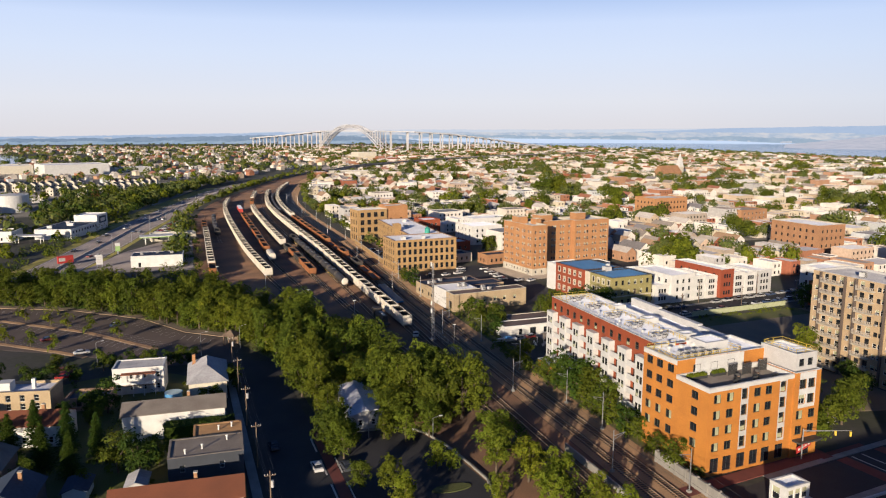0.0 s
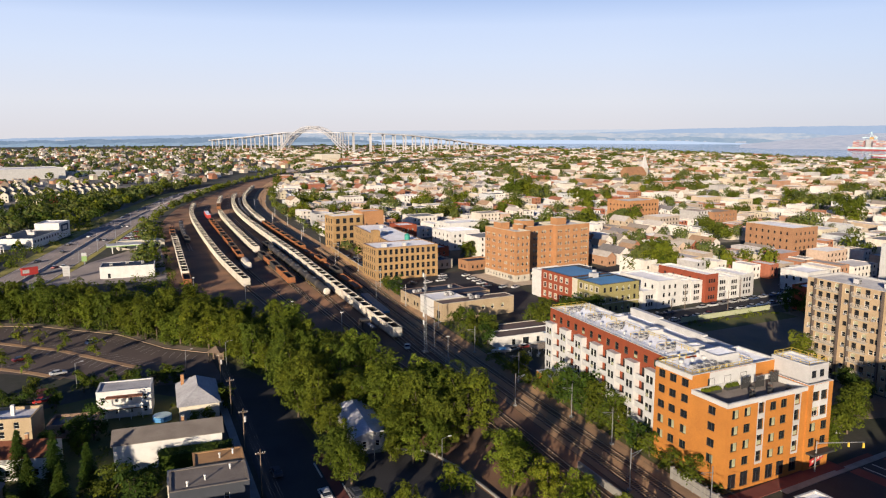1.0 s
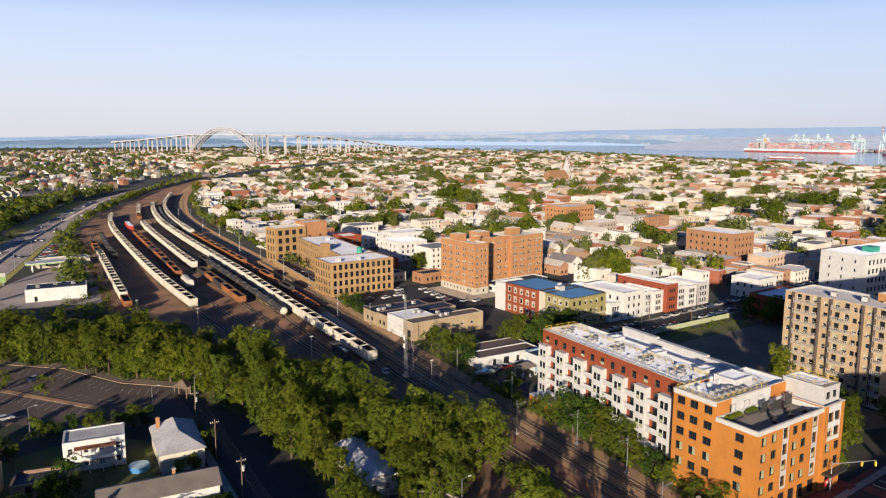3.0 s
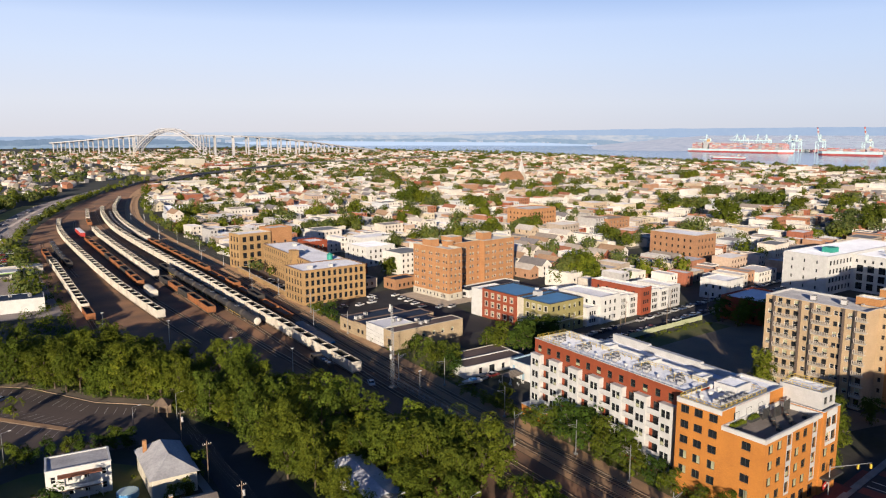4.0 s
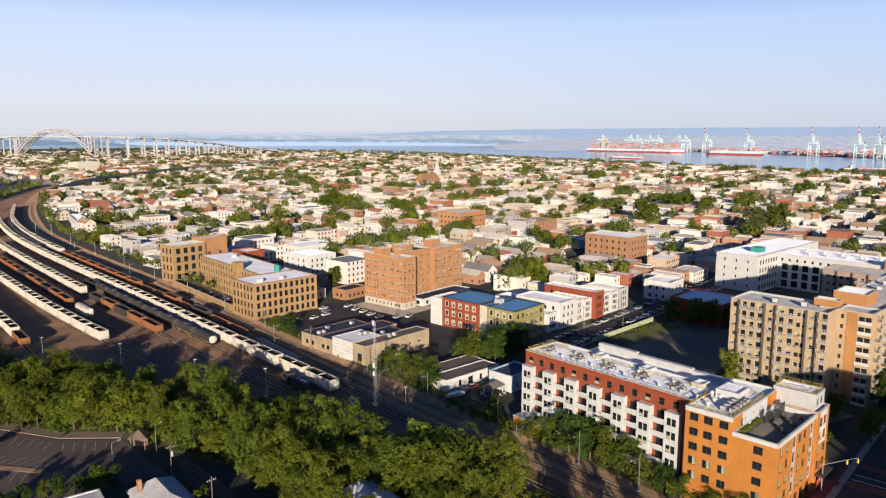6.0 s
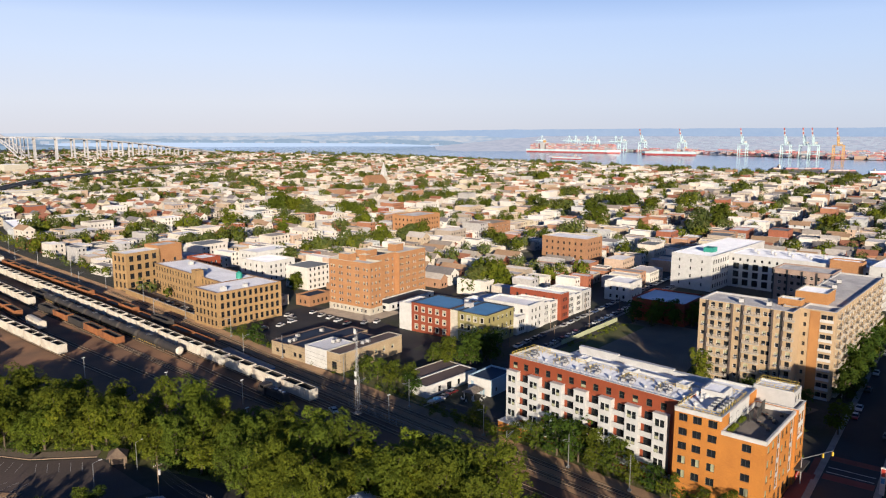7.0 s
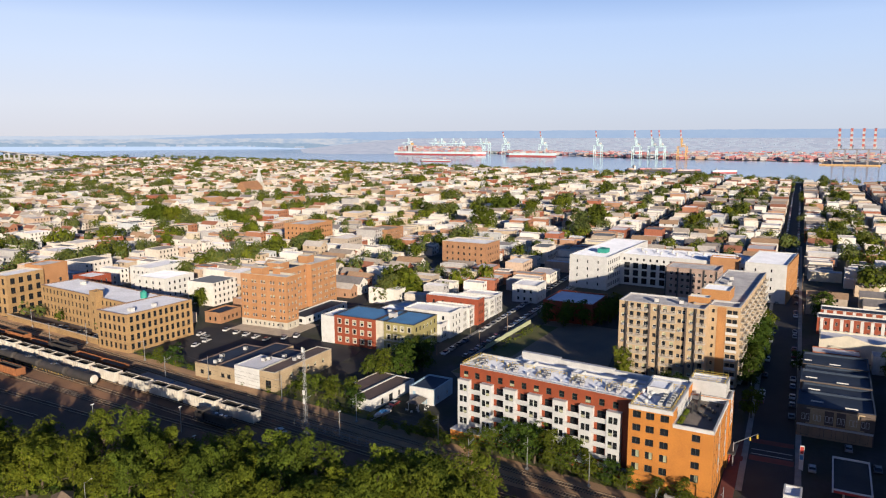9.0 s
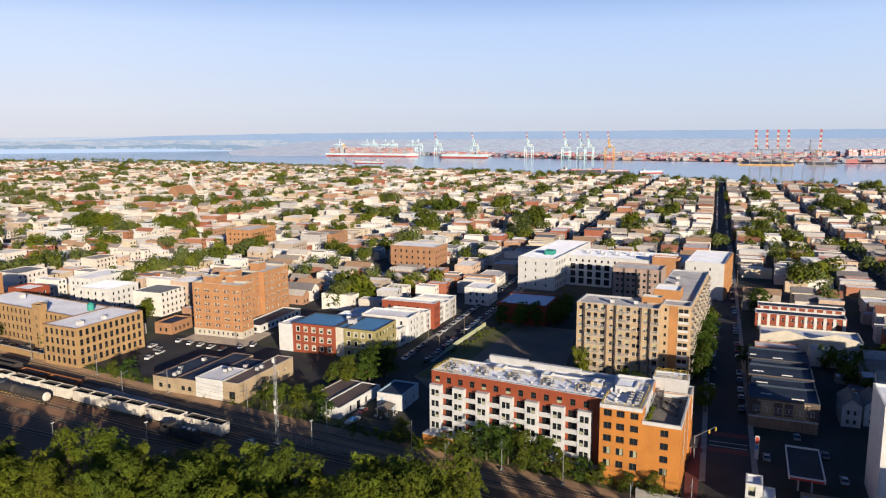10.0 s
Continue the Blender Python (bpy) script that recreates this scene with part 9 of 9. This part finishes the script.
for k in range(3000):
    y = r.uniform(-1500, 4300)
    x = float(np.interp(y, [p[1] for p in far_shore], [p[0] for p in far_shore])) + r.uniform(300, 1900)
    ang = math.atan2(y - 60, x)
    if ang > radians(44) or math.hypot(x, y) > 4400:
        continue
    z = 62 * max(0, math.hypot(x, y - 60) - 3250) / 1250 * min(1, max(0, 1 - (ang - radians(36)) / radians(8)))
    # these halls glow in the painted haze colour
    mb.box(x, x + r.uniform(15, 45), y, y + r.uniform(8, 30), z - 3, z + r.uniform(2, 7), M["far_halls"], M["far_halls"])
tagged(solid("far_sheds", mb, "distant sheds and halls beyond the harbour, painted haze pale", "buildings"), kind="stuff")

# the land rises gently behind the harbour, its haze painted as a glow
mb = Mesh()
for k in range(40):
    a0, a1 = radians(-40 + k * 2.1), radians(-37.9 + k * 2.1)
    for j in range(5):
        r0, r1 = 3250 + j * 250, 3500 + j * 250
        q = [(r0, a0), (r1, a0), (r1, a1), (r0, a1)]
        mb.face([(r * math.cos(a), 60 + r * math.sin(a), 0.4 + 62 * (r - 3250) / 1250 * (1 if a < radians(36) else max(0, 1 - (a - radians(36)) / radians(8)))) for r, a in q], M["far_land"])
solid("ground_rise", mb, "built-up land rising behind the harbour, painted haze pale", "ground", kind="structure")


# low land glowing in painted haze colours closes the view, band behind band
def far_band(name, lab, rad, profile, mat, jag, step=0.12, thick=60):
    """An uneven strip of distant land round the town; profile: (degrees from +x, height of its skyline)."""
    degs, tops = [p[0] for p in profile], [p[1] for p in profile]
    n = int((degs[-1] - degs[0]) / step)
    top, bot, back = [], [], []
    for k in range(n + 1):
        g = degs[0] + (degs[-1] - degs[0]) * k / n
        a = radians(g)
        base = float(np.interp(g, degs, tops))
        z = base + jag * (noise.noise(Vector((g * 0.7, rad * 0.01, 0))) + 0.6 * noise.noise(Vector((g * 4.1, 3, rad * 0.01))))
        z = max(0.25, z if base > 1 else base)
        for row, q, h in ((bot, 0, 0.2), (top, thick / 2, z), (back, thick, 0.2)):
            row.append(((rad + q) * math.cos(a), 60 + (rad + q) * math.sin(a), h))
    mb = Mesh()
    for k in range(n):
        mb.face([bot[k + 1], bot[k], top[k], top[k + 1]], mat)
        mb.face([top[k + 1], top[k], back[k], back[k + 1]], mat)
    solid(name, mb, lab, "backdrop", kind="structure")


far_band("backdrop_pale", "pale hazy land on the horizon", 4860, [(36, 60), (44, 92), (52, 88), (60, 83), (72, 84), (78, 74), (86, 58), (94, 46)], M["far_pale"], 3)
far_band("backdrop_ridge", "wooded ridge on the horizon, painted haze blue", 4800, [(-44, 112), (10, 113), (28, 110), (40, 103), (48, 92), (54, 70), (60, 40)], M["far_hill"], 3)
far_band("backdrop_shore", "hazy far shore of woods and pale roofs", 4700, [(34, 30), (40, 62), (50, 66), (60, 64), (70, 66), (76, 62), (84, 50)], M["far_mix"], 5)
far_band("backdrop_belt", "tree belt along the far shore, painted haze blue", 4640, [(40, 8), (43, 30), (47, 44), (52, 36), (56, 44), (62, 40), (66, 48), (72, 50), (77, 46), (82, 30)], M["far_belt"], 9)
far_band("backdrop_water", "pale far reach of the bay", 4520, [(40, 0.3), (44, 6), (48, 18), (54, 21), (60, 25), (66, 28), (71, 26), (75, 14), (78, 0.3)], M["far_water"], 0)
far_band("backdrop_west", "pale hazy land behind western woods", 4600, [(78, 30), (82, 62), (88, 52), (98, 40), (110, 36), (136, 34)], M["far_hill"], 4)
far_band("backdrop_woods", "woods beyond the suburbs, painted dark haze blue", 4350, [(70, 0.3), (73, 26), (78, 44), (84, 44), (90, 36), (100, 28), (136, 26)], M["far_wood"], 7)
far_band("backdrop_grove", "low woods behind the last houses, painted haze blue", 4150, [(64, 0.3), (68, 12), (76, 16), (84, 18), (92, 14), (100, 16), (136, 14)], M["far_belt"], 8)
mb = Mesh()
for k in range(80):
    g = r.uniform(42, 104)
    a = radians(g)
    q = r.uniform(4560, 4630)
    x, y = q * math.cos(a), 60 + q * math.sin(a)
    low = float(np.interp(g, [42, 48, 60, 66, 71, 78, 84, 104], [6, 22, 28, 32, 34, 40, 34, 22]))
    w = r.uniform(8, 60)
    # same glowing haze paint on the far shore's buildings
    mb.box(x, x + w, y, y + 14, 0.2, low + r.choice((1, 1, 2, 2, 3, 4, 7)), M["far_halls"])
tagged(solid("far_shore_halls", mb, "distant halls and houses along the far shore, painted haze pale", "buildings"), kind="stuff")


# ---- the arch bridge ----
def bridge():
    """A steel arch with a deck hung through it, spandrel columns at the haunches and tall H-shaped piers on the approaches."""
    t = thing("arch_bridge", "long pale steel arch bridge with approach viaducts", "bridge", pose(0, 0, 0))
    west, east = Vector((527.0, 2665.0, 0)), Vector((642.0, 2304.0, 0))
    c = (west + east) / 2
    s = (east - west).normalized()
    half = (east - west).length / 2
    side = Vector((-s.y, s.x, 0))
    grey = M["bridge_grey"]

    def at(a, z, off=0.0):
        return c + s * a + side * off + Vector((0, 0, z))

    def chord(a, crown, foot):
        return foot + (crown - foot) * (1 - (a / half) ** 2)
    N = 22
    for off in (-11, 11):
        mb = Mesh()
        for k in range(N):
            a, e = -half + 2 * half * k / N, -half + 2 * half * (k + 1) / N
            for crown, foot in ((90, 26), (83, 14)):
                mb.beam(at(a, chord(a, crown, foot), off), at(e, chord(e, crown, foot), off), 2.6, 2.6, grey)
            mb.beam(at(a, chord(a, 83, 14), off), at(a, chord(a, 90, 26), off), 1.2, 1.2, grey)
            mb.beam(at(a, chord(a, 83, 14), off), at(e, chord(e, 90, 26), off), 1.2, 1.2, grey)
        part("arch", mb, t, "trussed steel arch rib")
    mb = Mesh()
    for k in range(1, N, 2):
        a = -half + 2 * half * k / N
        mb.beam(at(a, chord(a, 90, 26), -11), at(a, chord(a, 90, 26), 11), 1.4, 1.4, grey)
    part("cross_brace", mb, t)
    deck_z = 69.0
    mb = Mesh()
    for k in range(1, N):
        a = -half + 2 * half * k / N
        z = chord(a, 83, 14)
        for off in (-11, 11):
            if z > deck_z + 2:
                mb.beam(at(a, deck_z, off), at(a, z, off), 0.8, 0.8, grey)
    part("hanger", mb, t)
    line = [Vector(p) for p in ((300, 2960, 41), (345, 2912, 46), (397, 2856, 51), (west.x, west.y, deck_z), (east.x, east.y, deck_z), (752, 2290, 66), (865, 2298, 60), (1000, 2320, 47), (1131, 2347, 31), (1290, 2380, 14))]
    for p, q in zip(line[:-1], line[1:]):
        mb = Mesh()
        mb.beam(p, q, 26, 3.4, grey)
        part("deck", mb, t)
    # columns over the haunches
    for sgn in (-1, 1):
        for k in range(5):
            a = sgn * (half + 14 - k * 15)
            foot = 0 if abs(a) > half else chord(a, 90, 26)
            mb = Mesh()
            for off in (-11, 11):
                mb.beam(at(a, foot, off), at(a, deck_z - 1.7, off), 2.4, 2.4, grey)
            for z in (22, 44):
                if z > foot:
                    mb.beam(at(a, z, -11), at(a, z, 11), 1.6, 1.6, grey)
            part("column", mb, t)
    # H-shaped piers along both approaches
    for p, q, n in ((line[3], line[2], 5), (line[2], line[1], 2), (line[1], line[0], 2), (line[4], line[5], 2), (line[5], line[6], 3), (line[6], line[7], 4), (line[7], line[8], 4), (line[8], line[9], 4)):
        d = (q - p)
        along = Vector((d.x, d.y, 0)).normalized()
        across = Vector((-along.y, along.x, 0))
        for k in range(n):
            e = p + d * ((k + 0.6) / n)
            mb = Mesh()
            for off in (-10, 10):
                b = e + across * off
                mb.beam((b.x, b.y, 0), (b.x, b.y, e.z - 1.7), 3.6, 3.2, grey)
            for z in (e.z - 4, e.z * 0.5):
                mb.beam(e + across * -10 + Vector((0, 0, z - e.z)), e + across * 10 + Vector((0, 0, z - e.z)), 2.4, 3, grey)
            part("pier", mb, t)


bridge()

# ---- cars and street things ----
car_sets = {}


def car(x, y, rot, label="parked car at the kerb", group="parked cars", paint="car_paint"):
    """A saloon: lower body, glazed cabin, roof, four wheels."""
    if paint not in car_sets:
        car_mesh = car_sets[paint] = {}
        mb = Mesh()
        prof = [(-2.2, 0.35), (2.2, 0.35), (2.25, 0.7), (1.9, 0.88), (1.0, 0.95), (-1.4, 0.98), (-2.15, 0.9), (-2.25, 0.6)]
        n = len(prof)
        mb.hull([(a, -0.88, z) for a, z in prof] + [(a, 0.88, z) for a, z in prof], [tuple(range(n)), tuple(range(2 * n - 1, n - 1, -1))] + [(k, n + k, n + (k + 1) % n, (k + 1) % n) for k in range(n)], M[paint])
        car_mesh["body"] = mb.data("body")
        mb = Mesh()
        mb.hull([(-1.6, -0.8, 0.96), (1.1, -0.8, 0.94), (1.1, 0.8, 0.94), (-1.6, 0.8, 0.96), (-1.1, -0.66, 1.4), (0.4, -0.66, 1.42), (0.4, 0.66, 1.42), (-1.1, 0.66, 1.4)],
                [(0, 1, 5, 4), (1, 2, 6, 5), (2, 3, 7, 6), (3, 0, 4, 7)], M["glass"])
        car_mesh["glazing"] = mb.data("glazing")
        mb = Mesh()
        mb.hull([(-1.15, -0.68, 1.4), (0.45, -0.68, 1.42), (0.45, 0.68, 1.42), (-1.15, 0.68, 1.4), (-1.0, -0.6, 1.46), (0.3, -0.6, 1.47), (0.3, 0.6, 1.47), (-1.0, 0.6, 1.46)],
                [(0, 1, 5, 4), (1, 2, 6, 5), (2, 3, 7, 6), (3, 0, 4, 7), (4, 5, 6, 7)], M[paint])
        car_mesh["roof"] = mb.data("roof")
        mb = Mesh()
        mb.tube((0, -0.1, 0), (0, 0.1, 0), 0.32, 0.32, M["tyre"], 12)
        mb.tube((0, -0.12, 0), (0, 0.12, 0), 0.18, 0.18, M["steel"], 8)
        car_mesh["wheel"] = mb.data("wheel")
    car_mesh = car_sets[paint]
    t = thing("car", label, "car", pose(x, y, 0.05, 0, 0, rot), group)
    part("body", car_mesh["body"], t)
    part("glazing", car_mesh["glazing"], t)
    part("roof", car_mesh["roof"], t)
    for a in (-1.4, 1.4):
        for e in (-0.82, 0.82):
            part("wheel", car_mesh["wheel"], t, m=Matrix.Translation((a, e, 0.32)))


car(30.7, 137.2, 92, "white car driving along the west street", paint="white_panel")
car(36.2, 135.5, 95, "dark car at the kerb of the west street", paint="navy_siding")
car(24.0, 150, 92, "dark car parked along the west street", paint="navy_siding")
rc = random.Random(21)
for k in range(26):
    u = 40 + k * 9.5 + rc.uniform(-1.5, 1.5)
    for s in (-4.4, 4.4):
        if rc.random() < 0.62:
            car(*grid(u, s), 6 + (180 if s > 0 else 0))
for k in range(28):
    u = 62 + k * 6.1
    for s in (-4.4, 4.4):
        if rc.random() < 0.93:
            car(*grid(u, 112 + s), 6 + (180 if s > 0 else 0), "car parked along the middle street")
for x, y in ((135, 322.7), (122.8, 311), (145.5, 318.8), (144.7, 311.7), (144.8, 305.9), (144.2, 299.6), (143.8, 293.1), (149.3, 288.4), (154.2, 286), (129.6, 312.5), (133, 317.5), (115.6, 312.2), (153.9, 333.5), (163, 334.2), (168.2, 342)):
    car(x, y, (20 if y < 330 else 95) + rc.uniform(-8, 8), "car in the apartment car park", paint="white_panel" if int(x) % 3 == 0 else "car_paint")
for x, y in ((109, 352), (110, 357), (108.5, 363), (110, 369), (109, 376), (110.5, 384), (109, 392)):
    car(x, y, rc.uniform(-10, 10), "car in the factory yard")
for x, y, r_ in ((108.4, 204.6, 20), (113, 205.5, 5)):
    car(x, y, r_, "car in the yard beside the shed")
car(-33, 255, 30, "white car in the car park")
car(-30, 205.5, 20, "red car beside the car park")
car(78.6, 220.5, 70, "pale utility car beside the radio mast", paint="white_panel")
car(-14, 267, 40, "dark car in the car park")
for x, y in ((132, 90), (140, 76), (150, 83), (126, 72)):
    car(x, y, 5, "car on the service station forecourt")
car(-23.5, 213.5, 10, "small red car at the car park entrance", paint="red_paint")
car(-21.5, 236, 15, "white car in the car park", paint="white_panel")
car(146, 120, 40, "white car beside the crossing", paint="white_panel")
for k in range(34):
    y = rc.uniform(390, 900)
    car(hwy(y) + rc.choice((-9, -5, 5, 9)), y, 68, "car on the highway", "highway cars")
for k in range(24):
    car(hwy(480 + k * 4) + 21 + (k % 2) * 5, 480 + k * 4, 10, "car in a roadside lot", "roadside cars")


mb = Mesh()
for v in (0, -84, 112):
    for s in (-4.4, 4.4):
        u = 292 if v != 112 else 240
        while u < 1100:
            if rc.random() < 0.8:
                for a, e, z0, z1 in ((2.2, 0.88, 0.3, 0.95), (1.2, 0.75, 0.95, 1.45)):
                    c = [grid(u + i * a, v + s + j * e) for i, j in ((-1, -1), (1, -1), (1, 1), (-1, 1))]
                    mb.prism(c, z0, z1, M["car_far"])
            u += rc.uniform(5.4, 7.5)
tagged(solid("distant_cars", mb, "long rows of small distant parked cars", "cars"), kind="stuff")


def utility_pole(x, y, h=9.5, rot=0, boxy=False, group="utility poles"):
    t = thing("utility_pole", "weathered wooden utility pole with crossarm", "utility pole", pose(x, y, 0, 0, 0, rot), group)
    mb = Mesh()
    mb.tube((0, 0, 0), (0, 0, h), 0.14, 0.09, M["wood"], 8)
    part("shaft", mb, t)
    mb = Mesh()
    mb.box(-0.9, 0.9, -0.05, 0.05, h - 0.9, h - 0.78, M["wood"])
    part("crossarm", mb, t)
    for a in (-0.85, -0.4, 0.4, 0.85):
        mb = Mesh()
        mb.tube((a, 0, h - 0.78), (a, 0, h - 0.5), 0.06, 0.05, M["frame_white"], 6)
        part("insulator", mb, t)
    if boxy:
        mb = Mesh()
        mb.tube((0.35, 0, h - 3.0), (0.35, 0, h - 1.8), 0.28, 0.28, M["grey_panel"], 10)
        part("transformer", mb, t)


PX = 19.0
for k, y in enumerate((120, 142, 164, 186, 207)):
    utility_pole(PX + 0.8, y, 9.5, 0, k % 2 == 0)
mb = Mesh()
for o, z in ((-0.85, 9.0), (-0.4, 9.0), (0.4, 9.0), (0.85, 9.0), (0, 6.6)):
    ys = (98, 120, 142, 164, 186, 207)
    for a, c in zip(ys[:-1], ys[1:]):
        pts = [(PX + 0.8 + o, a + (c - a) * q / 6, z - 0.8 * (1 - (2 * q / 6 - 1) ** 2)) for q in range(7)]
        for p, q in zip(pts[:-1], pts[1:]):
            mb.beam(p, q, 0.022, 0.022, M["frame_dark"])
tagged(solid("overhead_cable", mb, "sagging dark cables between utility poles", "cable"), kind="stuff")
for u, v in ((70, 105.5), (100, 105.5), (130, 105.5), (160, 105.5), (60, 119), (92, 119), (124, 119), (52, 7.2), (92, -7.2), (132, 7.2), (172, -7.2), (212, 7.2), (252, -7.2)):
    utility_pole(*grid(u, v), 9.0, 6, False, "street poles")
for x, y, h in ((-16, 222, 7), (12, 222, 7), (23.5, 226, 7), (-60, 300, 7), (44, 148, 6), (56, 140, 6)):
    t = thing("lamp_post", "slim grey car park lamp post", "lamp post", pose(x, y, 0), "lamp posts")
    mb = Mesh()
    mb.tube((0, 0, 0), (0, 0, h), 0.1, 0.07, M["steel"], 7)
    part("shaft", mb, t)
    mb = Mesh()
    mb.beam((0, 0, h), (1.6, 0, h + 0.3), 0.06, 0.06, M["steel"])
    mb.box(1.4, 2.1, -0.14, 0.14, h + 0.25, h + 0.42, M["grey_panel"])
    part("lamp_head", mb, t)
# traffic signal at the crossing
t = thing("traffic_signal", "grey traffic signal pole with a long mast arm", "traffic signal", pose(124, 107.5, 0, 0, 0, -30))
mb = Mesh()
mb.tube((0, 0, 0), (0, 0, 6.6), 0.16, 0.12, M["steel"], 8)
part("pole", mb, t)
mb = Mesh()
mb.tube((0, 0, 6.2), (9, 0, 6.9), 0.12, 0.06, M["steel"], 7)
part("mast_arm", mb, t)
for a in (6.0, 8.8):
    mb = Mesh()
    mb.box(a - 0.18, a + 0.18, -0.2, 0.1, 5.7, 6.7, M["yellow"])
    part("signal_head", mb, t, "yellow signal head")
# service station
t = thing("service_station_canopy", "dark flat forecourt canopy with a white and red rim", "canopy", pose(113, 76.5, 0, 0, 0, 4))
mb = Mesh()
mb.box(0.3, 18.7, 0.3, 7.7, 4.5, 4.85, M["asphalt"])
part("deck", mb, t)
mb = Mesh()
for q in ((0, 19, 0, 0.3), (0, 19, 7.7, 8), (18.7, 19, 0.3, 7.7)):
    mb.box(*q, 4.4, 5.3, M["white_panel"])
part("rim", mb, t)
mb = Mesh()
mb.box(0, 0.3, 0.3, 7.7, 4.4, 5.3, M["red_paint"])
mb.box(-0.004, 0.3, 0.3, 7.7, 5.0, 5.304, M["white_panel"])
part("front_rim", mb, t, "red front rim")
for x in (4, 15):
    for y in (2.5, 5.5):
        mb = Mesh()
        mb.box(x - 0.2, x + 0.2, y - 0.2, y + 0.2, 0, 4.5, M["white_panel"])
        part("column", mb, t)
plain("small dark kiosk of the service station", "kiosk", 96, 73, 4, 12, 8, 4, M["dark_brick"], M["grey_roof"], 2, 3, 1, "dark")
gl = thing("stair_pavilion", "glazed white stair pavilion beside the line", "pavilion", pose(101.6, 89.6, 0, 0, 0, 4))
block(gl, (0, 0, 5.4, 3.6), 0, 6.4, M["white_panel"], M["white_roof"], {"W": [([1.3, 3.2], [0.6, 3.4], 1.6, 2.4, "whiteblind")], "S": [(spread(3, 5.4, 0.3), [3.9], 1.4, 2.0, "whiteblind")]}, 0.4)
block(gl, (-0.4, -2.8, 5.6, -0.003), 0, 3.7, M["white_panel"], M["white_roof"], {"W": [([1.4], [0.6], 1.6, 2.2, "dark")]}, 0.3, names=("annex_wall", "annex_roof", "annex_parapet"))
t = thing("sign_pylon", "tall white pylon sign with a red panel", "sign", pose(131, 92.5, 0, 0, 0, 4))
mb = Mesh()
mb.box(-0.2, 0.2, -0.5, 0.5, 0, 6.5, M["white_panel"])
part("panel", mb, t)
mb = Mesh()
mb.box(-0.22, -0.2, -0.4, 0.4, 4.4, 6.2, M["red_paint"])
mb.box(-0.22, -0.2, -0.4, 0.4, 2.8, 4.0, M["car_blue"])
part("panel_face", mb, t, "red and blue sign faces")
# green hoarding along the vacant lot
t = thing("hoarding", "green wooden hoarding along the vacant lot", "fence", pose(0, 0, 0))
brd = Mesh()
brd.box(0, 2.35, 0, 0.06, 0.05, 1.9, M["hoarding"])
brd_me = brd.data("board")
for k in range(19):
    x = 180 + k * 2.4
    part("board", brd_me, t, m=pose(x, 208.6 + (x - 152) * 0.045, 0, 0, 0, 2.6))
# white crossing lines
mb = Mesh()
for s in (-1.5, 1.5):
    p, q = Vector(grid(20 + s, -5)), Vector(grid(20 + s, 5))
    strip(mb, p, q, 0.35, 0.05, M["line_white"])
solid("street_lines", mb, "white crossing and lane lines", "road marking", kind="structure")
